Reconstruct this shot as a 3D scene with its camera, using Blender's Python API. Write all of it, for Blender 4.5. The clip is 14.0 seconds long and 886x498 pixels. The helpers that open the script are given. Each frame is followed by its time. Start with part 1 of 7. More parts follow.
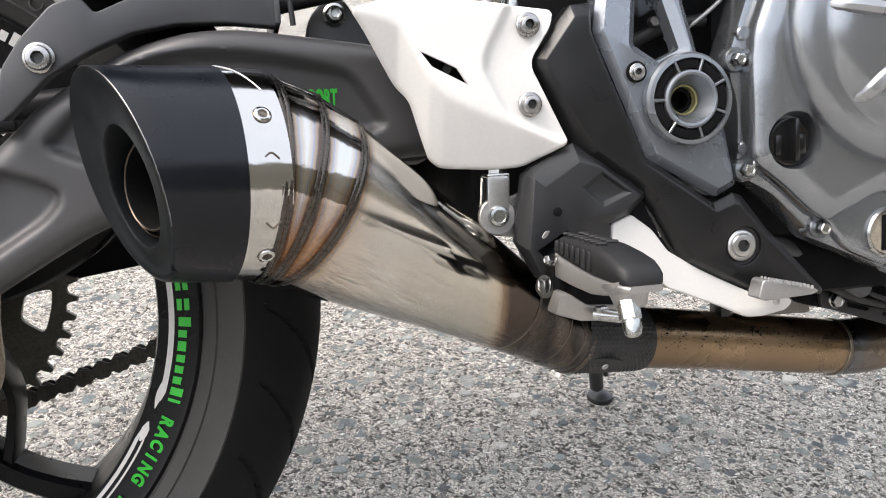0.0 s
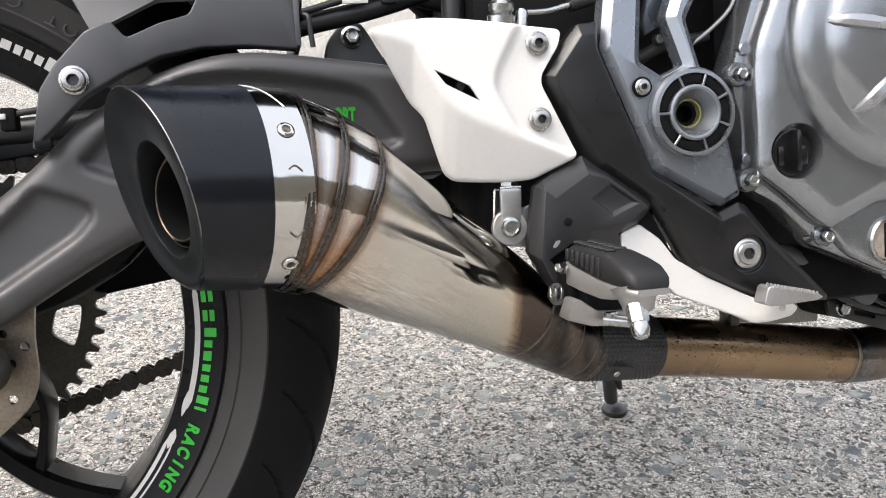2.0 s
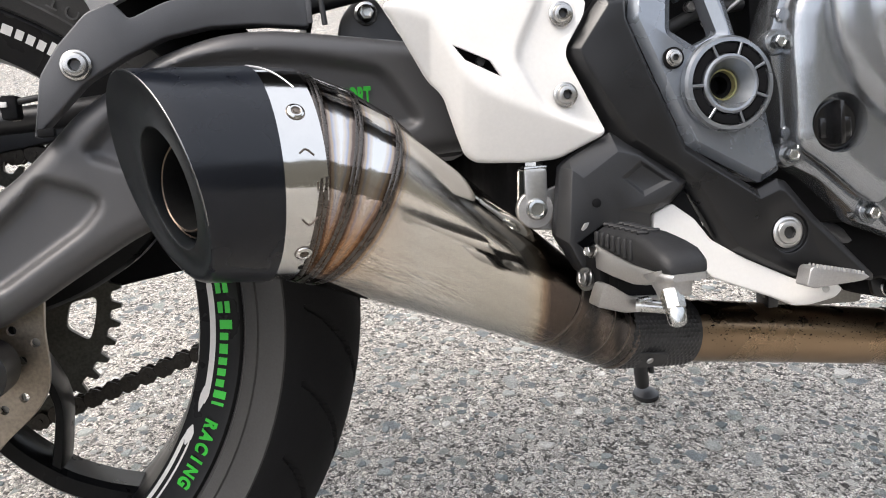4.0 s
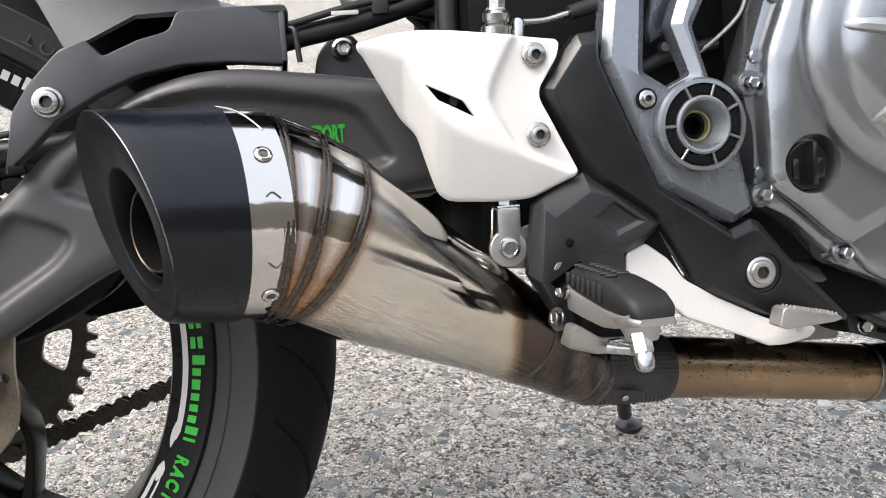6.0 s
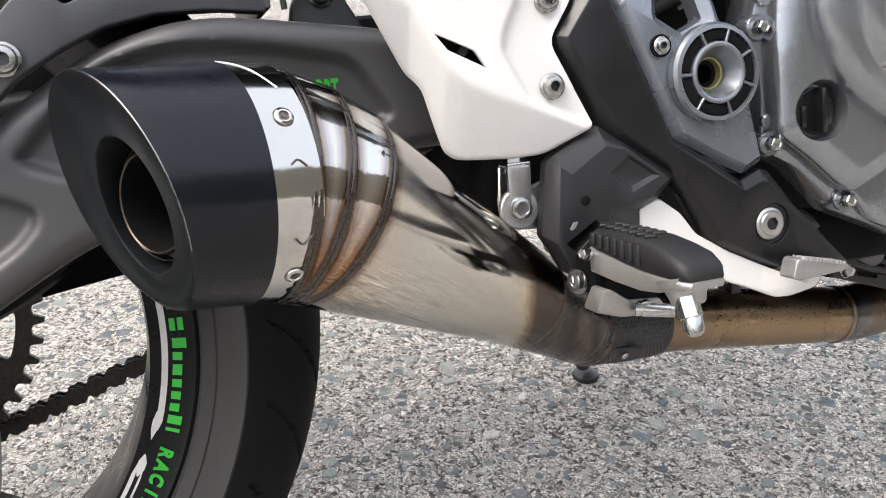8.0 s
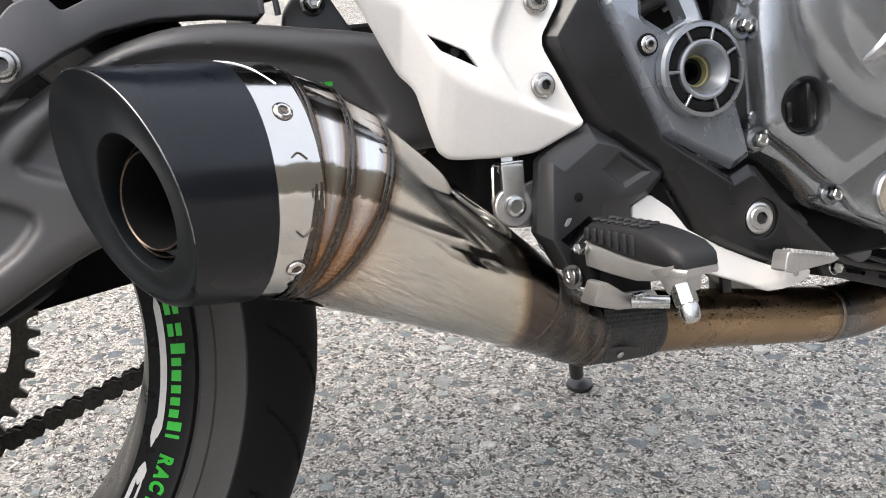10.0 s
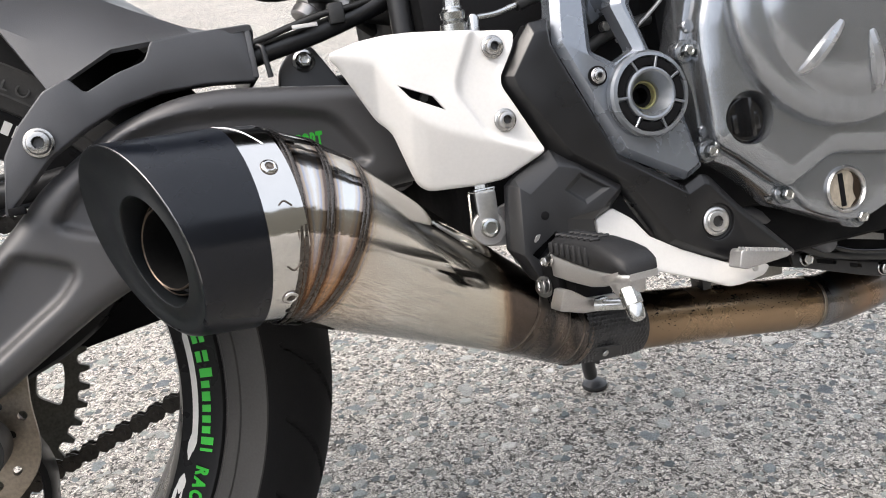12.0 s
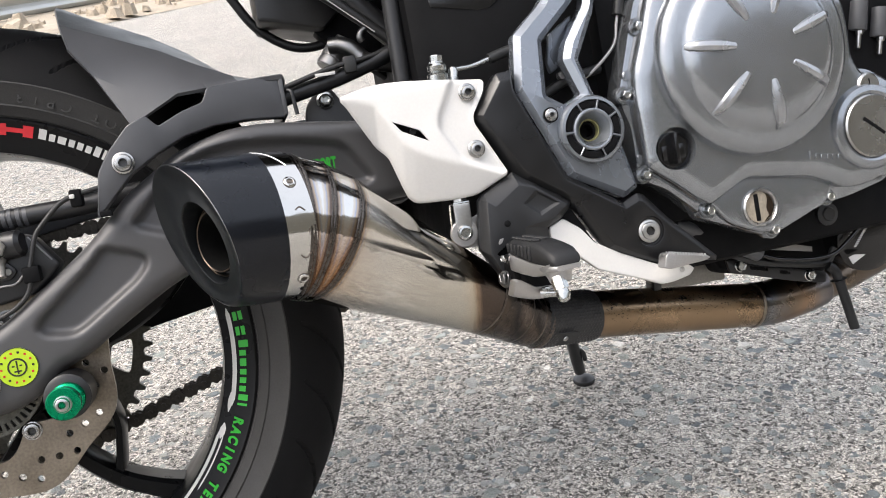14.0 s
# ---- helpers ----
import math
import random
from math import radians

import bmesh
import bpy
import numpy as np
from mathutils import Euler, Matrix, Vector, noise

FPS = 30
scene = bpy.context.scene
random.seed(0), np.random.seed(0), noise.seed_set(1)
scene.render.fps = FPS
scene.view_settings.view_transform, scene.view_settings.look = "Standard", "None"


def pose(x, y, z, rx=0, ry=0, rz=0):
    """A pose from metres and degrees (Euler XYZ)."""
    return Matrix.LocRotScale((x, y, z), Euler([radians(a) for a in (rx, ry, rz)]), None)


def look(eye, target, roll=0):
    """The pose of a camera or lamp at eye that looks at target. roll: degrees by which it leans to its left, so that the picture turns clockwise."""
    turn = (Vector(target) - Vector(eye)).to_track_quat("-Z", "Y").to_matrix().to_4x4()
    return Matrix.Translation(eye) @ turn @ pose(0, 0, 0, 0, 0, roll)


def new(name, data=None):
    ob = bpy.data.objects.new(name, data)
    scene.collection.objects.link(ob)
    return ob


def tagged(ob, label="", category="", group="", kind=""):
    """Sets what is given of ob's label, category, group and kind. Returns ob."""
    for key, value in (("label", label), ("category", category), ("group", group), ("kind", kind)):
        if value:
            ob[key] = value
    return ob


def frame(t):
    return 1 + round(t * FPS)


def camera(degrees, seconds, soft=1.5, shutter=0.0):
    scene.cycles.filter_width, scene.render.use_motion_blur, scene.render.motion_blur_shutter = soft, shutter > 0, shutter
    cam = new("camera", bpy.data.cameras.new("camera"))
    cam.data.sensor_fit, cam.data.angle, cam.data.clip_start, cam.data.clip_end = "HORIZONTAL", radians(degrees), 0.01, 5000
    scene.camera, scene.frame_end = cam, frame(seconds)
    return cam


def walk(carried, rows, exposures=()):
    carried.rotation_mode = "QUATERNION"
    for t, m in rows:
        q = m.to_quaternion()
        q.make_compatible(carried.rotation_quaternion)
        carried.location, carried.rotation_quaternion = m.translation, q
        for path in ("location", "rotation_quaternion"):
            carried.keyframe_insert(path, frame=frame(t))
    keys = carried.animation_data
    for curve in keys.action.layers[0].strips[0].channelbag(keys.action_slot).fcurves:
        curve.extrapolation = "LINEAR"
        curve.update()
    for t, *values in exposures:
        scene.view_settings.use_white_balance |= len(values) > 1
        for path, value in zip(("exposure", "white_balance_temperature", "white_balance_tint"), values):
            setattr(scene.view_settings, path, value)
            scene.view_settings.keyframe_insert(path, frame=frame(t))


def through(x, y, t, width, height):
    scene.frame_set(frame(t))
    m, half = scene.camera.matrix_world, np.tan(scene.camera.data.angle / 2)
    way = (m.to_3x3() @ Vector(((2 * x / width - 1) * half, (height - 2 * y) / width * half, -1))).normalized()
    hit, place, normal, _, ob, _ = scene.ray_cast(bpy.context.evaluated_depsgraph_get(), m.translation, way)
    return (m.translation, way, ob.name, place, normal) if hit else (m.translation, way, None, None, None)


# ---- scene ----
cam = camera(53.39, 14.0, soft=1.0)
PATH = [
    (0, (0.01646, 0.06002, 0.60859), (0.02348, 1.89953, -0.17637), 0.71),
    (0.1, (0.01660, 0.05780, 0.60800), (0.02540, 1.89814, -0.17500), 0.70),
    (0.2, (0.01710, 0.05550, 0.60800), (0.02570, 1.89669, -0.17300), 0.70),
    (0.3, (0.01760, 0.05310, 0.60800), (0.02560, 1.89514, -0.17100), 0.68),
    (0.4, (0.01790, 0.05060, 0.60800), (0.02470, 1.89365, -0.16860), 0.65),
    (0.5, (0.01875, 0.04741, 0.60846), (0.02223, 1.89170, -0.16522), 0.59),
    (0.6, (0.01780, 0.04520, 0.60850), (0.01980, 1.89053, -0.16270), 0.52),
    (0.7, (0.01720, 0.04240, 0.60980), (0.01500, 1.88906, -0.15820), 0.39),
    (0.8, (0.01650, 0.03980, 0.61120), (0.00930, 1.88786, -0.15340), 0.25),
    (0.9, (0.01570, 0.03760, 0.61250), (0.00350, 1.88704, -0.14870), 0.12),
    (1, (0.01519, 0.03560, 0.61321), (-0.00313, 1.88662, -0.14404), -0.07),
    (1.1, (0.01450, 0.03500, 0.61280), (-0.00650, 1.88706, -0.14180), -0.09),
    (1.2, (0.01420, 0.03440, 0.61220), (-0.00980, 1.88773, -0.13920), -0.15),
    (1.3, (0.01410, 0.03410, 0.61150), (-0.01210, 1.88861, -0.13690), -0.18),
    (1.4, (0.01400, 0.03400, 0.61070), (-0.01360, 1.88962, -0.13490), -0.20),
    (1.5, (0.01403, 0.03357, 0.61048), (-0.01498, 1.89049, -0.13183), -0.19),
    (1.6, (0.01420, 0.03400, 0.60950), (-0.01360, 1.89170, -0.13090), -0.20),
    (1.7, (0.01470, 0.03410, 0.60920), (-0.01290, 1.89267, -0.12900), -0.19),
    (1.8, (0.01530, 0.03420, 0.60880), (-0.01190, 1.89349, -0.12760), -0.19),
    (1.9, (0.01580, 0.03450, 0.60850), (-0.01080, 1.89420, -0.12690), -0.19),
    (2, (0.01652, 0.03492, 0.60883), (-0.01101, 1.89488, -0.12588), -0.24),
    (2.1, (0.01590, 0.03580, 0.60730), (-0.00950, 1.89536, -0.12850), -0.29),
    (2.2, (0.01560, 0.03710, 0.60650), (-0.00940, 1.89587, -0.13130), -0.51),
    (2.3, (0.01540, 0.03880, 0.60580), (-0.00960, 1.89630, -0.13520), -0.81),
    (2.4, (0.01510, 0.04080, 0.60520), (-0.01090, 1.89668, -0.13980), -1.19),
    (2.5, (0.01550, 0.04252, 0.60514), (-0.01423, 1.89692, -0.14342), -1.59),
    (2.6, (0.01560, 0.04540, 0.60550), (-0.01580, 1.89789, -0.14770), -2.02),
    (2.7, (0.01710, 0.04790, 0.60680), (-0.01830, 1.89860, -0.15060), -2.41),
    (2.8, (0.01890, 0.05030, 0.60820), (-0.02070, 1.89927, -0.15320), -2.75),
    (2.9, (0.02040, 0.05230, 0.60950), (-0.02260, 1.89963, -0.15570), -2.99),
    (3, (0.02106, 0.05420, 0.61057), (-0.02568, 1.89994, -0.15822), -3.08),
    (3.1, (0.01950, 0.05510, 0.60770), (-0.02850, 1.89947, -0.16430), -3.05),
    (3.2, (0.01841, 0.05522, 0.60569), (-0.03577, 1.89908, -0.16713), -2.97),
    (3.3, (0.01800, 0.05680, 0.60420), (-0.04020, 1.90038, -0.16900), -2.75),
    (3.4, (0.01800, 0.05760, 0.60340), (-0.04480, 1.90103, -0.16980), -2.60),
    (3.5, (0.01800, 0.05850, 0.60280), (-0.04940, 1.90176, -0.17040), -2.47),
    (3.6, (0.01800, 0.05930, 0.60220), (-0.05340, 1.90250, -0.17080), -2.36),
    (3.7, (0.01800, 0.06010, 0.60170), (-0.05720, 1.90315, -0.17130), -2.24),
    (3.8, (0.01800, 0.06090, 0.60120), (-0.06080, 1.90388, -0.17160), -2.15),
    (3.9, (0.01800, 0.06160, 0.60080), (-0.06401, 1.90452, -0.17180), -2.06),
    (4, (0.01800, 0.06240, 0.60040), (-0.06700, 1.90527, -0.17200), -1.99),
    (4.1, (0.01800, 0.06310, 0.60010), (-0.06981, 1.90601, -0.17190), -1.92),
    (4.2, (0.01800, 0.06380, 0.59990), (-0.07220, 1.90676, -0.17170), -1.86),
    (4.3, (0.01800, 0.06440, 0.59960), (-0.07440, 1.90742, -0.17160), -1.81),
    (4.4, (0.01800, 0.06510, 0.59950), (-0.07640, 1.90827, -0.17110), -1.76),
    (4.5, (0.01800, 0.06560, 0.59930), (-0.07800, 1.90902, -0.17050), -1.73),
    (4.6, (0.01800, 0.06610, 0.59920), (-0.07960, 1.90977, -0.16980), -1.69),
    (4.7, (0.01800, 0.06660, 0.59910), (-0.08080, 1.91054, -0.16910), -1.66),
    (4.8, (0.01800, 0.06700, 0.59910), (-0.08180, 1.91138, -0.16790), -1.64),
    (4.9, (0.01800, 0.06740, 0.59900), (-0.08260, 1.91224, -0.16680), -1.63),
    (5, (0.01800, 0.06760, 0.59900), (-0.08320, 1.91299, -0.16540), -1.62),
    (5.1, (0.01800, 0.06780, 0.59900), (-0.08360, 1.91383, -0.16380), -1.61),
    (5.2, (0.01800, 0.06800, 0.59900), (-0.08399, 1.91467, -0.16220), -1.60),
    (5.3, (0.01890, 0.06795, 0.59977), (-0.08508, 1.91523, -0.15968), -1.63),
    (5.4, (0.02500, 0.06800, 0.60550), (-0.07240, 1.91762, -0.14910), -1.52),
    (5.5, (0.03202, 0.06816, 0.61189), (-0.05863, 1.92109, -0.13540), -1.41),
    (5.6, (0.03200, 0.06800, 0.61200), (-0.05040, 1.92320, -0.13060), -1.33),
    (5.7, (0.03200, 0.06810, 0.61200), (-0.04560, 1.92494, -0.12700), -1.31),
    (5.8, (0.03200, 0.06830, 0.61200), (-0.04260, 1.92606, -0.12500), -1.33),
    (5.9, (0.03200, 0.06860, 0.61200), (-0.04040, 1.92684, -0.12400), -1.36),
    (6, (0.03253, 0.06892, 0.61208), (-0.04013, 1.92753, -0.12296), -1.41),
    (6.1, (0.03120, 0.06960, 0.61270), (-0.03860, 1.92794, -0.12330), -1.44),
    (6.2, (0.02850, 0.07060, 0.61450), (-0.04030, 1.92858, -0.12250), -1.49),
    (6.3, (0.02400, 0.07230, 0.61650), (-0.04340, 1.92962, -0.12230), -1.54),
    (6.4, (0.01760, 0.07500, 0.61830), (-0.04800, 1.93127, -0.12330), -1.61),
    (6.5, (0.00933, 0.07913, 0.61927), (-0.05499, 1.93407, -0.12575), -1.75),
    (6.6, (-0.00160, 0.08450, 0.61750), (-0.06100, 1.93687, -0.15700), -1.81),
    (6.7, (-0.01330, 0.09110, 0.61410), (-0.06770, 1.94027, -0.19000), -1.93),
    (6.8, (-0.02350, 0.09800, 0.61100), (-0.07250, 1.94200, -0.20700), -1.99),
    (6.9, (-0.03400, 0.10550, 0.60800), (-0.07550, 1.94300, -0.21500), -2.04),
    (7, (-0.04413, 0.11298, 0.60542), (-0.07628, 1.94278, -0.20129), -2.07),
    (7.1, (-0.05120, 0.11950, 0.61650), (-0.06360, 1.93837, -0.22400), -1.68),
    (7.2, (-0.05560, 0.12550, 0.63250), (-0.03530, 1.92850, -0.24000), -1.15),
    (7.3, (-0.05900, 0.13100, 0.64200), (-0.00400, 1.92000, -0.25500), -0.60),
    (7.4, (-0.06100, 0.13300, 0.63900), (0.02500, 1.91700, -0.25900), 0.05),
    (7.5, (-0.05751, 0.13254, 0.63054), (0.05930, 1.91321, -0.27255), 0.33),
    (7.7, (-0.04109, 0.12573, 0.61563), (0.11705, 1.91214, -0.26967), -0.20),
    (7.8, (-0.04110, 0.12120, 0.61230), (0.12370, 1.91324, -0.26030), -0.32),
    (7.9, (-0.04130, 0.11680, 0.60990), (0.12850, 1.91398, -0.25110), -0.42),
    (8, (-0.04170, 0.11280, 0.60780), (0.13230, 1.91462, -0.24260), -0.51),
    (8.1, (-0.04220, 0.10920, 0.60600), (0.13541, 1.91507, -0.23500), -0.58),
    (8.2, (-0.04290, 0.10600, 0.60450), (0.13770, 1.91556, -0.22790), -0.63),
    (8.3, (-0.04360, 0.10310, 0.60310), (0.13960, 1.91587, -0.22170), -0.67),
    (8.4, (-0.04440, 0.10050, 0.60200), (0.14080, 1.91615, -0.21600), -0.70),
    (8.5, (-0.04520, 0.09820, 0.60100), (0.14180, 1.91636, -0.21100), -0.72),
    (8.6, (-0.04610, 0.09630, 0.60020), (0.14230, 1.91671, -0.20640), -0.73),
    (8.7, (-0.04700, 0.09460, 0.59960), (0.14241, 1.91685, -0.20260), -0.74),
    (8.8, (-0.04800, 0.09310, 0.59900), (0.14240, 1.91692, -0.19940), -0.75),
    (8.9, (-0.04890, 0.09190, 0.59860), (0.14229, 1.91703, -0.19660), -0.75),
    (9, (-0.04980, 0.09090, 0.59820), (0.14221, 1.91716, -0.19420), -0.76),
    (9.1, (-0.05060, 0.09000, 0.59790), (0.14220, 1.91705, -0.19250), -0.77),
    (9.2, (-0.05140, 0.08940, 0.59760), (0.14241, 1.91712, -0.19100), -0.78),
    (9.3, (-0.05210, 0.08890, 0.59730), (0.14271, 1.91703, -0.19010), -0.81),
    (9.4, (-0.05280, 0.08850, 0.59690), (0.14339, 1.91682, -0.18970), -0.83),
    (9.5, (-0.05330, 0.08830, 0.59660), (0.14430, 1.91673, -0.18940), -0.88),
    (9.6, (-0.05370, 0.08810, 0.59610), (0.14591, 1.91640, -0.18970), -0.93),
    (9.7, (-0.05390, 0.08800, 0.59560), (0.14810, 1.91604, -0.19020), -1.01),
    (9.8, (-0.05380, 0.08792, 0.59568), (0.14927, 1.91573, -0.19037), -1.15),
    (9.9, (-0.05210, 0.09450, 0.59430), (0.15590, 1.92014, -0.19550), -1.22),
    (10, (-0.04919, 0.10088, 0.59413), (0.15856, 1.92485, -0.19957), -1.38),
    (10.2, (-0.04950, 0.10010, 0.59930), (0.15751, 1.92420, -0.19430), -2.08),
    (10.3, (-0.04950, 0.09880, 0.60370), (0.15230, 1.92383, -0.18910), -2.51),
    (10.4, (-0.04940, 0.09680, 0.60740), (0.14519, 1.92314, -0.18420), -2.93),
    (10.5, (-0.04860, 0.09338, 0.60971), (0.13471, 1.92164, -0.18014), -3.35),
    (10.7, (-0.04690, 0.08590, 0.60860), (0.11730, 1.91755, -0.17760), -3.94),
    (10.8, (-0.04530, 0.08090, 0.60840), (0.10910, 1.91426, -0.17580), -4.24),
    (10.9, (-0.04330, 0.07550, 0.60810), (0.10151, 1.91058, -0.17390), -4.52),
    (11, (-0.04039, 0.07012, 0.60865), (0.09340, 1.90697, -0.17115), -4.87),
    (11.2, (-0.03580, 0.05920, 0.61470), (0.08600, 1.89874, -0.16070), -5.36),
    (11.4, (-0.03000, 0.04980, 0.62500), (0.08320, 1.89174, -0.14600), -5.89),
    (11.5, (-0.02657, 0.04566, 0.62725), (0.08314, 1.88876, -0.14147), -6.12),
    (11.6, (-0.02410, 0.04290, 0.62680), (0.08590, 1.88670, -0.14020), -6.27),
    (11.7, (-0.02120, 0.04030, 0.62630), (0.08860, 1.88486, -0.13890), -6.39),
    (11.9, (-0.01610, 0.03470, 0.62520), (0.09370, 1.88050, -0.13700), -6.55),
    (12, (-0.01361, 0.03112, 0.62562), (0.09397, 1.87755, -0.13537), -6.64),
    (12.1, (-0.01230, 0.02620, 0.62570), (0.09470, 1.87324, -0.13390), -6.63),
    (12.2, (-0.01090, 0.02070, 0.62770), (0.09310, 1.86849, -0.13050), -6.65),
    (12.3, (-0.00980, 0.01490, 0.63050), (0.09100, 1.86336, -0.12650), -6.65),
    (12.4, (-0.00880, 0.00920, 0.63370), (0.08920, 1.85838, -0.12190), -6.63),
    (12.5, (-0.00790, 0.00364, 0.63716), (0.08680, 1.85398, -0.11603), -6.62),
    (12.6, (-0.00720, -0.00040, 0.64000), (0.08819, 1.85030, -0.11220), -6.55),
    (12.7, (-0.00640, -0.00420, 0.64250), (0.08960, 1.84728, -0.10770), -6.49),
    (12.8, (-0.00550, -0.00800, 0.64470), (0.09190, 1.84422, -0.10350), -6.42),
    (12.9, (-0.00430, -0.01210, 0.64660), (0.09490, 1.84067, -0.10000), -6.36),
    (13, (-0.00206, -0.01765, 0.64860), (0.09709, 1.83585, -0.09617), -6.36),
    (13.1, (-0.00130, -0.02310, 0.64910), (0.10110, 1.83054, -0.09490), -6.25),
    (13.2, (0.00070, -0.03060, 0.64990), (0.10390, 1.82340, -0.09310), -6.21),
    (13.3, (0.00300, -0.03950, 0.65070), (0.10600, 1.81507, -0.09090), -6.16),
    (13.4, (0.00580, -0.04990, 0.65170), (0.10740, 1.80562, -0.08770), -6.10),
    (13.5, (0.00983, -0.06227, 0.65320), (0.10678, 1.79515, -0.08204), -6.06),
    (13.9, (0.02540, -0.12380, 0.66220), (0.05940, 1.74638, -0.04580), -6.51),
    (14, (0.03074, -0.14177, 0.66537), (0.03797, 1.73231, -0.03303), -6.87),
]
walk(cam, [(t, look(eye, target, roll)) for t, eye, target, roll in PATH], [(0.0, 1.06), (11.0, 1.06), (14.0, 1.01)])

# ---- world and light ----
world = bpy.data.worlds.new("sky")
scene.world = world
world.use_nodes = True
wn = world.node_tree
sky = wn.nodes.new("ShaderNodeTexSky")
sky.sky_type, sky.sun_disc = "NISHITA", False
sky.sun_elevation, sky.sun_rotation = radians(57), radians(-113)
sky.dust_density, sky.air_density, sky.ozone_density = 6.0, 1.0, 1.0
haze = wn.nodes.new("ShaderNodeMix")   # thin bright cloud over the blue
haze.data_type = "RGBA"
haze.inputs["Factor"].default_value = 0.38
haze.inputs["B"].default_value = (10.5, 10.6, 10.8, 1)
wn.links.new(sky.outputs[0], haze.inputs["A"])
wn.links.new(haze.outputs["Result"], wn.nodes["Background"].inputs[0])
wn.nodes["Background"].inputs[1].default_value = 0.15
sun = new("sun", bpy.data.lights.new("sun", "SUN"))
sun.data.energy, sun.data.angle, sun.data.color = 1.1, radians(26), (1.0, 0.975, 0.945)
sun.matrix_world = look((-3.2, -1.36, 5.4), (0, 0, 0))
tagged(sun, kind="structure")


# ---- materials ----
def material(name, color, rough=0.5, metal=0.0, vary=0.12, scale=30.0, bump=0.05, fine=400.0, coat=0.0, rough_vary=0.15, spec=0.5, warp=(1, 1, 1)):
    """Base colour with variation at two scales, uneven gloss and fine relief."""
    m = bpy.data.materials.new(name)
    m.use_nodes = True
    nt = m.node_tree
    b = nt.nodes["Principled BSDF"]
    tc = nt.nodes.new("ShaderNodeTexCoord")
    mp = nt.nodes.new("ShaderNodeMapping")
    mp.inputs["Scale"].default_value = warp
    nt.links.new(tc.outputs["Object"], mp.inputs[0])
    big, small = nt.nodes.new("ShaderNodeTexNoise"), nt.nodes.new("ShaderNodeTexNoise")
    big.inputs["Scale"].default_value, small.inputs["Scale"].default_value = scale, fine
    big.inputs["Detail"].default_value, small.inputs["Detail"].default_value = 4, 2
    for n in (big, small):
        nt.links.new(mp.outputs[0], n.inputs["Vector"])
    add = nt.nodes.new("ShaderNodeMath")
    add.operation = "ADD"
    nt.links.new(big.outputs[0], add.inputs[0])
    nt.links.new(small.outputs[0], add.inputs[1])
    ramp = nt.nodes.new("ShaderNodeMapRange")
    ramp.inputs[1].default_value, ramp.inputs[2].default_value = 0.6, 1.4
    ramp.inputs[3].default_value, ramp.inputs[4].default_value = 1 - vary, 1 + vary
    nt.links.new(add.outputs[0], ramp.inputs[0])
    mul = nt.nodes.new("ShaderNodeVectorMath")
    mul.operation = "SCALE"
    mul.inputs[0].default_value = color
    nt.links.new(ramp.outputs[0], mul.inputs["Scale"])
    nt.links.new(mul.outputs[0], b.inputs["Base Color"])
    rr = nt.nodes.new("ShaderNodeMapRange")
    rr.inputs[1].default_value, rr.inputs[2].default_value = 0.35, 0.65
    rr.inputs[3].default_value, rr.inputs[4].default_value = max(0.02, rough * (1 - rough_vary)), min(1, rough * (1 + rough_vary))
    nt.links.new(big.outputs[0], rr.inputs[0])
    nt.links.new(rr.outputs[0], b.inputs["Roughness"])
    b.inputs["Metallic"].default_value, b.inputs["Coat Weight"].default_value = metal, coat
    b.inputs["Specular IOR Level"].default_value = spec
    if bump:
        bp = nt.nodes.new("ShaderNodeBump")
        bp.inputs["Strength"].default_value, bp.inputs["Distance"].default_value = bump, 0.0004
        nt.links.new(small.outputs[0], bp.inputs["Height"])
        nt.links.new(bp.outputs[0], b.inputs["Normal"])
    return m


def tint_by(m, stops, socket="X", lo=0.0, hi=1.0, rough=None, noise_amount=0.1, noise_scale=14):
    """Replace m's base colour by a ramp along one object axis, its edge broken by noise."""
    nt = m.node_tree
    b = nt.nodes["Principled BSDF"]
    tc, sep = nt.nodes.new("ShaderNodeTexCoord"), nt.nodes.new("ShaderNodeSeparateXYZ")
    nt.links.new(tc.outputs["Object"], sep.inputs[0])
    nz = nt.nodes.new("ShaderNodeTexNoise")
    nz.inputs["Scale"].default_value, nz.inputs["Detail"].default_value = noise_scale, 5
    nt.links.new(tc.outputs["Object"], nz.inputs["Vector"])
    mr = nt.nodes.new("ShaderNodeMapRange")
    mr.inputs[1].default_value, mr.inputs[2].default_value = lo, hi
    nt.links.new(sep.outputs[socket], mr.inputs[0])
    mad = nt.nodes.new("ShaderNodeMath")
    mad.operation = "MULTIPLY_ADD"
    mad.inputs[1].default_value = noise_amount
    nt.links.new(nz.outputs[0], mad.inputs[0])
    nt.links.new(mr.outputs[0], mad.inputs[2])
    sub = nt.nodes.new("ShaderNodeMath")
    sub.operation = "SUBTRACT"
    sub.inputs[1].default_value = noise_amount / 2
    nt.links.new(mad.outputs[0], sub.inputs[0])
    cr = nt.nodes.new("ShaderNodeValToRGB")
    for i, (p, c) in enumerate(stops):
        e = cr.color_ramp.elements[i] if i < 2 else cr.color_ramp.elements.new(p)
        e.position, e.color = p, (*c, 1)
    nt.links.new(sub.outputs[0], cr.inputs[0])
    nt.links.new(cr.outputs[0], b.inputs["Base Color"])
    return m


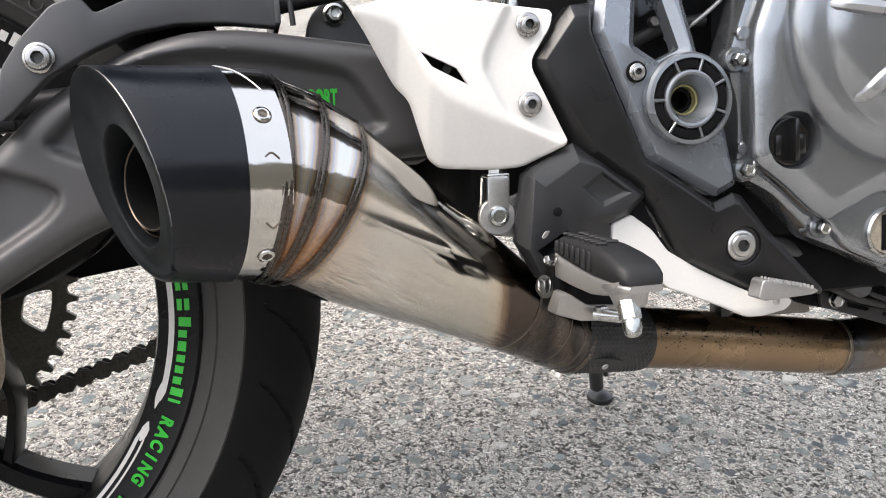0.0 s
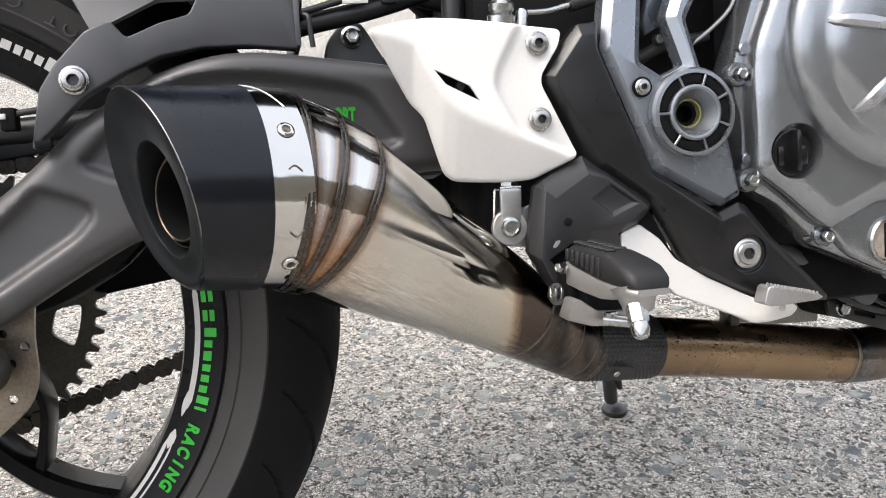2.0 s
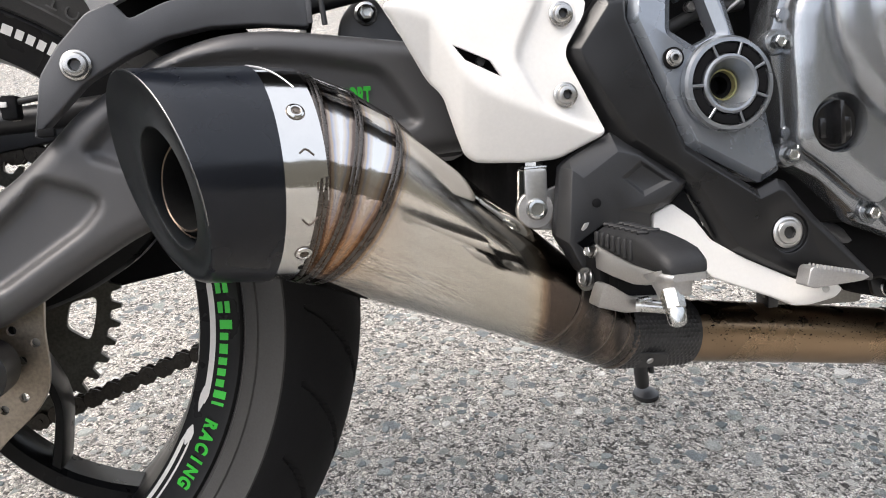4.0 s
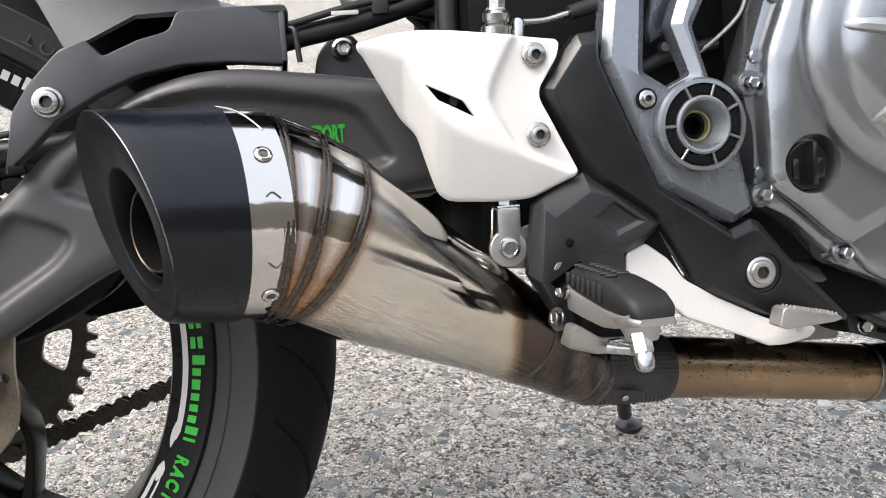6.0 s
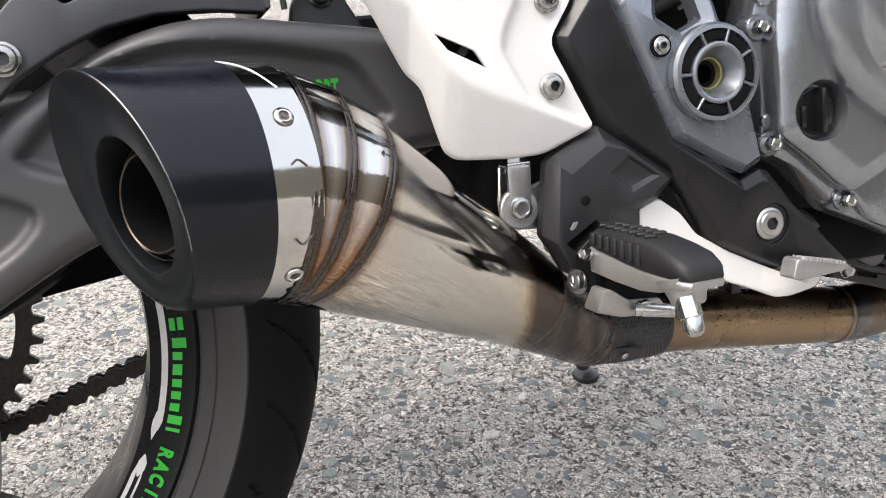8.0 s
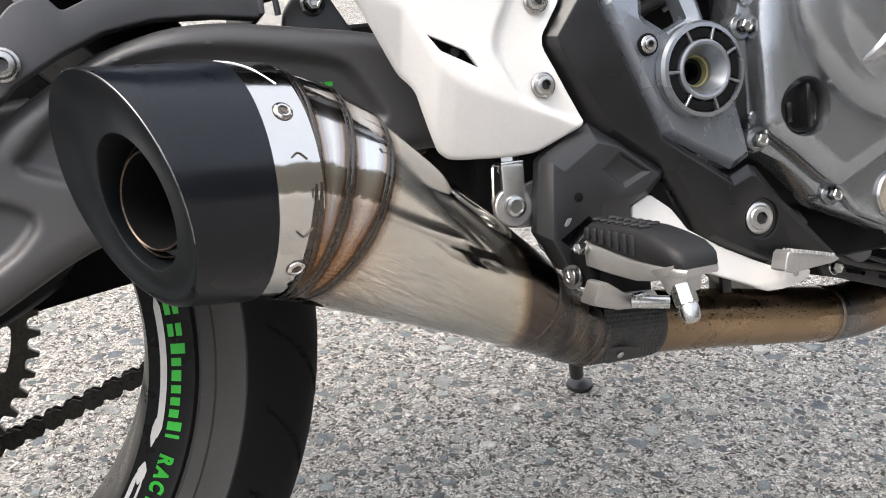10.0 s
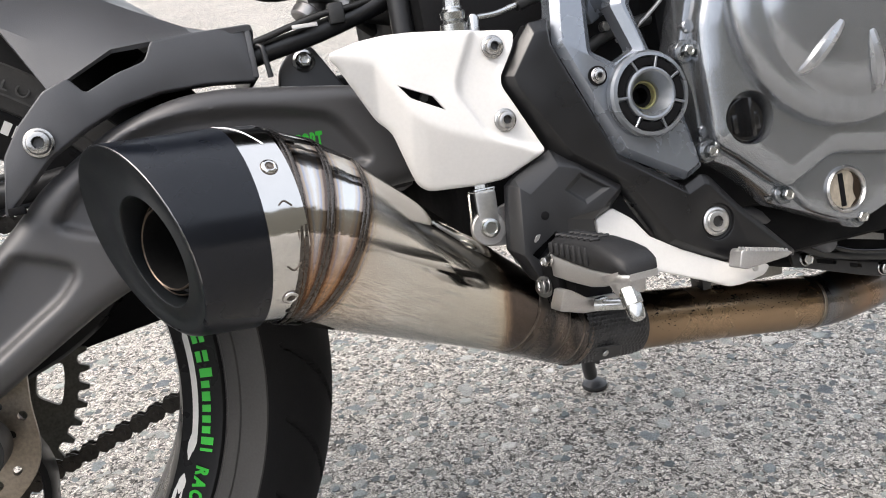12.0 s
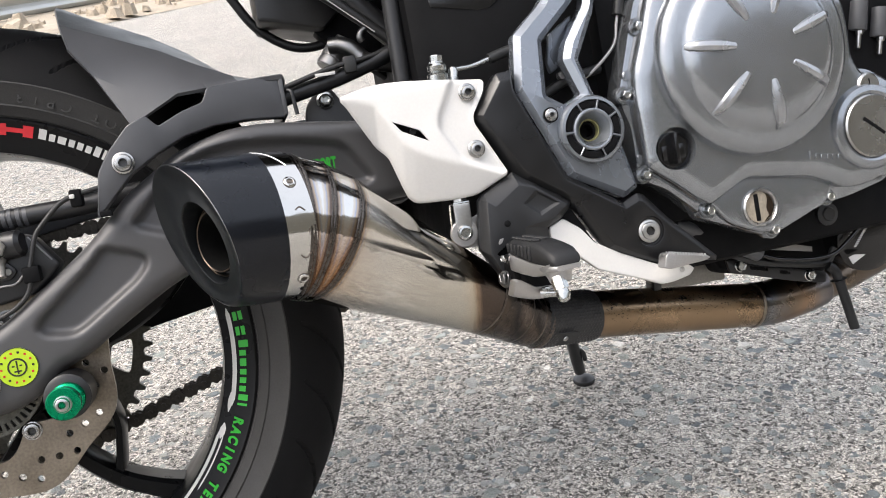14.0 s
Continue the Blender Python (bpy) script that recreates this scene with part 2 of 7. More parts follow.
def fringe(m, seams):
    """Heat colours in bands beside the welds: (place, axis) of each seam."""
    nt = m.node_tree
    b = nt.nodes["Principled BSDF"]
    tc = nt.nodes.new("ShaderNodeTexCoord")
    near = None
    for p, d in seams:
        d = Vector(d).normalized()
        dot = nt.nodes.new("ShaderNodeVectorMath")
        dot.operation = "DOT_PRODUCT"
        dot.inputs[1].default_value = d
        nt.links.new(tc.outputs["Object"], dot.inputs[0])
        sub = nt.nodes.new("ShaderNodeMath")
        sub.operation = "SUBTRACT"
        sub.inputs[1].default_value = (Vector(p[:3]) + Vector((0, 0, 0.3206))).dot(d)
        nt.links.new(dot.outputs["Value"], sub.inputs[0])
        ab = nt.nodes.new("ShaderNodeMath")
        ab.operation = "ABSOLUTE"
        nt.links.new(sub.outputs[0], ab.inputs[0])
        if near:
            mn = nt.nodes.new("ShaderNodeMath")
            mn.operation = "MINIMUM"
            nt.links.new(near, mn.inputs[0])
            nt.links.new(ab.outputs[0], mn.inputs[1])
            near = mn.outputs[0]
        else:
            near = ab.outputs[0]
    nz = nt.nodes.new("ShaderNodeTexNoise")
    nz.inputs["Scale"].default_value, nz.inputs["Detail"].default_value = 60, 4
    nt.links.new(tc.outputs["Object"], nz.inputs["Vector"])
    mad = nt.nodes.new("ShaderNodeMath")
    mad.operation = "MULTIPLY_ADD"
    mad.inputs[1].default_value = 0.003
    nt.links.new(nz.outputs[0], mad.inputs[0])
    nt.links.new(near, mad.inputs[2])
    mr = nt.nodes.new("ShaderNodeMapRange")
    mr.inputs[1].default_value, mr.inputs[2].default_value = 0.0024, 0.0112
    nt.links.new(mad.outputs[0], mr.inputs[0])
    cr = nt.nodes.new("ShaderNodeValToRGB")
    stops = [(0.0, (0.16, 0.13, 0.11)), (0.28, (0.22, 0.17, 0.15)), (0.36, (0.48, 0.40, 0.34)), (0.46, (0.62, 0.50, 0.38)), (0.58, (0.55, 0.57, 0.66)), (0.68, (0.74, 0.72, 0.74)), (0.80, (0.88, 0.80, 0.70)), (1.0, (1, 1, 1))]
    for i, (q, c) in enumerate(stops):
        e = cr.color_ramp.elements[i] if i < 2 else cr.color_ramp.elements.new(q)
        e.position, e.color = q, (*c, 1)
    nt.links.new(mr.outputs[0], cr.inputs[0])
    mix = nt.nodes.new("ShaderNodeMix")
    mix.data_type, mix.blend_type = "RGBA", "MULTIPLY"
    mix.inputs["Factor"].default_value = 1.0
    nt.links.new(b.inputs["Base Color"].links[0].from_socket, mix.inputs["A"])
    nt.links.new(cr.outputs[0], mix.inputs["B"])
    nt.links.new(mix.outputs["Result"], b.inputs["Base Color"])
    return m


M_WHITE = material("white_paint", (0.65, 0.638, 0.618), 0.42, vary=0.04, bump=0.03, coat=0.15)
M_CHARCOAL = material("charcoal_plastic", (0.0065, 0.0065, 0.0072), 0.32, vary=0.15, bump=0.12, fine=1500, spec=0.42)
M_STEP = material("step_holder_paint", (0.014, 0.0145, 0.016), 0.36, vary=0.2, bump=0.2, fine=1200, spec=0.48)
M_BRACKET = material("blue_grey_paint", (0.205, 0.225, 0.255), 0.27, metal=0.65, vary=0.06, bump=0.03)
M_RING = material("grey_ring", (0.20, 0.215, 0.235), 0.28, metal=0.7, vary=0.08, bump=0.05)
M_ENGINE = material("engine_paint", (0.285, 0.30, 0.32), 0.22, metal=0.85, vary=0.05, scale=18, bump=0.0, fine=2500)
# engine paint brightened to carry the fins' highlights; also serves as pale alloy
M_FINS = material("lit_fins_pale_alloy", (0.36, 0.37, 0.385), 0.28, metal=0.8, vary=0.05)
M_SWING = material("swingarm_paint", (0.068, 0.067, 0.069), 0.46, metal=0.35, vary=0.08, scale=12, bump=0.1, fine=2200)
M_HUGGER = material("matt_black_plastic", (0.058, 0.059, 0.064), 0.40, vary=0.15, bump=0.2, fine=1800)
M_BLACK = material("black_paint", (0.010, 0.010, 0.011), 0.4, vary=0.2, bump=0.05)
M_GLOSS = material("gloss_black_plastic", (0.006, 0.006, 0.0065), 0.2, vary=0.2, bump=0.03, fine=900)
M_DARK = material("dark_frame", (0.004, 0.004, 0.0045), 0.7, spec=0.12, vary=0.3, bump=0.1)
M_CAP = material("muffler_cap_paint", (0.0042, 0.0054, 0.0085), 0.26, vary=0.25, scale=25, bump=0.03, fine=900, rough_vary=0.3, spec=0.33)
M_CAPFACE = material("matt_cap_face", (0.0062, 0.0075, 0.0088), 0.42, vary=0.2, scale=40, bump=0.08, fine=900, spec=0.36)
M_SOOT = material("soot", (0.004, 0.004, 0.004), 0.9, vary=0.4, bump=0.2, spec=0.1)
M_STEEL = material("polished_steel", (0.57, 0.56, 0.54), 0.13, metal=1.0, vary=0.06, scale=9, bump=0.6, fine=55, rough_vary=0.5)
M_CONE = tint_by(material("tinted_cone_steel", (0.6, 0.56, 0.5), 0.15, metal=1.0, scale=10, bump=0.02, fine=70, rough_vary=0.5, warp=(0.25, 1, 1)),
                 [(0.0, (0.568, 0.499, 0.421)), (0.09, (0.602, 0.55, 0.49)), (0.2, (0.619, 0.593, 0.55)), (0.6, (0.602, 0.568, 0.499)), (0.655, (0.602, 0.533, 0.43)), (0.685, (0.31, 0.224, 0.155)), (0.715, (0.0946, 0.0731, 0.0602)), (1.0, (0.0602, 0.0516, 0.0456))],
                 "X", 0.305, 0.49, noise_amount=0.05)
# base colour runs from dark brown at the bottom to pale steel above
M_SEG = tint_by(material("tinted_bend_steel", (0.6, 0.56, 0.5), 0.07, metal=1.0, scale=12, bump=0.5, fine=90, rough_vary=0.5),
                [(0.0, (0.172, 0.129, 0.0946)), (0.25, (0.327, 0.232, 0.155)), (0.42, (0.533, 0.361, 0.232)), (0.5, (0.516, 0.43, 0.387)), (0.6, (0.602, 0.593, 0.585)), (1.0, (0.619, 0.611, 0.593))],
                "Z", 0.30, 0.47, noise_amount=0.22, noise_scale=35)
SEAMS = [((0.2765, -0.1868, 0.0850, 0.0596), (0.955, 0.25, -0.13)), ((0.2885, -0.1838, 0.0797, 0.0580), (0.89, 0.29, -0.32)), ((0.3018, -0.1802, 0.0722, 0.0556), (0.78, 0.38, -0.49))]
fringe(M_SEG, SEAMS)
fringe(M_CONE, SEAMS[2:])
M_BEAD = material("smooth_weld", (0.10, 0.090, 0.082), 0.28, metal=1.0, vary=0.2, scale=240, bump=0.25, fine=700)
M_DKBOLT = material("dark_bolt", (0.20, 0.20, 0.20), 0.35, metal=1.0, vary=0.1)
M_SOCKET = material("socket_shade", (0.07, 0.07, 0.07), 0.4, metal=0.8, vary=0.2)
M_STAND = material("dull_bracket", (0.20, 0.19, 0.17), 0.5, metal=0.5, vary=0.25, scale=40, bump=0.15)
M_TIPLIP = material("browned_lip", (0.09, 0.07, 0.055), 0.4, metal=0.9, vary=0.4, scale=80, bump=0.1)
M_WELD = material("weld_bead", (0.13, 0.11, 0.095), 0.34, metal=1.0, vary=0.5, scale=160, bump=0.6, fine=500)
M_PIPE = tint_by(material("bronzed_pipe", (0.3, 0.2, 0.12), 0.30, metal=1.0, scale=20, bump=0.06, rough_vary=0.4),
                 [(0.0, (0.215, 0.155, 0.101)), (0.3, (0.31, 0.219, 0.138)), (0.545, (0.292, 0.206, 0.129)), (0.568, (0.10, 0.085, 0.075)), (0.60, (0.16, 0.165, 0.175)), (0.635, (0.19, 0.15, 0.115)), (0.69, (0.27, 0.185, 0.125)), (0.735, (0.21, 0.19, 0.18)), (0.78, (0.125, 0.120, 0.125)), (0.80, (0.146, 0.116, 0.0903)), (1.0, (0.12, 0.103, 0.0903))],
                 "X", 0.53, 0.99, noise_amount=0.12, noise_scale=25)
M_SLEEVE = material("woven_carbon", (0.018, 0.018, 0.019), 0.42, vary=0.3, bump=0.1)
M_BOLT = material("zinc_bolt", (0.40, 0.396, 0.388), 0.27, metal=1.0, vary=0.08, bump=0.05)
M_BRIGHT = material("bright_zinc", (0.54, 0.535, 0.525), 0.34, metal=1.0, vary=0.1, scale=80)
M_ZINC = material("zinc_link", (0.47, 0.478, 0.47), 0.25, metal=1.0, vary=0.15, scale=60)
M_CAST = material("cast_aluminium", (0.40, 0.392, 0.384), 0.42, metal=0.85, vary=0.12, scale=60, bump=0.3, fine=900)
M_RUBBER = material("peg_rubber", (0.013, 0.013, 0.0138), 0.5, vary=0.25, bump=0.25, fine=900, spec=0.3)
M_TYRE = material("tyre_rubber", (0.007, 0.007, 0.0075), 0.72, vary=0.25, scale=14, bump=0.35, fine=700, spec=0.12)
M_SIDEWALL = material("tyre_sidewall", (0.021, 0.0205, 0.020), 0.66, vary=0.25, scale=22, bump=0.3, fine=600)
M_RIM = material("rim_black", (0.006, 0.006, 0.0065), 0.3, vary=0.2, coat=0.0, bump=0.02, spec=0.15)
M_GREEN = material("green_decal", (0.025, 0.38, 0.03), 0.4, vary=0.05, bump=0.0)
M_WDECAL = material("white_decal", (0.52, 0.51, 0.495), 0.4, vary=0.08, bump=0.0)
M_RED = material("red_decal", (0.50, 0.016, 0.024), 0.4, vary=0.05, bump=0.0)
M_YELLOW = material("yellow_sticker", (0.40, 0.57, 0.016), 0.4, vary=0.05, bump=0.0)
M_ANOD = material("green_anodised", (0.0, 0.30, 0.13), 0.25, metal=0.8, vary=0.08)
M_DISC = material("brake_disc_steel", (0.27, 0.23, 0.185), 0.36, metal=1.0, vary=0.3, scale=40, bump=0.1)
M_CHAIN = material("oily_chain", (0.060, 0.052, 0.043), 0.45, metal=0.5, vary=0.5, scale=120, bump=0.2)
M_SPROCKET = material("sprocket_steel", (0.105, 0.102, 0.088), 0.5, metal=0.6, vary=0.4, scale=50, bump=0.15)
M_HOSE = material("black_hose", (0.012, 0.012, 0.012), 0.5, vary=0.3, bump=0.15)
M_GLASS = material("oil_window", (0.30, 0.26, 0.205), 0.08, vary=0.3, scale=90, bump=0.0, coat=0.6)
M_CRESCENT = material("dark_brown_crescent", (0.018, 0.011, 0.007), 0.1, vary=0.3, scale=90)
M_BRASS = material("yellowed_bush", (0.30, 0.28, 0.13), 0.35, metal=0.3, vary=0.3)
M_GALV = material("galvanised_rail", (0.50, 0.51, 0.50), 0.45, metal=0.6, vary=0.12, scale=3)
M_ROCK = material("pale_rock", (0.34, 0.29, 0.225), 0.9, vary=0.3, scale=6, bump=0.4, fine=60)
M_HILL = material("dry_hillside", (0.07, 0.066, 0.052), 0.95, vary=0.5, scale=0.35, bump=0.0, fine=2.5)


def asphalt():
    """Weathered road surface: pale grit with dark pores between, and bedded blue-grey and green-grey stones of two sizes."""
    m = bpy.data.materials.new("asphalt")
    m.use_nodes = True
    nt, b = m.node_tree, m.node_tree.nodes["Principled BSDF"]

    def node(kind, **sets):
        n = nt.nodes.new(kind)
        for k, v in sets.items():
            n.inputs[k.replace("_", " ")].default_value = v
        return n

    def remap(src, lo, hi, a, z):
        n = node("ShaderNodeMapRange")
        for i, v in enumerate((lo, hi, a, z)):
            n.inputs[i + 1].default_value = v
        nt.links.new(src, n.inputs[0])
        return n.outputs[0]

    def ramp(src, cols):
        n = node("ShaderNodeValToRGB")
        n.color_ramp.interpolation = "CONSTANT"
        for i, (p, c) in enumerate(cols):
            e = n.color_ramp.elements[i] if i < 2 else n.color_ramp.elements.new(p)
            e.position, e.color = p, (*c, 1)
        nt.links.new(src, n.inputs[0])
        return n.outputs[0]

    def math_(op, a, c):
        n = node("ShaderNodeMath")
        n.operation = op
        for i, q in enumerate((a, c)):
            if isinstance(q, (int, float)):
                n.inputs[i].default_value = q
            else:
                nt.links.new(q, n.inputs[i])
        return n.outputs[0]

    tc = node("ShaderNodeTexCoord")
    wob = node("ShaderNodeTexNoise", Scale=130.0, Detail=4.0)
    nt.links.new(tc.outputs["Object"], wob.inputs["Vector"])
    warp = node("ShaderNodeVectorMath")
    warp.operation = "MULTIPLY_ADD"
    warp.inputs[1].default_value = (0.013, 0.013, 0.0)
    nt.links.new(wob.outputs["Color"], warp.inputs[0])
    nt.links.new(tc.outputs["Object"], warp.inputs[2])

    def cells(scale):
        """Random colour and distance to the joint of irregular cells."""
        f, e = node("ShaderNodeTexVoronoi", Scale=scale), node("ShaderNodeTexVoronoi", Scale=scale)
        e.feature = "DISTANCE_TO_EDGE"
        for n in (f, e):
            nt.links.new(warp.outputs[0], n.inputs["Vector"])
        sep = node("ShaderNodeSeparateColor")
        nt.links.new(f.outputs["Color"], sep.inputs[0])
        return sep, e.outputs["Distance"]

    grit, grit_edge = cells(290.0)
    mid, mid_edge = cells(92.0)
    big, big_edge = cells(46.0)
    fine = node("ShaderNodeTexNoise", Scale=620.0, Detail=3.0, Roughness=0.75)
    blot = node("ShaderNodeTexNoise", Scale=60.0, Detail=3.0, Roughness=0.6)
    patch = node("ShaderNodeTexNoise", Scale=2.4, Detail=6.0)
    for n in (fine, blot, patch):
        nt.links.new(tc.outputs["Object"], n.inputs["Vector"])
    binder = ramp(grit.outputs[0], [(0.0, (0.122, 0.113, 0.102)), (0.10, (0.294, 0.273, 0.245)), (0.24, (0.49, 0.456, 0.408)), (0.40, (0.629, 0.585, 0.527)), (0.62, (0.71, 0.666, 0.604)), (0.85, (0.775, 0.739, 0.686))])
    pebble = ramp(mid.outputs[1], [(0.0, (0.22, 0.234, 0.231)), (0.25, (0.359, 0.36, 0.335)), (0.5, (0.474, 0.453, 0.412)), (0.72, (0.294, 0.308, 0.289)), (0.88, (0.155, 0.163, 0.163))])
    rock = ramp(big.outputs[1], [(0.0, (0.229, 0.249, 0.253)), (0.35, (0.311, 0.322, 0.298)), (0.6, (0.384, 0.384, 0.364)), (0.8, (0.172, 0.187, 0.194))])

    def over(mask, under, top):
        n = node("ShaderNodeMix")
        n.data_type = "RGBA"
        nt.links.new(mask, n.inputs["Factor"])
        nt.links.new(under, n.inputs["A"])
        nt.links.new(top, n.inputs["B"])
        return n.outputs["Result"]

    is_mid = math_("MULTIPLY", remap(mid.outputs[0], 0.80, 0.81, 0, 1), remap(mid_edge, 0.06, 0.13, 0, 1))
    is_big = math_("MULTIPLY", remap(big.outputs[0], 0.90, 0.91, 0, 1), remap(big_edge, 0.10, 0.17, 0, 1))
    col = over(is_big, over(is_mid, binder, pebble), rock)
    loose = math_("SUBTRACT", 1.0, math_("MAXIMUM", is_mid, is_big))
    pores = math_("MULTIPLY", remap(grit_edge, 0.01, 0.11, 0.82, 0.0), loose)
    tone = math_("SUBTRACT", 1.0, pores)
    tone = math_("MULTIPLY", tone, remap(fine.outputs[0], 0.3, 0.68, 0.52, 1.60))
    tone = math_("MULTIPLY", tone, remap(blot.outputs[0], 0.36, 0.6, 0.82, 1.14))
    tone = math_("MULTIPLY", tone, remap(patch.outputs[0], 0.3, 0.7, 0.95, 1.17))
    sc = node("ShaderNodeVectorMath")
    sc.operation = "SCALE"
    nt.links.new(col, sc.inputs[0])
    nt.links.new(tone, sc.inputs["Scale"])
    nt.links.new(sc.outputs[0], b.inputs["Base Color"])
    b.inputs["Roughness"].default_value = 0.9
    b.inputs["Specular IOR Level"].default_value = 0.15
    high = math_("ADD", remap(grit_edge, 0.0, 0.25, 0.0, 0.8), math_("MULTIPLY", fine.outputs[0], 0.5))
    high = math_("ADD", high, math_("MULTIPLY", is_mid, 0.5))
    high = math_("ADD", high, math_("MULTIPLY", is_big, 0.6))
    bp = node("ShaderNodeBump", Strength=0.9, Distance=0.0035)
    nt.links.new(high, bp.inputs["Height"])
    nt.links.new(bp.outputs[0], b.inputs["Normal"])
    return m


def chipping():
    """Single road stones, each of its own shade."""
    m = bpy.data.materials.new("road_chippings")
    m.use_nodes = True
    nt, b = m.node_tree, m.node_tree.nodes["Principled BSDF"]
    geo = nt.nodes.new("ShaderNodeNewGeometry")
    ramp = nt.nodes.new("ShaderNodeValToRGB")
    cols = [(0.0, (0.1, 0.114, 0.117)), (0.25, (0.193, 0.209, 0.208)), (0.5, (0.277, 0.293, 0.273)), (0.75, (0.385, 0.377, 0.347)), (0.9, (0.493, 0.47, 0.431)), (1.0, (0.616, 0.593, 0.554))]
    for i, (p, c) in enumerate(cols):
        e = ramp.color_ramp.elements[i] if i < 2 else ramp.color_ramp.elements.new(p)
        e.position, e.color = p, (*c, 1)
    nt.links.new(geo.outputs["Random Per Island"], ramp.inputs[0])
    tc, nz = nt.nodes.new("ShaderNodeTexCoord"), nt.nodes.new("ShaderNodeTexNoise")
    nz.inputs["Scale"].default_value, nz.inputs["Detail"].default_value = 500, 4
    nt.links.new(tc.outputs["Object"], nz.inputs["Vector"])
    mr = nt.nodes.new("ShaderNodeMapRange")
    mr.inputs[1].default_value, mr.inputs[2].default_value, mr.inputs[3].default_value, mr.inputs[4].default_value = 0.3, 0.7, 0.65, 1.3
    nt.links.new(nz.outputs[0], mr.inputs[0])
    sc = nt.nodes.new("ShaderNodeVectorMath")
    sc.operation = "SCALE"
    nt.links.new(ramp.outputs[0], sc.inputs[0])
    nt.links.new(mr.outputs[0], sc.inputs["Scale"])
    nt.links.new(sc.outputs[0], b.inputs["Base Color"])
    b.inputs["Roughness"].default_value = 0.85
    bp = nt.nodes.new("ShaderNodeBump")
    bp.inputs["Strength"].default_value, bp.inputs["Distance"].default_value = 0.6, 0.001
    nt.links.new(nz.outputs[0], bp.inputs["Height"])
    nt.links.new(bp.outputs[0], b.inputs["Normal"])
    return m


M_ASPHALT, M_CHIP = asphalt(), chipping()

# ---- the motorcycle's frame of reference: x forward, y to its far side, z up, all leaning on the side stand ----
AXLE, TYRE_R = Vector((-0.3927, 0.6329, 0.3111)), 0.3206
AX, AY, AZ = Vector((0.975, 0.2222, 0.0)), Vector((-0.2132, 0.9355, -0.2819)), Vector((-0.0626, 0.2748, 0.9595))
UP = TYRE_R  # the parts' heights are given from the axle, the thing's base is where the tyre stands
bike_pose = Matrix((AX, AY, AZ)).transposed().to_4x4()
bike_pose.translation = AXLE - UP * AZ


# ---- mesh helpers ----
from mathutils.geometry import delaunay_2d_cdt


def holder(ob):
    """The part itself, or the part that it belongs to where it is a sub-part already."""
    while ob.parent and ob.parent.parent:
        ob = ob.parent
    return ob


def part(name, bm, mat, parent, label="", angle=38, recalc=True):
    if recalc:
        bmesh.ops.recalc_face_normals(bm, faces=bm.faces[:])
    bmesh.ops.translate(bm, verts=bm.verts[:], vec=(0, 0, UP))
    me = bpy.data.meshes.new(name)
    bm.to_mesh(me)
    bm.free()
    me.materials.append(mat)
    if angle:
        flat = np.zeros(len(me.polygons), dtype=bool)
        me.polygons.foreach_get("use_smooth", flat)
        me.shade_smooth()
        me.set_sharp_from_angle(angle=radians(angle))
    ob = new(name, me)
    ob.parent = holder(parent)
    return tagged(ob, label=label)


def fillet(loop, r=0.003, n=4):
    """Round the corners of a closed loop of (x, z)."""
    out, k = [], len(loop)
    for i in range(k):
        a, b, c = Vector(loop[i - 1]), Vector(loop[i]), Vector(loop[(i + 1) % k])
        d1, d2 = (a - b), (c - b)
        cut = min(r, d1.length * 0.45, d2.length * 0.45)
        p, q = b + d1.normalized() * cut, b + d2.normalized() * cut
        for j in range(n + 1):
            t = j / n
            out.append(tuple((1 - t) ** 2 * p + 2 * t * (1 - t) * b + t * t * q))
    return out


def area2(loop):
    return sum(loop[i - 1][0] * loop[i][1] - loop[i][0] * loop[i - 1][1] for i in range(len(loop)))


def inset(loop, d):
    """The loop moved inwards by d."""
    s = 1 if area2(loop) > 0 else -1
    out, k = [], len(loop)
    for i in range(k):
        a, b, c = Vector(loop[i - 1]), Vector(loop[i]), Vector(loop[(i + 1) % k])
        u, v = (b - a), (c - b)
        u = u.normalized() if u.length > 1e-9 else v.normalized()
        v = v.normalized() if v.length > 1e-9 else u
        nrm = Vector((-u.y, u.x)) + Vector((-v.y, v.x))
        nrm = nrm.normalized() if nrm.length > 1e-6 else Vector((-u.y, u.x))
        cosh = max(0.5, nrm.dot(Vector((-u.y, u.x))))
        out.append(tuple(b + nrm * (s * d / cosh)))
    return out


def ring(bm, loop, y):
    return [bm.verts.new((p[0], y, p[1])) for p in loop]


def bridge(bm, r1, r2):
    k = len(r1)
    for i in range(k):
        bm.faces.new((r1[i - 1], r1[i], r2[i], r2[i - 1]))


def fill(bm, rings):
    edges = []
    for r in rings:
        for i in range(len(r)):
            e = bm.edges.get((r[i - 1], r[i]))
            edges.append(e or bm.edges.new((r[i - 1], r[i])))
    bmesh.ops.triangle_fill(bm, use_beauty=True, use_dissolve=False, edges=edges)


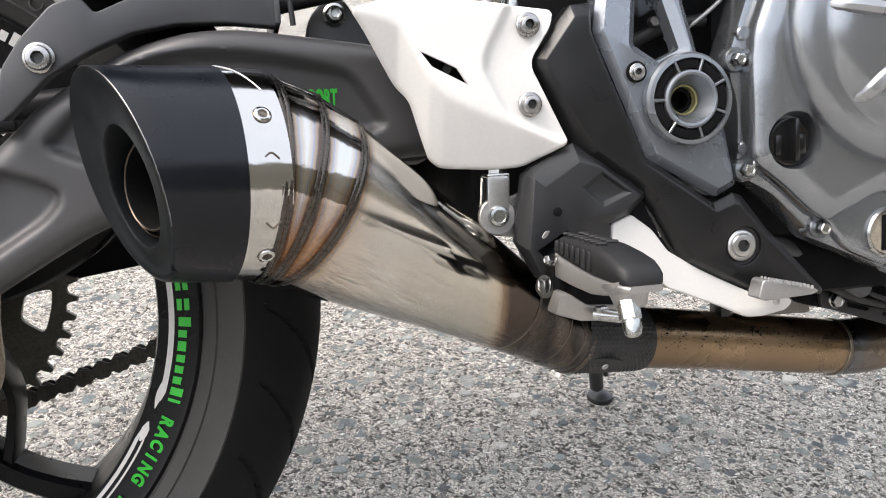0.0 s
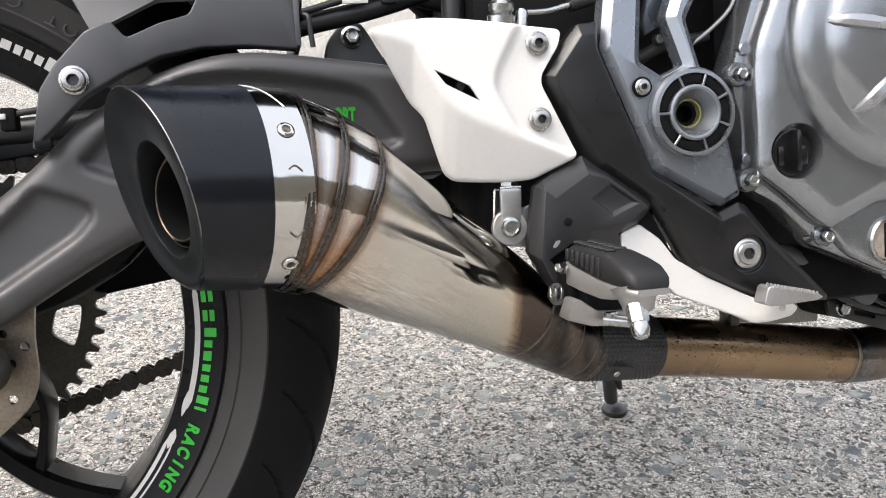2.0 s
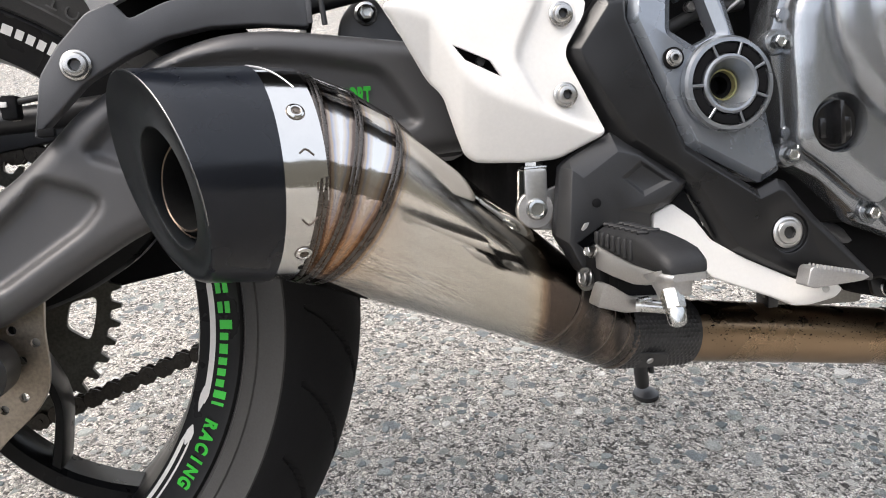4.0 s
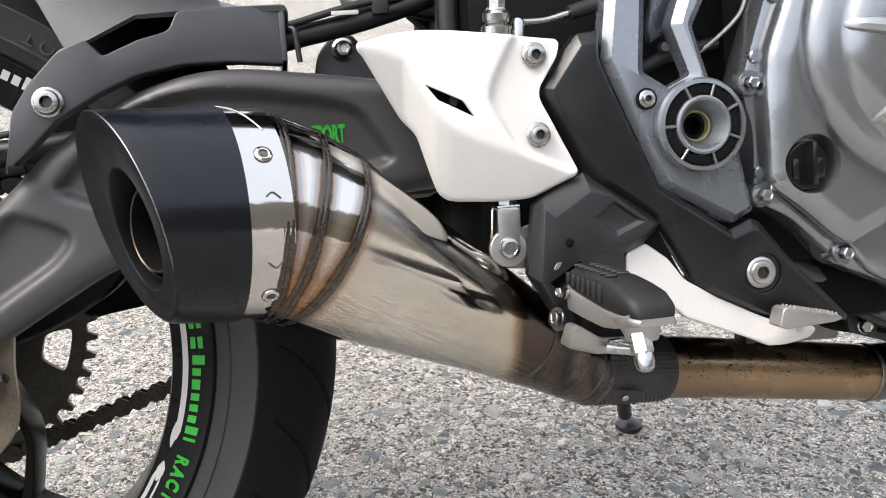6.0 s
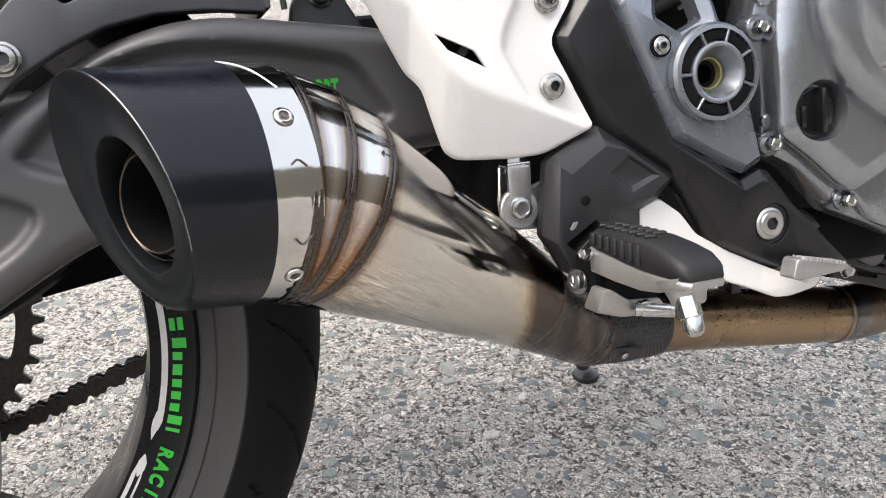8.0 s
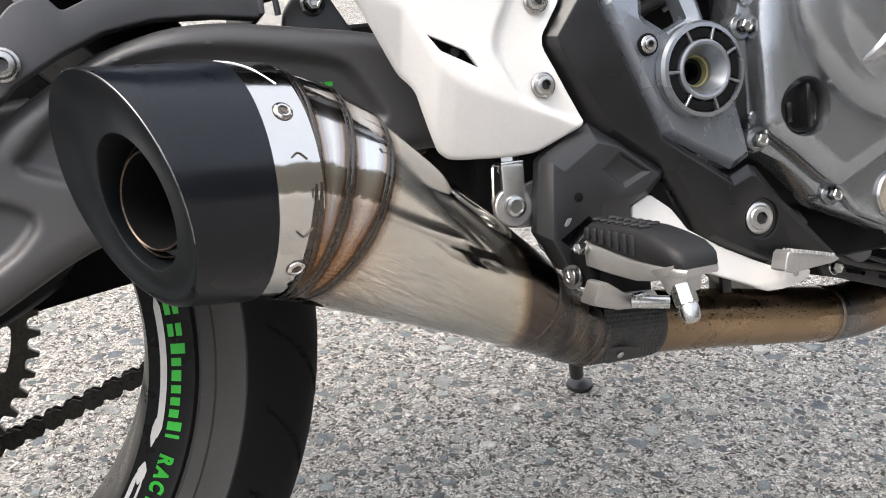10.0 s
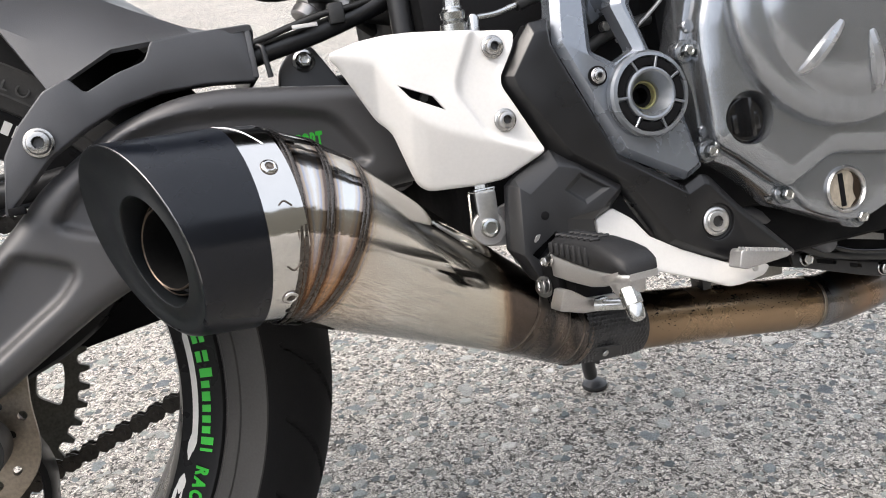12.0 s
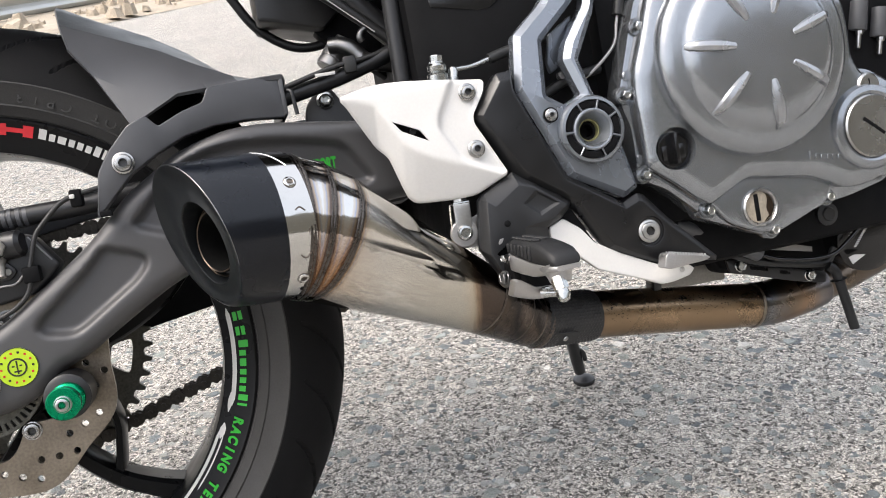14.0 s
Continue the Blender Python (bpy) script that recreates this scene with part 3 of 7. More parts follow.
def panel(loop, y, thick, bevel=0.0015, steps=3, recess=(), through=(), shape=None, bm=None):
    """A plate facing -y: rounded rim, sunk fields (loop, depth, slope) and holes. shape(x, z) shifts it in y."""
    bm = bm or bmesh.new()
    rings = []
    for j in range(steps + 1):
        a = math.pi / 2 * j / steps
        rings.append(ring(bm, inset(loop, bevel * (1 - math.sin(a))), y + bevel * (1 - math.cos(a))))
    rings.append(ring(bm, loop, y + thick))
    for r1, r2 in zip(rings, rings[1:]):
        bridge(bm, r1, r2)
    front, back = [rings[0]], [rings[-1]]
    for lp, depth, slope in recess:
        top = ring(bm, lp, y)
        mid1 = ring(bm, inset(lp, slope * 0.22), y + depth * 0.12)
        mid2 = ring(bm, inset(lp, slope * 0.78), y + depth * 0.88)
        low = ring(bm, inset(lp, slope), y + depth)
        for r1, r2 in ((top, mid1), (mid1, mid2), (mid2, low)):
            bridge(bm, r1, r2)
        fill(bm, [low])
        front.append(top)
    for lp in through:
        r1, r2 = ring(bm, lp, y), ring(bm, lp, y + thick)
        bridge(bm, r1, r2)
        front.append(r1)
        back.append(r2)
    fill(bm, front)
    fill(bm, back)
    if shape:
        for v in bm.verts:
            v.co.y += shape(v.co.x, v.co.z)
    return bm


def spaced(loop, step, closed=True):
    """Points along a polyline, no further apart than step."""
    out, k = [], len(loop)
    for i in range(k if closed else k - 1):
        a, b = Vector(loop[i]), Vector(loop[(i + 1) % k])
        n = max(1, math.ceil((b - a).length / step))
        out += [tuple(a.lerp(b, j / n)) for j in range(n)]
    return out if closed else out + [tuple(loop[-1])]


def line_dist(x, z, line, closed=False):
    """Distance of the points to a polyline."""
    p = np.array(line, float)
    q = np.roll(p, -1, 0)
    if not closed:
        p, q = p[:-1], q[:-1]
    best = np.full(len(x), 9.0)
    for (ax, az), (bx, bz) in zip(p, q):
        dx, dz = bx - ax, bz - az
        t = np.clip(((x - ax) * dx + (z - az) * dz) / max(1e-12, dx * dx + dz * dz), 0, 1)
        best = np.minimum(best, np.hypot(x - ax - t * dx, z - az - t * dz))
    return best


def depth_in(x, z, loop):
    """Signed distance to a closed loop, positive inside."""
    p = np.array(loop, float)
    odd = np.zeros(len(x), bool)
    for (ax, az), (bx, bz) in zip(p, np.roll(p, -1, 0)):
        if az != bz:
            odd ^= ((az > z) != (bz > z)) & (x < (bx - ax) * (z - az) / (bz - az) + ax)
    d = line_dist(x, z, loop, True)
    return np.where(odd, d, -d)


def ease(t):
    t = np.clip(t, 0, 1)
    return t * t * (3 - 2 * t)


def softly(v, r):
    """max(0, v) with a rounded knee of size r."""
    return np.where(v > r, v, np.where(v < -r, 0.0, (v + r) ** 2 / (4 * r)))


def sculpt(loop, y, thick, shape=None, rim=0.003, step=0.0025, holes=(), creases=()):
    """A moulded plate facing -y: a fine skin whose relief is shape(x, z) (positive: away from the viewer), with a rounded rim and sharp creases along the loops given."""
    loops = [spaced(loop, step)] + [spaced(h, step) for h in holes]
    pts, edges = [], []
    for lp in loops:
        base = len(pts)
        pts += lp
        edges += [(base + i, base + (i + 1) % len(lp)) for i in range(len(lp))]
    inner = []
    for f in (0.12, 0.4, 0.75):
        inner += inset(loops[0], rim * f)
    xs, zs = np.array(loop)[:, 0], np.array(loop)[:, 1]
    for j, gz in enumerate(np.arange(zs.min(), zs.max(), step * 0.87)):
        inner += [(gx + (j % 2) * step / 2, gz) for gx in np.arange(xs.min(), xs.max(), step)]
    inner = np.array(inner)
    near = np.array([depth_in(inner[:, 0], inner[:, 1], loops[0])] + [-depth_in(inner[:, 0], inner[:, 1], h) for h in loops[1:]]).min(0)
    for lp in creases:
        lp = spaced(lp, step)
        inside = depth_in(*np.array(lp).T, loops[0]) > 0.0002
        base = len(pts)
        pts += lp
        edges += [(base + i, base + (i + 1) % len(lp)) for i in range(len(lp)) if inside[i] and inside[(i + 1) % len(lp)]]
        near = np.where(line_dist(inner[:, 0], inner[:, 1], lp, True) < step * 0.45, -1, near)
    keep = inner[near > rim * 0.1]
    got, _, tris, *_ = delaunay_2d_cdt([Vector(p) for p in pts] + [Vector(p) for p in keep], edges, [], 0, 1e-6)
    x, z = np.array([p.x for p in got]), np.array([p.y for p in got])
    tris = np.array(tris)
    mx, mz = x[tris].mean(1), z[tris].mean(1)
    tris = tris[np.array([depth_in(mx, mz, loops[0])] + [-depth_in(mx, mz, h) for h in loops[1:]]).min(0) > 0]
    d = np.clip(depth_in(x, z, loops[0]), 0, rim)
    top = y + rim - np.sqrt(np.maximum(0, rim * rim - (rim - d) ** 2))
    low = np.full(len(x), y + thick)
    if shape:
        h = shape(x, z)
        top, low = top + h, low + h
    n = len(x)
    count = {}
    for a, b, c in tris.tolist():
        for e in ((a, b), (b, c), (c, a)):
            count[e] = count.get(e, 0) + 1
    rims = [e for e in count if (e[1], e[0]) not in count]
    faces = tris.tolist() + (tris[:, ::-1] + n).tolist() + [(b, a, a + n, b + n) for a, b in rims]
    me = bpy.data.meshes.new("tmp")
    me.from_pydata(np.concatenate([np.stack([x, top, z], 1), np.stack([x, low, z], 1)]).tolist(), [], faces)
    bm = bmesh.new()
    bm.from_mesh(me)
    bpy.data.meshes.remove(me)
    return bm


def folded(verts, faces, back, width=0.0012, holes=(), least=9.0):
    """A plate of flat facets facing -y, given by corners, carried back to y = back, with every fold rounded off.
    holes: (face, loop, depth) cuts a pit through one of the faces."""
    bm = bmesh.new()
    vs = [bm.verts.new(v) for v in verts]
    pits = {k: (lp, d) for k, lp, d in holes}
    for k, f in enumerate(faces):
        if k not in pits:
            bm.faces.new([vs[i] for i in f])
            continue
        a, b, c = (Vector(verts[i]) for i in (f[0], f[len(f) // 3], f[2 * len(f) // 3]))
        n = (b - a).cross(c - a)
        lp, d = pits[k]
        top = [bm.verts.new((x, a.y - (n.x * (x - a.x) + n.z * (z - a.z)) / n.y, z)) for x, z in lp]
        low = [bm.verts.new((v.co.x, v.co.y + d, v.co.z)) for v in top]
        fill(bm, [[vs[i] for i in f], top])
        bridge(bm, top, low)
        bm.faces.new(low)
    rim = [e for e in bm.edges if e.is_boundary]
    got = bmesh.ops.extrude_edge_only(bm, edges=rim)["geom"]
    for v in got:
        if isinstance(v, bmesh.types.BMVert):
            v.co.y = back
    bmesh.ops.recalc_face_normals(bm, faces=bm.faces[:])
    edges = [e for e in bm.edges if len(e.link_faces) == 2 and e.calc_face_angle(0) > radians(least)]
    bmesh.ops.bevel(bm, geom=edges, offset=width, offset_type="WIDTH", segments=2, profile=0.5, affect="EDGES", clamp_overlap=True)
    return bm


def circle(cx, cz, r, n=24, a0=0.0):
    return [(cx + r * math.cos(a0 + 2 * math.pi * i / n), cz + r * math.sin(a0 + 2 * math.pi * i / n)) for i in range(n)]


def basis(axis):
    w = Vector(axis).normalized()
    u = w.cross(Vector((0, 0, 1)) if abs(w.z) < 0.9 else Vector((1, 0, 0))).normalized()
    return u, w.cross(u), w


def lathe(profile, at, axis=(0, -1, 0), n=32, bm=None, closed=False):
    """Turn (radius, height along axis) about the axis through at."""
    bm = bm or bmesh.new()
    u, v, w = basis(axis)
    at = Vector(at)
    rows = []
    for r, h in profile:
        if r < 1e-6:
            rows.append([bm.verts.new(at + w * h)])
        else:
            rows.append([bm.verts.new(at + w * h + (u * math.cos(2 * math.pi * i / n) + v * math.sin(2 * math.pi * i / n)) * r) for i in range(n)])
    pairs = list(zip(rows, rows[1:])) + ([(rows[-1], rows[0])] if closed else [])
    for a, b in pairs:
        for i in range(n):
            f = [a[i - 1] if len(a) > 1 else a[0], a[i] if len(a) > 1 else None, b[i] if len(b) > 1 else b[0], b[i - 1] if len(b) > 1 else None]
            f = [q for q in f if q is not None]
            if len(f) > 2:
                bm.faces.new(f)
    return bm


def spline(pts, n=6):
    """Catmull-Rom through the points (tuples of any length)."""
    p = [np.array(q, float) for q in pts]
    p = [2 * p[0] - p[1]] + p + [2 * p[-1] - p[-2]]
    out = []
    for i in range(1, len(p) - 2):
        for j in range(n):
            t = j / n
            out.append(0.5 * (2 * p[i] + (p[i + 1] - p[i - 1]) * t + (2 * p[i - 1] - 5 * p[i] + 4 * p[i + 1] - p[i + 2]) * t * t + (3 * p[i] - p[i - 1] - 3 * p[i + 1] + p[i + 2]) * t ** 3))
    return out + [p[-2]]


def tube(pts, r, n=16, smooth=6, caps=True, bm=None, wobble=0.0):
    """A round bar or pipe along points (x, y, z) or (x, y, z, radius)."""
    bm = bm or bmesh.new()
    pts = [tuple(p) if len(p) == 4 else (*p, r) for p in pts]
    path = spline(pts, smooth) if smooth > 1 and len(pts) > 2 else [np.array(p, float) for p in pts]
    rows, u = [], None
    for i, p in enumerate(path):
        d = Vector((path[min(i + 1, len(path) - 1)] - path[max(i - 1, 0)])[:3]).normalized()
        if u is None:
            u = basis(d)[0]
        u = (u - d * u.dot(d)).normalized()
        v = d.cross(u)
        rr = p[3] * (1 + wobble * (random.random() - 0.5))
        rows.append([bm.verts.new(Vector(p[:3]) + (u * math.cos(2 * math.pi * k / n) + v * math.sin(2 * math.pi * k / n)) * rr) for k in range(n)])
    for a, b in zip(rows, rows[1:]):
        for k in range(n):
            bm.faces.new((a[k - 1], a[k], b[k], b[k - 1]))
    if caps:
        bm.faces.new(rows[0])
        bm.faces.new(rows[-1][::-1])
    return bm


def box(x0, x1, y0, y1, z0, z1, bevel=0.002, bm=None, seg=2):
    bm2 = bmesh.new()
    bmesh.ops.create_cube(bm2, size=1)
    for v in bm2.verts:
        v.co = Vector(((x0 + x1) / 2 + v.co.x * (x1 - x0), (y0 + y1) / 2 + v.co.y * (y1 - y0), (z0 + z1) / 2 + v.co.z * (z1 - z0)))
    if bevel:
        bmesh.ops.bevel(bm2, geom=bm2.edges[:], offset=bevel, segments=seg, affect="EDGES", profile=0.5)
    if bm is None:
        return bm2
    join(bm, bm2)
    return bm


def join(bm, other):
    me = bpy.data.meshes.new("tmp")
    other.to_mesh(me)
    other.free()
    bm.from_mesh(me)
    bpy.data.meshes.remove(me)
    return bm


def socket_bolt(name, at, r, parent, mat=None, h=0.005, label="", axis=(0, -1, 0), washer=0.0):
    """A button-head screw with a hexagon socket, its washer flange and dark socket."""
    pr = [(r + washer, 0), (r + washer, 0.0010), (r, 0.0014), (r * 0.96, 0.0018), (r * 0.84, 0.0020), (r * 0.80, h * 0.6), (r * 0.73, h * 0.92), (r * 0.62, h), (r * 0.42, h * 1.01)]
    ob = part(name, lathe(pr + [(r * 0.40, h * 0.25), (0, h * 0.2)], at, axis, 6 * 5), mat or M_BOLT, parent, label)
    w = Vector(axis).normalized()
    part("hex_socket", lathe([(r * 0.43, h * 1.0), (r * 0.40, h * 0.96), (r * 0.36, h * 0.36), (0, h * 0.30)], Vector(at) + w * h * 0.02, axis, 6), M_SOCKET, ob, angle=20)
    return ob


def hex_bolt(name, at, r, parent, mat=None, h=0.006, axis=(0, -1, 0), flange=1.45, label=""):
    bm = lathe([(r * flange, 0), (r * flange, 0.0012), (r * 1.15, 0.0022)], at, axis, 24)
    lathe([(r * 1.02, 0.001), (r * 1.02, h * 0.88), (r * 0.88, h * 0.98), (r * 0.60, h), (r * 0.50, h * 0.95), (0, h * 0.94)], at, axis, 6, bm)
    return part(name, bm, mat or M_BOLT, parent, label, angle=25)


def lettering(name, text, size, depth, m, mat, parent, squash=1.0, bold=0.0, slant=0.0):
    """Built-in font, as a mesh laid on a surface."""
    cu = bpy.data.curves.new(name, "FONT")
    cu.body, cu.size, cu.extrude, cu.align_x, cu.align_y = text, size, depth, "CENTER", "CENTER"
    cu.offset, cu.shear = bold, slant
    ob = new(name, cu)
    me = bpy.data.meshes.new_from_object(ob.evaluated_get(bpy.context.evaluated_depsgraph_get()))
    bpy.data.objects.remove(ob)
    bpy.data.curves.remove(cu)
    me.transform(m @ Matrix.Diagonal((squash, 1, 1, 1)))
    me.transform(Matrix.Translation((0, 0, UP)))
    me.materials.clear()
    me.materials.append(mat)
    o = new(name, me)
    o.parent = holder(parent)
    return o

# ---- ground, verge and distance ----
def plain(name, verts, faces, mat, label, category, kind="structure"):
    me = bpy.data.meshes.new(name)
    me.from_pydata(verts, [], faces)
    me.materials.append(mat)
    return tagged(new(name, me), label=label, category=category, kind=kind)


def build_ground():
    n, size = 40, 600.0
    xs = [math.copysign(abs(t) ** 3, t) * size for t in np.linspace(-1, 1, n)]
    verts = [(x, y, 0.0) for y in xs for x in xs]
    faces = [(j * n + i, j * n + i + 1, (j + 1) * n + i + 1, (j + 1) * n + i) for j in range(n - 1) for i in range(n - 1)]
    plain("ground", verts, faces, M_ASPHALT, "weathered pale asphalt with coarse exposed grey stones", "ground")


def build_chippings():
    rng = np.random.default_rng(4)
    verts, faces = [], []
    count = 3600
    xy = rng.uniform((-0.95, 0.35), (1.55, 2.3), (count, 2))
    size = rng.gamma(2.0, 0.0015, count) + 0.0018
    for (x, y), s in zip(xy, size):
        k = 6
        a = rng.uniform(0, 6.28) + np.arange(k) * (2 * math.pi / k) + rng.uniform(-0.35, 0.35, k)
        rad = s * rng.uniform(0.7, 1.2, k)
        sx, top, base = rng.uniform(0.75, 1.3), min(0.0016, s * rng.uniform(0.10, 0.28)), len(verts)
        for f, h in ((1.0, -0.0006), (0.72, top)):
            verts.extend((x + sx * f * r * math.cos(b), y + f * r * math.sin(b), h + (rng.uniform(-0.25, 0.25) * top if h > 0 else 0)) for r, b in zip(rad, a))
        faces.extend((base + i, base + (i + 1) % k, base + k + (i + 1) % k, base + k + i) for i in range(k))
        faces.append(tuple(range(base + k, base + 2 * k)))
    plain("road_chippings", verts, faces, M_CHIP, "grey, beige and dark blue stone chippings bedded in the asphalt", "stones", "stuff")


def build_verge():
    rng = np.random.default_rng(9)
    d = Vector((0.92, 2.05, 0)).normalized()   # the way in which the road's far edge runs
    nrm = Vector((-d.y, d.x, 0))
    start = Vector((-3.6, 9.2, 0))
    verts, faces, n = [], [], 60
    for i in range(n):
        t = -14 + i * 0.9
        for j, (o, h) in enumerate(((0, 0.004), (0.25, 0.03), (0.8, 0.05), (1.6, 0.03), (5.0, 0.3), (30, 4.5))):
            p = start + d * t + nrm * (o + rng.uniform(-0.1, 0.1))
            verts.append((p.x, p.y, h + rng.uniform(0, 0.03) * (o > 0)))
    for i in range(n - 1):
        for j in range(5):
            a = i * 6 + j
            faces.append((a, a + 1, a + 7, a + 6))
    plain("verge", verts, faces, M_ROCK, "dry beige earth verge along the road edge", "verge")
    verts, faces = [], []
    for _ in range(420):
        p = start + d * rng.uniform(-6, 16) + nrm * rng.uniform(0.1, 2.0)
        s, base = rng.gamma(2.0, 0.03) + 0.02, len(verts)
        for ph, k in ((-0.5, 6), (0.5, 6)):
            for a in range(6):
                r = s * rng.uniform(0.6, 1.1) * (1.0 if ph < 0 else 0.6)
                verts.append((p.x + r * math.cos(a * 1.047), p.y + r * math.sin(a * 1.047), 0.04 + (0 if ph < 0 else s * rng.uniform(0.6, 1.1))))
        faces.extend((base + i, base + (i + 1) % 6, base + 6 + (i + 1) % 6, base + 6 + i) for i in range(6))
        faces.append(tuple(range(base + 6, base + 12)))
    plain("verge_rocks", verts, faces, M_ROCK, "loose pale rocks lying on the dry verge", "rocks", "stuff")
    # guard rail: corrugated beam on posts
    rail = new("guard_rail")
    base = start + nrm * 2.2
    rail.location = base
    tagged(rail, "galvanised steel guard rail with corrugated beam along the verge", "guard rail")
    prof = [(0, 0.04), (0.03, 0.06), (0.045, 0.10), (0.03, 0.14), (0.0, 0.16), (-0.02, 0.19), (0.0, 0.22), (0.03, 0.24), (0.045, 0.28), (0.03, 0.32), (0, 0.34)]
    bm = bmesh.new()
    rows = []
    for t in np.linspace(-12, 26, 39):
        rows.append([bm.verts.new(d * t - nrm * q[0] + Vector((0, 0, q[1] + 0.06))) for q in prof] + [bm.verts.new(d * t - nrm * (q[0] - 0.004) + Vector((0, 0, q[1] + 0.06))) for q in prof[::-1]])
    for a, b in zip(rows, rows[1:]):
        for i in range(len(a)):
            bm.faces.new((a[i - 1], a[i], b[i], b[i - 1]))
    global UP
    keep, UP = UP, 0.0
    part("beam", bm, M_GALV, rail)
    for t in range(-10, 26, 4):
        q = d * t + nrm * 0.12
        part("post", box(q.x - 0.04, q.x + 0.04, q.y - 0.05, q.y + 0.05, -0.1, 0.38, 0.006), M_GALV, rail)
    UP = keep


def build_hills():
    """Dry slopes round the road, far off."""
    rng = np.random.default_rng(2)
    verts, faces, n = [], [], 96
    for i in range(n):
        a = 2 * math.pi * i / n
        h = 7 + 3 * math.sin(2 * a + 0.6) + 2 * math.sin(5 * a) + rng.uniform(-1.5, 1.5) + rng.uniform(-3, 3) * max(0.0, math.cos(a + radians(50))) + 60 * max(0.0, math.cos(a + radians(50))) ** 1.3
        for r, z in ((70, -0.5), (95, h * 0.45), (130, h), (190, h * 1.25)):
            verts.append((r * math.cos(a), r * math.sin(a), max(z, -0.5)))
    for i in range(n):
        for j in range(3):
            a, b = i * 4 + j, ((i + 1) % n) * 4 + j
            faces.append((a, b, b + 1, a + 1))
    plain("backdrop", verts, faces, M_HILL, "dry brown hillsides round the road, far off", "hills")


build_ground()
build_chippings()
build_verge()
build_hills()

# ---- motorcycle ----
bike = new("motorcycle")
bike.matrix_world = bike_pose
tagged(bike, "black, white and grey naked motorcycle leaning on its side stand", "motorcycle")


def build_wheel():
    wheel = part("rear_wheel", lathe([(0.034, -0.062), (0.05, -0.058), (0.052, -0.03), (0.047, 0.0), (0.052, 0.03), (0.06, 0.05), (0.034, 0.062)], (0, 0, 0), (0, 1, 0), 40, closed=True), M_RIM, bike, "black hub of the cast rear wheel")
    # tread with cut grooves
    n = 1400
    bm = bmesh.new()
    phis = np.radians(np.linspace(-72, 72, 91))
    rings_ = []
    for p in phis:
        y, r0, row = 0.085 * math.sin(p), 0.2356 + 0.085 * math.cos(p), []
        s = abs(y) / 0.0808
        for i in range(n):
            a = 2 * math.pi * i / n
            ph = ((a - 0.30 * s ** 1.25) / (2 * math.pi) * 31 + (0.5 if y > 0 else 0)) % 1.0
            d_ = abs(ph - 0.5) / 31 * 2 * math.pi * 0.3
            w = 0.0030 - 0.0012 * s
            cut = 0.005 * min(1.0, max(0.0, (w - d_) / 0.0008)) if 0.05 < s < 0.93 else 0.0
            r = r0 - cut
            row.append(bm.verts.new((r * math.cos(a), y, r * math.sin(a))))
        rings_.append(row)
    for a, b in zip(rings_, rings_[1:]):
        for i in range(n):
            bm.faces.new((a[i - 1], b[i - 1], b[i], a[i]))
    tyre = part("tyre", bm, M_TYRE, wheel, "worn black rubber tyre with curved tread grooves", recalc=False, angle=30)
    for s in (-1, 1):
        pr = [(0.2622, 0.0806), (0.2606, 0.0816), (0.2590, 0.0806), (0.252, 0.0772), (0.243, 0.0735), (0.2415, 0.0742), (0.2400, 0.0728), (0.2335, 0.0685), (0.2330, 0.0660), (0.226, 0.060)]
        part("sidewall", lathe([(r, s * h) for r, h in pr], (0, 0, 0), (0, 1, 0), 128), M_SIDEWALL, tyre, "grey scuffed sidewall")
    rim = part("rim", lathe([(0.2320, -0.0655), (0.2322, -0.0610), (0.224, -0.0560), (0.207, -0.030), (0.207, 0.030), (0.224, 0.056), (0.2322, 0.061), (0.2320, 0.0655), (0.2295, 0.0668), (0.2265, 0.0648),
                             (0.2010, 0.0585), (0.1995, 0.050), (0.1985, 0.02), (0.1985, -0.02), (0.1995, -0.050), (0.2010, -0.0585), (0.2265, -0.0648), (0.2295, -0.0668)], (0, 0, 0), (0, 1, 0), 160, closed=True), M_RIM, wheel, "gloss black cast rim")

    def on_rim(r, a, lift=0.0006):
        t = (r - 0.2010) / 0.0255
        return Vector((r * math.cos(a), -0.0585 - 0.0063 * t - lift, r * math.sin(a)))

    def arc(name, r0, r1, a0, a1, mat, taper=0.0):
        bm = bmesh.new()
        k = max(3, int(abs(a1 - a0) / 0.03))
        prev = None
        for i in range(k + 1):
            t = i / k
            a = a0 + (a1 - a0) * t
            e = min(1.0, min(t, 1 - t) / taper) if taper else 1.0
            m_ = (r0 + r1) / 2
            hh = (r1 - r0) / 2 * math.sqrt(max(0.02, 1 - (1 - e) ** 2))
            cur = (bm.verts.new(on_rim(m_ - hh, a)), bm.verts.new(on_rim(m_ + hh, a)))
            if prev:
                bm.faces.new((prev[0], prev[1], cur[1], cur[0]))
            prev = cur
        return part(name, bm, mat, rim, angle=0, recalc=False)

    def word(text, r, a0, step, h, mat, tilt=-90.0):
        for i, ch in enumerate(text):
            a = a0 - i * step
            if ch == " ":
                continue
            p = on_rim(r, a, 0.0012)
            m = Matrix.Translation(p) @ Matrix.Rotation(radians(90), 4, "X") @ Matrix.Rotation(a + radians(tilt), 4, "Z")
            lettering("letter", ch, h, 0.0002, m, mat, rim, 0.86, 0.0006, 0.25)

    # green marks where the maker's name stands, then the word beside it
    dg = radians
    for a in (3.6, -0.2):
        for rr in (0.2142, 0.2193):
            arc("decal_block", rr, rr + 0.0036, dg(a), dg(a - 2.2), M_GREEN)
    a = -3.7
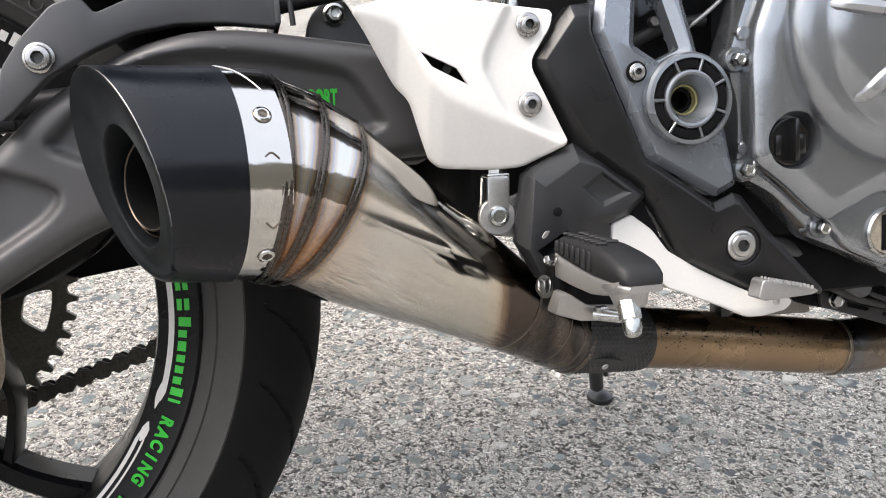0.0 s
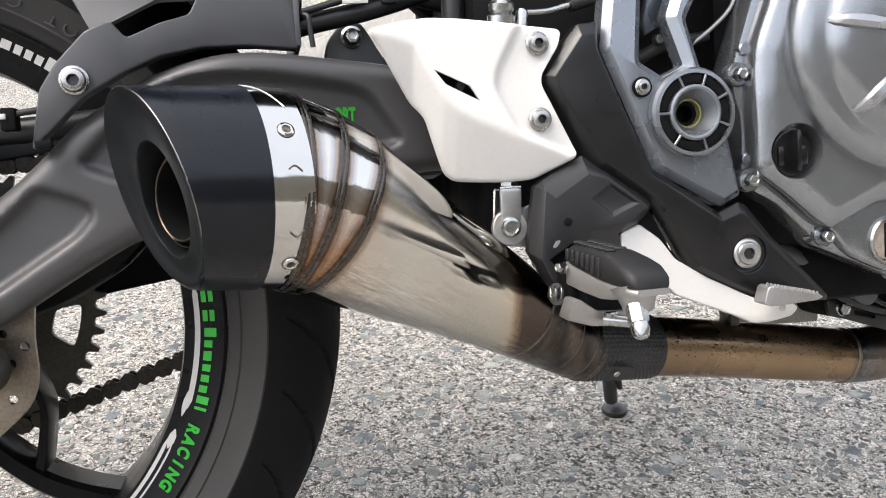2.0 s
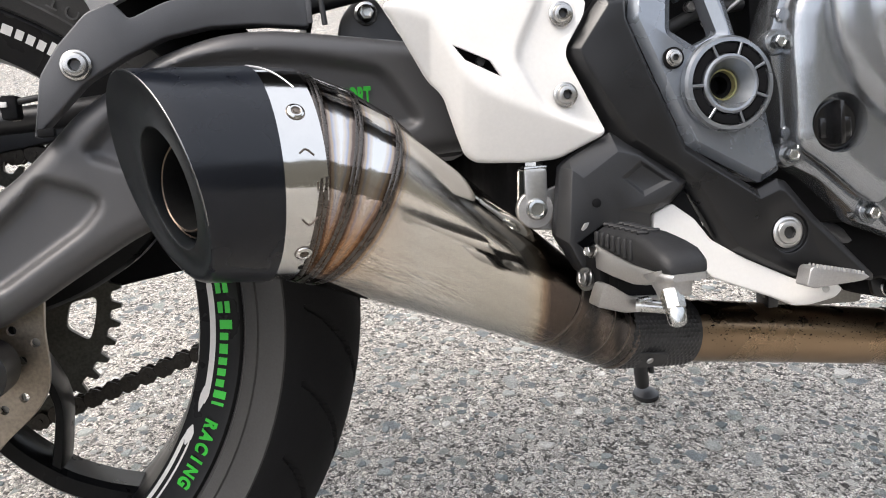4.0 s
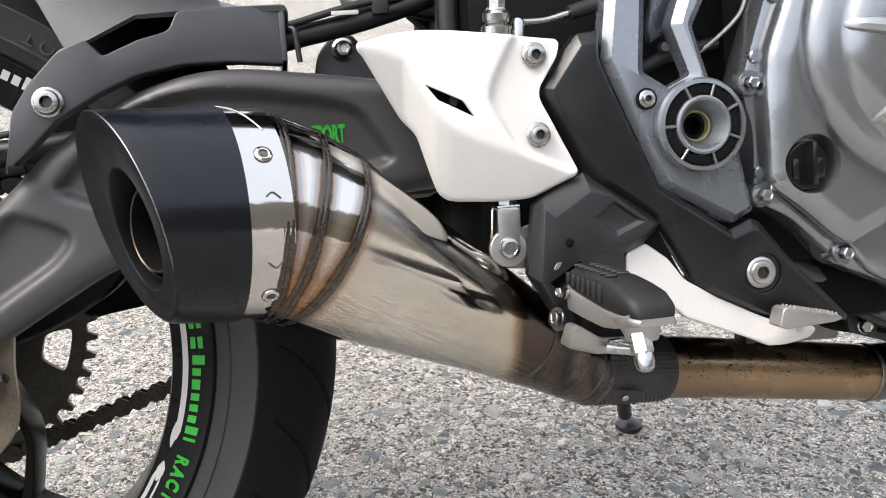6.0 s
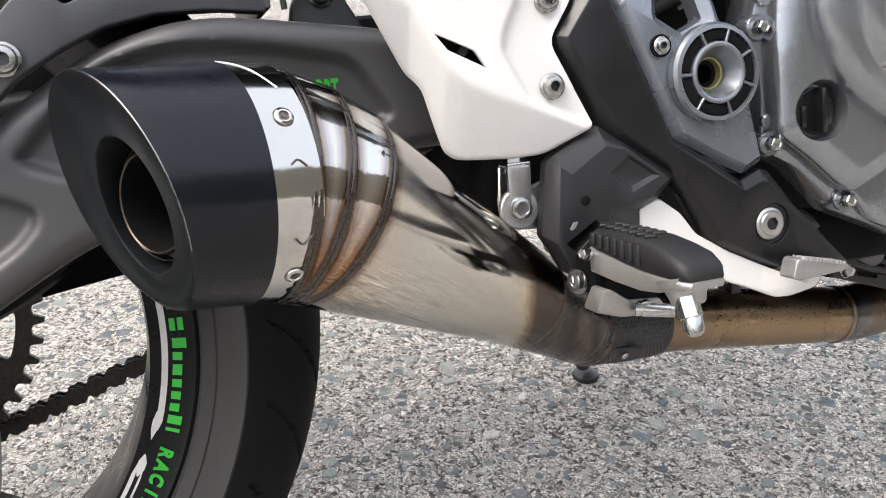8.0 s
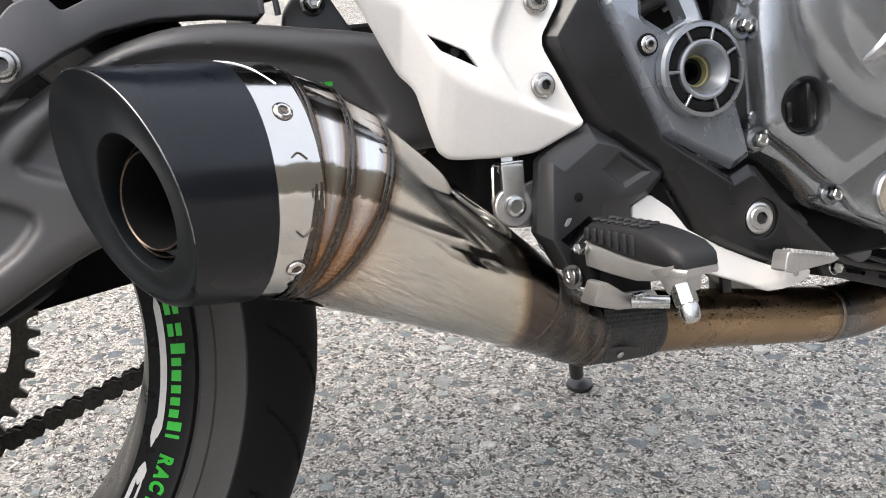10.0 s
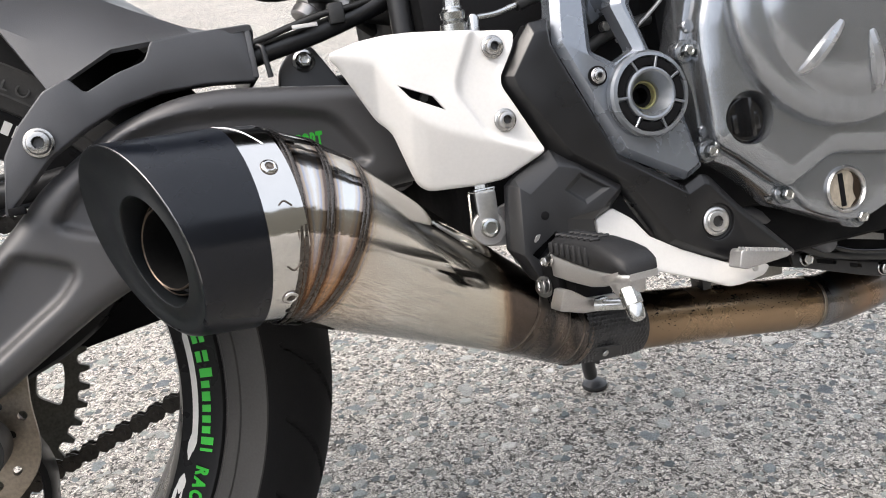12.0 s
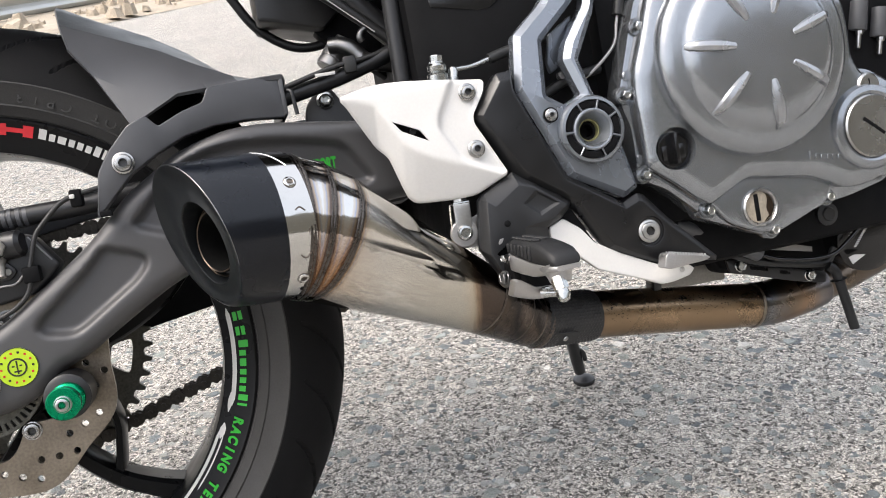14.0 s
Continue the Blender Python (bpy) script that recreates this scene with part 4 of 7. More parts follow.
    for w_, hh in ((1.75, 0.0088), (1.4, 0.0060), (1.9, 0.0060), (1.4, 0.0060), (1.4, 0.0060), (1.4, 0.0060), (1.5, 0.0088), (0.6, 0.0088)):
        arc("decal_bar", 0.2150, 0.2150 + hh, dg(a), dg(a - w_), M_GREEN)
        a -= w_ + 0.72
    word("RACING TEAM", 0.2186, dg(-23.75), dg(2.42), 0.0122, M_GREEN)
    arc("decal_stripe", 0.2082, 0.2122, dg(5), dg(-20.5), M_WDECAL, 0.06)
    arc("decal_stripe", 0.2062, 0.2098, dg(-17), dg(-22.3), M_WDECAL, 0.35)
    arc("decal_stripe", 0.2042, 0.2098, dg(-25.2), dg(-29.5), M_WDECAL, 0.5)
    arc("decal_stripe", 0.2030, 0.2056, dg(-27.5), dg(-52), M_WDECAL, 0.1)
    arc("decal_stripe", 0.2082, 0.2096, dg(-28), dg(-44), M_WDECAL, 0.1)
    # upper side: red mark and white bars
    for r0, r1, a0, a1 in ((0.2165, 0.2265, 77.2, 75.4), (0.2165, 0.2265, 71.8, 69.6), (0.2195, 0.2235, 75.6, 71.5)):
        arc("decal_mark", r0, r1, dg(a0), dg(a1), M_RED)
    a = 68.4
    for w_, hh in ((1.7, 0.0090), (1.35, 0.0064), (1.85, 0.0064), (1.35, 0.0064), (1.35, 0.0064), (1.35, 0.0064), (1.45, 0.0090), (0.6, 0.0090)):
        arc("decal_bar", 0.2172, 0.2172 + hh, dg(a), dg(a - w_), M_WDECAL)
        a -= w_ + 0.62
    # raised sidewall characters, upside down on the upper side
    for i, ch in enumerate("DOT CP13"):
        a = dg(51.5 + i * 3.0)
        if ch != " ":
            p = Vector((0.2500 * math.cos(a), -0.0768, 0.2500 * math.sin(a)))
            m = Matrix.Translation(p) @ Matrix.Rotation(radians(90), 4, "X") @ Matrix.Rotation(a + radians(90), 4, "Z")
            lettering("letter", ch, 0.013, 0.0004, m, M_SIDEWALL, tyre)

    def spoke(name, pts, width, depth):
        bm = bmesh.new()
        path, prev = spline(pts, 5), None
        for i, p in enumerate(path):
            q0, q1 = path[max(0, i - 1)], path[min(len(path) - 1, i + 1)]
            t = Vector(((q1 - q0)[0], 0, (q1 - q0)[1])).normalized()
            s_ = Vector((-t.z, 0, t.x))
            w_, c = width * p[2], Vector((p[0], 0, p[1]))
            cur = [bm.verts.new(c + s_ * a * w_ + Vector((0, b * depth, 0))) for a, b in ((-0.5, -0.75), (-0.32, -1), (0.32, -1), (0.5, -0.75), (0.5, 0.75), (0.32, 1), (-0.32, 1), (-0.5, 0.75))]
            if prev:
                for k in range(8):
                    bm.faces.new((prev[k - 1], prev[k], cur[k], cur[k - 1]))
            prev = cur
        return part(name, bm, M_RIM, wheel, angle=30)

    def pol(r, deg, w_=1.0):
        return (r * math.cos(radians(deg)), r * math.sin(radians(deg)), w_)

    for k in range(5):
        o = 72 * k
        spoke("spoke", [pol(0.046, -72 + o, 1.2), pol(0.105, -65 + o, 0.9), pol(0.150, -58.5 + o, 1.0), pol(0.180, -53.2 + o, 1.05), pol(0.203, -49.8 + o, 1.4)], 0.0175, 0.021)
        spoke("spoke", [pol(0.05, 0 + o, 1.4), pol(0.104, -36 + o, 1.0), pol(0.130, -50 + o, 1.0), pol(0.152, -60 + o, 1.3)], 0.0085, 0.018)
    # brake disc with drilled, wavy rotor
    wave = [((0.1068 + 0.0032 * math.cos(8 * a)) * math.cos(a - radians(70)), (0.1068 + 0.0032 * math.cos(8 * a)) * math.sin(a - radians(70))) for a in np.linspace(0, 2 * math.pi, 161)[:-1]]
    holes = []
    for g in range(16):
        for r, o in ((0.0975, -29), (0.0898, -37), (0.083, -46)):
            a = radians(o - 22.5 * g)
            holes.append(circle(r * math.cos(a), r * math.sin(a), 0.0033, 10))
    inner = [((0.062 + 0.010 * math.cos(6 * a)) * math.cos(a - radians(30)), (0.062 + 0.010 * math.cos(6 * a)) * math.sin(a - radians(30))) for a in np.linspace(0, 2 * math.pi, 97)[:-1]]
    disc = part("brake_disc", panel(wave, -0.0875, 0.0045, 0.0004, 1, through=holes + [inner]), M_DISC, wheel, "drilled wavy steel brake disc with wear marks", angle=30)
    for k in range(6):
        a = radians(-60.2 + 60 * k)
        socket_bolt("disc_bolt", (0.0577 * math.cos(a), -0.0875, 0.0577 * math.sin(a)), 0.0085, disc, h=0.004)
    slots = []
    for k in range(48):
        a = 2 * math.pi * k / 48
        c, s_ = math.cos(a), math.sin(a)
        slots.append([((r * c - q * s_), (r * s_ + q * c)) for r, q in ((0.039, -0.0011), (0.046, -0.0014), (0.046, 0.0014), (0.039, 0.0011))])
    part("sensor_ring", panel(circle(0, 0, 0.049, 96), -0.094, 0.002, 0.0003, 1, through=slots + [circle(0, 0, 0.030, 48)]), M_SPROCKET, wheel, "slotted grey sensor ring", angle=30)
    # sprocket behind the wheel
    T, out = 46, []
    for k in range(T):
        for o, r in ((-0.5, 0.1130), (-0.26, 0.1142), (-0.10, 0.1222), (0.10, 0.1222), (0.26, 0.1142)):
            a = 2 * math.pi * (k + o) / T
            out.append((r * math.cos(a), r * math.sin(a)))
    win = []
    for k in range(8):
        a0 = radians(-14.5 + 45 * k)
        lp = [(0.102 * math.cos(a0 + radians(q)), 0.102 * math.sin(a0 + radians(q))) for q in (-11, -5, 0, 5, 11)] + [(0.080 * math.cos(a0 + radians(q)), 0.080 * math.sin(a0 + radians(q))) for q in (8, -8)]
        win.append(fillet(lp, 0.006, 3))
    part("sprocket", panel(out, 0.082, 0.006, 0.0006, 1, through=win + [circle(0, 0, 0.034, 32)]), M_SPROCKET, wheel, "dull toothed steel sprocket", angle=30)


def build_chain():
    """Links with side plates on rollers, along the lower and the upper run and round the sprocket."""
    low0, up0 = radians(-73), radians(87)
    R = 0.1163
    pts = [Vector((0.575, 0.085, 0.056)), Vector((R * math.cos(low0), 0.085, R * math.sin(low0)))]
    for a in np.linspace(low0, up0 - 2 * math.pi, 24)[1:]:
        pts.append(Vector((R * math.cos(a), 0.085, R * math.sin(a))))
    pts.append(Vector((0.56, 0.085, 0.132)))
    step, out = 0.015875, [pts[0]]
    cur = pts[0].copy()
    for q in pts[1:]:
        while (q - cur).length > step:
            cur = cur + (q - cur).normalized() * step
            out.append(cur.copy())
    chain = None

    def link_mesh(wide):
        bm = bmesh.new()
        h = 0.0066 if wide else 0.0052
        for s in (-1, 1):
            arcp = np.linspace(-1.2, 1.2, 7)
            loop = [(step / 2 + 0.0082 * math.cos(t), 0.0082 * math.sin(t)) for t in arcp] + [(0.0, 0.0040)] + [(-step / 2 - 0.0082 * math.cos(t), -0.0082 * math.sin(t)) for t in arcp] + [(0.0, -0.0040)]
            y = s * h
            panel(loop, y - 0.0008, 0.0016, 0.0004, 1, bm=bm)
        for s in (-1, 1):
            lathe([(0.0049, -0.0048), (0.0049, 0.0048)], (s * step / 2, 0, 0), (0, 1, 0), 10, bm)
            if wide:
                lathe([(0, -0.0088), (0.0024, -0.0088), (0.0026, -0.006), (0.0026, 0.006), (0.0024, 0.0088), (0, 0.0088)], (s * step / 2, 0, 0), (0, 1, 0), 8, bm)
        bmesh.ops.recalc_face_normals(bm, faces=bm.faces[:])
        me = bpy.data.meshes.new("link")
        bm.to_mesh(me)
        bm.free()
        me.materials.append(M_CHAIN)
        me.shade_smooth()
        me.set_sharp_from_angle(angle=radians(35))
        return me

    me_w, me_n = link_mesh(True), link_mesh(False)
    for k, (a, b) in enumerate(zip(out, out[1:])):
        ob = new("chain" if chain is None else "link", me_w if k % 2 else me_n)
        t = (b - a).normalized()
        ang = math.atan2(t.z, t.x)
        m = Matrix.Translation((a + b) / 2 + Vector((0, 0, UP))) @ Matrix.Rotation(-ang, 4, "Y")
        if chain is None:
            chain = tagged(ob, label="oily dark drive chain")
            ob.parent, ob.matrix_local = bike, m
            inv = m.inverted()
        else:
            ob.parent = chain
            ob.matrix_local = inv @ m


SWING = [(0.56, 0.140), (0.45, 0.152), (0.393, 0.1591), (0.3624, 0.1671), (0.3116, 0.174), (0.2722, 0.1788), (0.2426, 0.178), (0.2174, 0.1727), (0.1918, 0.1633), (0.1703, 0.150), (0.1463, 0.1349), (0.1326, 0.1210), (0.1089, 0.0995), (0.0829, 0.0817),
         (0.0545, 0.0635), (0.0317, 0.0480), (-0.02, 0.026), (-0.06, 0.012), (-0.075, -0.008), (-0.06, -0.026), (0.0, -0.030), (0.035, -0.024), (0.0484, -0.0175), (0.0607, -0.0101), (0.0709, -0.0002), (0.092, 0.0072),
         (0.1176, 0.0225), (0.143, 0.0370), (0.1694, 0.0516), (0.193, 0.0612), (0.24, 0.066), (0.30, 0.076), (0.385, 0.092), (0.46, 0.086), (0.56, 0.075)]
REC1 = [(0.1251, 0.0990), (0.1488, 0.0904), (0.1591, 0.0834), (0.1586, 0.0736), (0.1476, 0.0611), (0.0946, 0.0281), (0.0849, 0.0254), (0.0631, 0.0292), (0.0557, 0.0367), (0.0576, 0.0460), (0.1061, 0.0843), (0.1177, 0.0965)]
REC2 = [(0.1485, 0.1133), (0.1566, 0.1215), (0.1936, 0.1556), (0.2177, 0.1640), (0.2416, 0.1672), (0.2762, 0.1652), (0.3114, 0.1595), (0.3440, 0.1520), (0.3641, 0.1220), (0.3676, 0.1140), (0.3612, 0.1085), (0.30, 0.098), (0.25, 0.088), (0.20, 0.088),
        (0.1703, 0.0965), (0.1516, 0.1045)]


def arm_relief(x, z):
    """The arm sweeps in towards its pivot, its front tilted down to darken it; two pressed fields with soft flanks."""
    r1, r2 = depth_in(x, z, fillet(REC1, 0.012, 4)), depth_in(x, z, fillet(REC2, 0.012, 4))
    return 0.07 * np.maximum(0, x - 0.2) - 0.16 * (z - 0.135) * ease((x - 0.19) / 0.07) + 0.0085 * ease(r1 / 0.0075) + 0.0088 * ease(r2 / 0.0075)


def build_swingarm():
    arm = part("swingarm", sculpt(fillet(SWING, 0.02, 4), -0.125, 0.042, arm_relief, 0.014, 0.0028), M_SWING, bike, "satin dark bronze-black swingarm with pressed recesses", angle=50)
    part("far_arm", panel(fillet([(x, z - 0.004) for x, z in SWING], 0.006, 2), 0.095, 0.035, 0.006, 2), M_BLACK, arm, "black far side of the swingarm")
    part("lower_brace", panel(fillet([(0.060, -0.018), (0.0975, -0.0046), (0.1300, 0.0010), (0.194, 0.0100), (0.30, 0.026), (0.42, 0.05), (0.42, 0.10), (0.17, 0.060), (0.09, 0.020)], 0.003, 2), 0.088, 0.006, 0.001, 1), M_DARK, arm)
    part("cross_member", box(0.31, 0.40, -0.09, 0.10, 0.085, 0.155, 0.01), M_BLACK, arm)
    # axle nut, adjuster and green spool
    hex_bolt("axle_nut", (0.0, -0.125, 0.004), 0.016, arm, h=0.014)
    spool = part("paddock_spool", lathe([(0, 0.004), (0.006, 0.004), (0.006, 0.0), (0.0128, 0.0), (0.0136, -0.001), (0.0136, -0.006), (0.0125, -0.0075), (0.0095, -0.009), (0.0095, -0.016), (0.0130, -0.0175), (0.0140, -0.019), (0.0140, -0.026)], (0.0735, -0.160, -0.0215), (0, -1, 0), 40), M_ANOD, arm, "green anodised paddock stand spool")
    socket_bolt("spool_bolt", (0.0735, -0.1595, -0.0215), 0.0072, spool, h=0.006)
    part("spool_mount", lathe([(0.019, -0.03), (0.019, 0.0), (0.016, 0.002), (0, 0.002)], (0.073, -0.136, -0.020), (0, -1, 0), 32), M_BLACK, arm)
    st = part("round_sticker", lathe([(0.0166, 0.0), (0.0166, 0.0004), (0, 0.0004)], (0.0377, -0.1254, 0.0115), (0, -1, 0), 48), M_YELLOW, arm, "yellow-green round sticker with a black sign")
    sx, sz = 0.0377, 0.0115
    rim_ = bmesh.new()
    lathe([(0.0166, 0.0005), (0.0161, 0.0006), (0.0161, 0.0003)], (sx, -0.1254, sz), (0, -1, 0), 48, rim_)
    part("sticker_rim", rim_, M_BLACK, st)
    part("sticker_ring", lathe([(0.0078, 0.0005), (0.0078, 0.0008), (0.0064, 0.0008), (0.0064, 0.0005)], (sx, -0.1254, sz), (0, -1, 0), 32), M_BLACK, st)
    for a, b, w_, h_ in ((0.0, 0.0, 0.0012, 0.0115), (-0.0030, 0.0012, 0.0022, 0.0012), (0.0030, 0.0012, 0.0022, 0.0012), (0.0, -0.0034, 0.0060, 0.0012)):
        part("sticker_bar", box(sx + a - w_ / 2, sx + a + w_ / 2, -0.1262, -0.1256, sz + b - h_ / 2, sz + b + h_ / 2, 0), M_BLACK, st)
    for k in range(14):
        a = 2 * math.pi * k / 14
        part("sticker_bar", box(sx + 0.0125 * math.cos(a) - 0.0009, sx + 0.0125 * math.cos(a) + 0.0009, -0.1261, -0.1256, sz + 0.0125 * math.sin(a) - 0.0009, sz + 0.0125 * math.sin(a) + 0.0009, 0), M_RED if k % 3 else M_BLACK, st)
    # green lettering on the sunk field
    m = Matrix.Translation((0.3190, -0.1087, 0.1325)) @ Matrix.Rotation(radians(4), 4, "Z") @ Matrix.Rotation(radians(99), 4, "X")
    lettering("green_letters", "NSPORT", 0.0160, 0.0002, m, M_GREEN, arm, 0.46, 0.0007)
    # left rear corner: brake caliper, hose, chain guard
    body = [(-0.040, 0.128), (0.036, 0.1250), (0.0588, 0.1199), (0.0691, 0.1155), (0.0759, 0.1044), (0.0810, 0.0960), (0.0858, 0.0895), (0.0754, 0.0790), (0.0594, 0.0675), (0.0336, 0.0640), (-0.040, 0.062)]
    cal = part("brake_caliper", panel(fillet(body, 0.004, 3), -0.112, 0.020, 0.0035, 3), M_BLACK, bike, "black rear brake caliper", angle=40)
    part("caliper_rib", panel(fillet([(-0.040, 0.101), (0.044, 0.100), (0.052, 0.090), (0.046, 0.0835), (-0.040, 0.082)], 0.004, 3), -0.1155, 0.006, 0.0015, 2), M_BLACK, cal)
    part("caliper_edge", tube([(0.0640, -0.1115, 0.1165), (0.0725, -0.1122, 0.1045), (0.0795, -0.1120, 0.0940)], 0.0008, 8, 3), M_DKBOLT, cal, "thin bright line along the casting edge")
    part("piston_housing", lathe([(0.0, 0.020), (0.0080, 0.020), (0.0112, 0.017), (0.0118, 0.010), (0.0118, -0.030)], (0.0420, -0.1120, 0.1120), (1, -0.25, 0.05), 32), M_BLACK, cal, "black piston housing")
    part("bleed_nipple", lathe([(0, 0.012), (0.003, 0.012), (0.003, 0), (0.0045, -0.002), (0.0045, -0.01)], (0.041, -0.118, 0.098), (0, -0.4, -1), 12), M_STAND, cal)
    part("pad_pin", lathe([(0, 0.004), (0.0026, 0.004), (0.0030, 0.002), (0.0030, -0.01)], (0.044, -0.115, 0.0905), (0.3, -1, 0), 12), M_BOLT, cal)
    part("brake_pipe", tube([(-0.03, -0.116, 0.0755), (0.0330, -0.116, 0.0790), (0.0480, -0.116, 0.0795), (0.0560, -0.116, 0.0860)], 0.0011, 8), M_DKBOLT, cal)
    guard = part("sheathed_brake_hose", tube([(-0.06, -0.085, 0.1290), (0.0, -0.085, 0.1328), (0.0394, -0.085, 0.1346), (0.0767, -0.085, 0.1352), (0.1003, -0.085, 0.1354), (0.130, -0.084, 0.1370), (0.160, -0.080, 0.1400)], 0.0088, 20), M_BLACK, bike, "black sheathed brake hose beside the wheel")
    for x, r in ((0.0440, 0.0091), (0.0490, 0.0094), (0.0560, 0.0094), (0.0615, 0.0091)):
        part("hose_band", lathe([(r - 0.0006, -0.0019), (r, -0.0016), (r, 0.0016), (r - 0.0006, 0.0019)], (x, -0.085, 0.1347), (1, 0, 0.02), 20), M_HUGGER, guard, "dusty grey band")
    part("hose_label", box(0.104, 0.109, -0.0945, -0.0935, 0.1345, 0.1385, 0.0003), M_CAST, guard)
    part("sensor_cable", tube([(0.150, -0.108, 0.150), (0.1277, -0.112, 0.1470), (0.1094, -0.114, 0.1441), (0.0957, -0.116, 0.1394), (0.079, -0.118, 0.1246), (0.071, -0.120, 0.114), (0.0632, -0.121, 0.0913), (0.0562, -0.121, 0.0684), (0.030, -0.12, 0.0531), (-0.03, -0.118, 0.04)], 0.0021, 12), M_HOSE, bike, "thin black brake sensor cable")
    part("cable_clip", box(0.056, 0.070, -0.124, -0.112, 0.078, 0.092, 0.002), M_DARK, bike)
    part("hose_clamp", box(0.104, 0.114, -0.118, -0.104, 0.134, 0.149, 0.002), M_DARK, bike)
    part("cable_band", box(0.1045, 0.1085, -0.1195, -0.117, 0.1415, 0.1450, 0.0005), M_WDECAL, bike)
    hex_bolt("caliper_bolt", (0.0400, -0.122, 0.1120), 0.0080, cal, mat=M_STAND, h=0.008, axis=(0.25, -1, 0), flange=1.25)
    part("chain_guard", panel(fillet([(-0.01, 0.143), (0.0537, 0.1502), (0.0954, 0.1548), (0.20, 0.166), (0.20, 0.136), (0.09, 0.127), (0.0146, 0.117)], 0.003, 2), 0.072, 0.028, 0.002, 2), M_HUGGER, bike, "black plastic chain guard")


def build_hugger():
    side = [(0.2975, 0.1820), (0.3018, 0.2217), (0.283, 0.2206), (0.263, 0.2194), (0.2331, 0.2166), (0.2269, 0.2042), (0.2080, 0.1985), (0.1873, 0.1887), (0.1787, 0.1994), (0.1629, 0.1933), (0.1439, 0.1742), (0.1325, 0.1575), (0.1250, 0.1200), (0.1583, 0.152), (0.1838, 0.1665),
            (0.2062, 0.1769), (0.2329, 0.1829), (0.2618, 0.1843)]

    def bend(x, z):
        return 0.0 if x < 0.17 else 0.036 * ((x - 0.17) / 0.13) ** 1.15

    hug = part("mudguard", panel(fillet(side, 0.003, 3), -0.132, 0.016, 0.0015, 3, shape=bend), M_HUGGER, bike, "matt black plastic rear mudguard over the tyre", angle=50)
    # rear edge first: from the foot on the mudguard over the fold line to the ridge
    st = [[(0.1656, -0.120, 0.1940), (0.1421, -0.105, 0.2421), (0.1243, -0.090, 0.2704), (0.1183, -0.070, 0.2966), (0.1125, -0.030, 0.3200), (0.1086, 0.0, 0.3301)],
          [(0.1791, -0.122, 0.1998), (0.1650, -0.108, 0.2270), (0.1540, -0.094, 0.2520), (0.1500, -0.071, 0.2830), (0.1450, -0.030, 0.3030), (0.1430, 0.0, 0.3115)],
          [(0.2079, -0.116, 0.2150), (0.2040, -0.104, 0.2300), (0.2000, -0.090, 0.2450), (0.1975, -0.072, 0.2619), (0.1870, -0.030, 0.2850), (0.1812, 0.0, 0.2931)],
          [(0.2331, -0.114, 0.2166), (0.2300, -0.104, 0.2240), (0.2280, -0.096, 0.2320), (0.2260, -0.082, 0.2440), (0.2200, -0.030, 0.2640), (0.2150, 0.0, 0.2725)],
          [(0.2630, -0.106, 0.2190), (0.2600, -0.098, 0.2215), (0.2590, -0.092, 0.2240), (0.2580, -0.082, 0.2280), (0.2570, -0.030, 0.2345), (0.2567, 0.0, 0.2368)],
          [(0.3010, -0.098, 0.2200), (0.3020, -0.094, 0.2190), (0.3030, -0.090, 0.2165), (0.3030, -0.080, 0.2140), (0.3030, -0.030, 0.2090), (0.3030, 0.0, 0.2085)]]
    bm = bmesh.new()
    across = [r + [(x, -y, z) for x, y, z in r[-2::-1]] for r in st]
    vs = [[bm.verts.new(p) for p in r] for r in across]
    for a, b in zip(vs, vs[1:]):
        for i in range(1, len(a)):
            bm.faces.new((a[i - 1], a[i], b[i], b[i - 1]))
    bmesh.ops.recalc_face_normals(bm, faces=bm.faces[:])
    if sum((f.normal.z for f in bm.faces)) < 0:
        bmesh.ops.reverse_faces(bm, faces=bm.faces[:])
    bmesh.ops.solidify(bm, geom=bm.faces[:], thickness=0.0035)
    part("tyre_shield", bm, M_HUGGER, hug, "angular black shield above the tyre", angle=16)
    part("inner_wall", panel([(0.185, 0.186), (0.235, 0.2185), (0.30, 0.222), (0.297, 0.184), (0.23, 0.185)], -0.088, 0.003, 0.0005, 1), M_DARK, hug)
    part("end_cap", box(0.296, 0.300, -0.098, 0.09, 0.184, 0.218, 0.001), M_HUGGER, hug)
    socket_bolt("mudguard_bolt", (0.1545, -0.1325, 0.1625), 0.0092, hug, h=0.0050, washer=0.0003, label="bright zinc button bolt")
    part("hose_pin", tube([(0.303, -0.094, 0.206), (0.3058, -0.096, 0.2045), (0.3064, -0.097, 0.2), (0.3079, -0.097, 0.1827)], 0.0020, 10, 3), M_BLACK, hug)
    part("fixing_clip", box(0.128, 0.138, -0.136, -0.130, 0.121, 0.126, 0.001), M_DARK, hug)


build_wheel()
build_chain()
build_swingarm()
build_hugger()


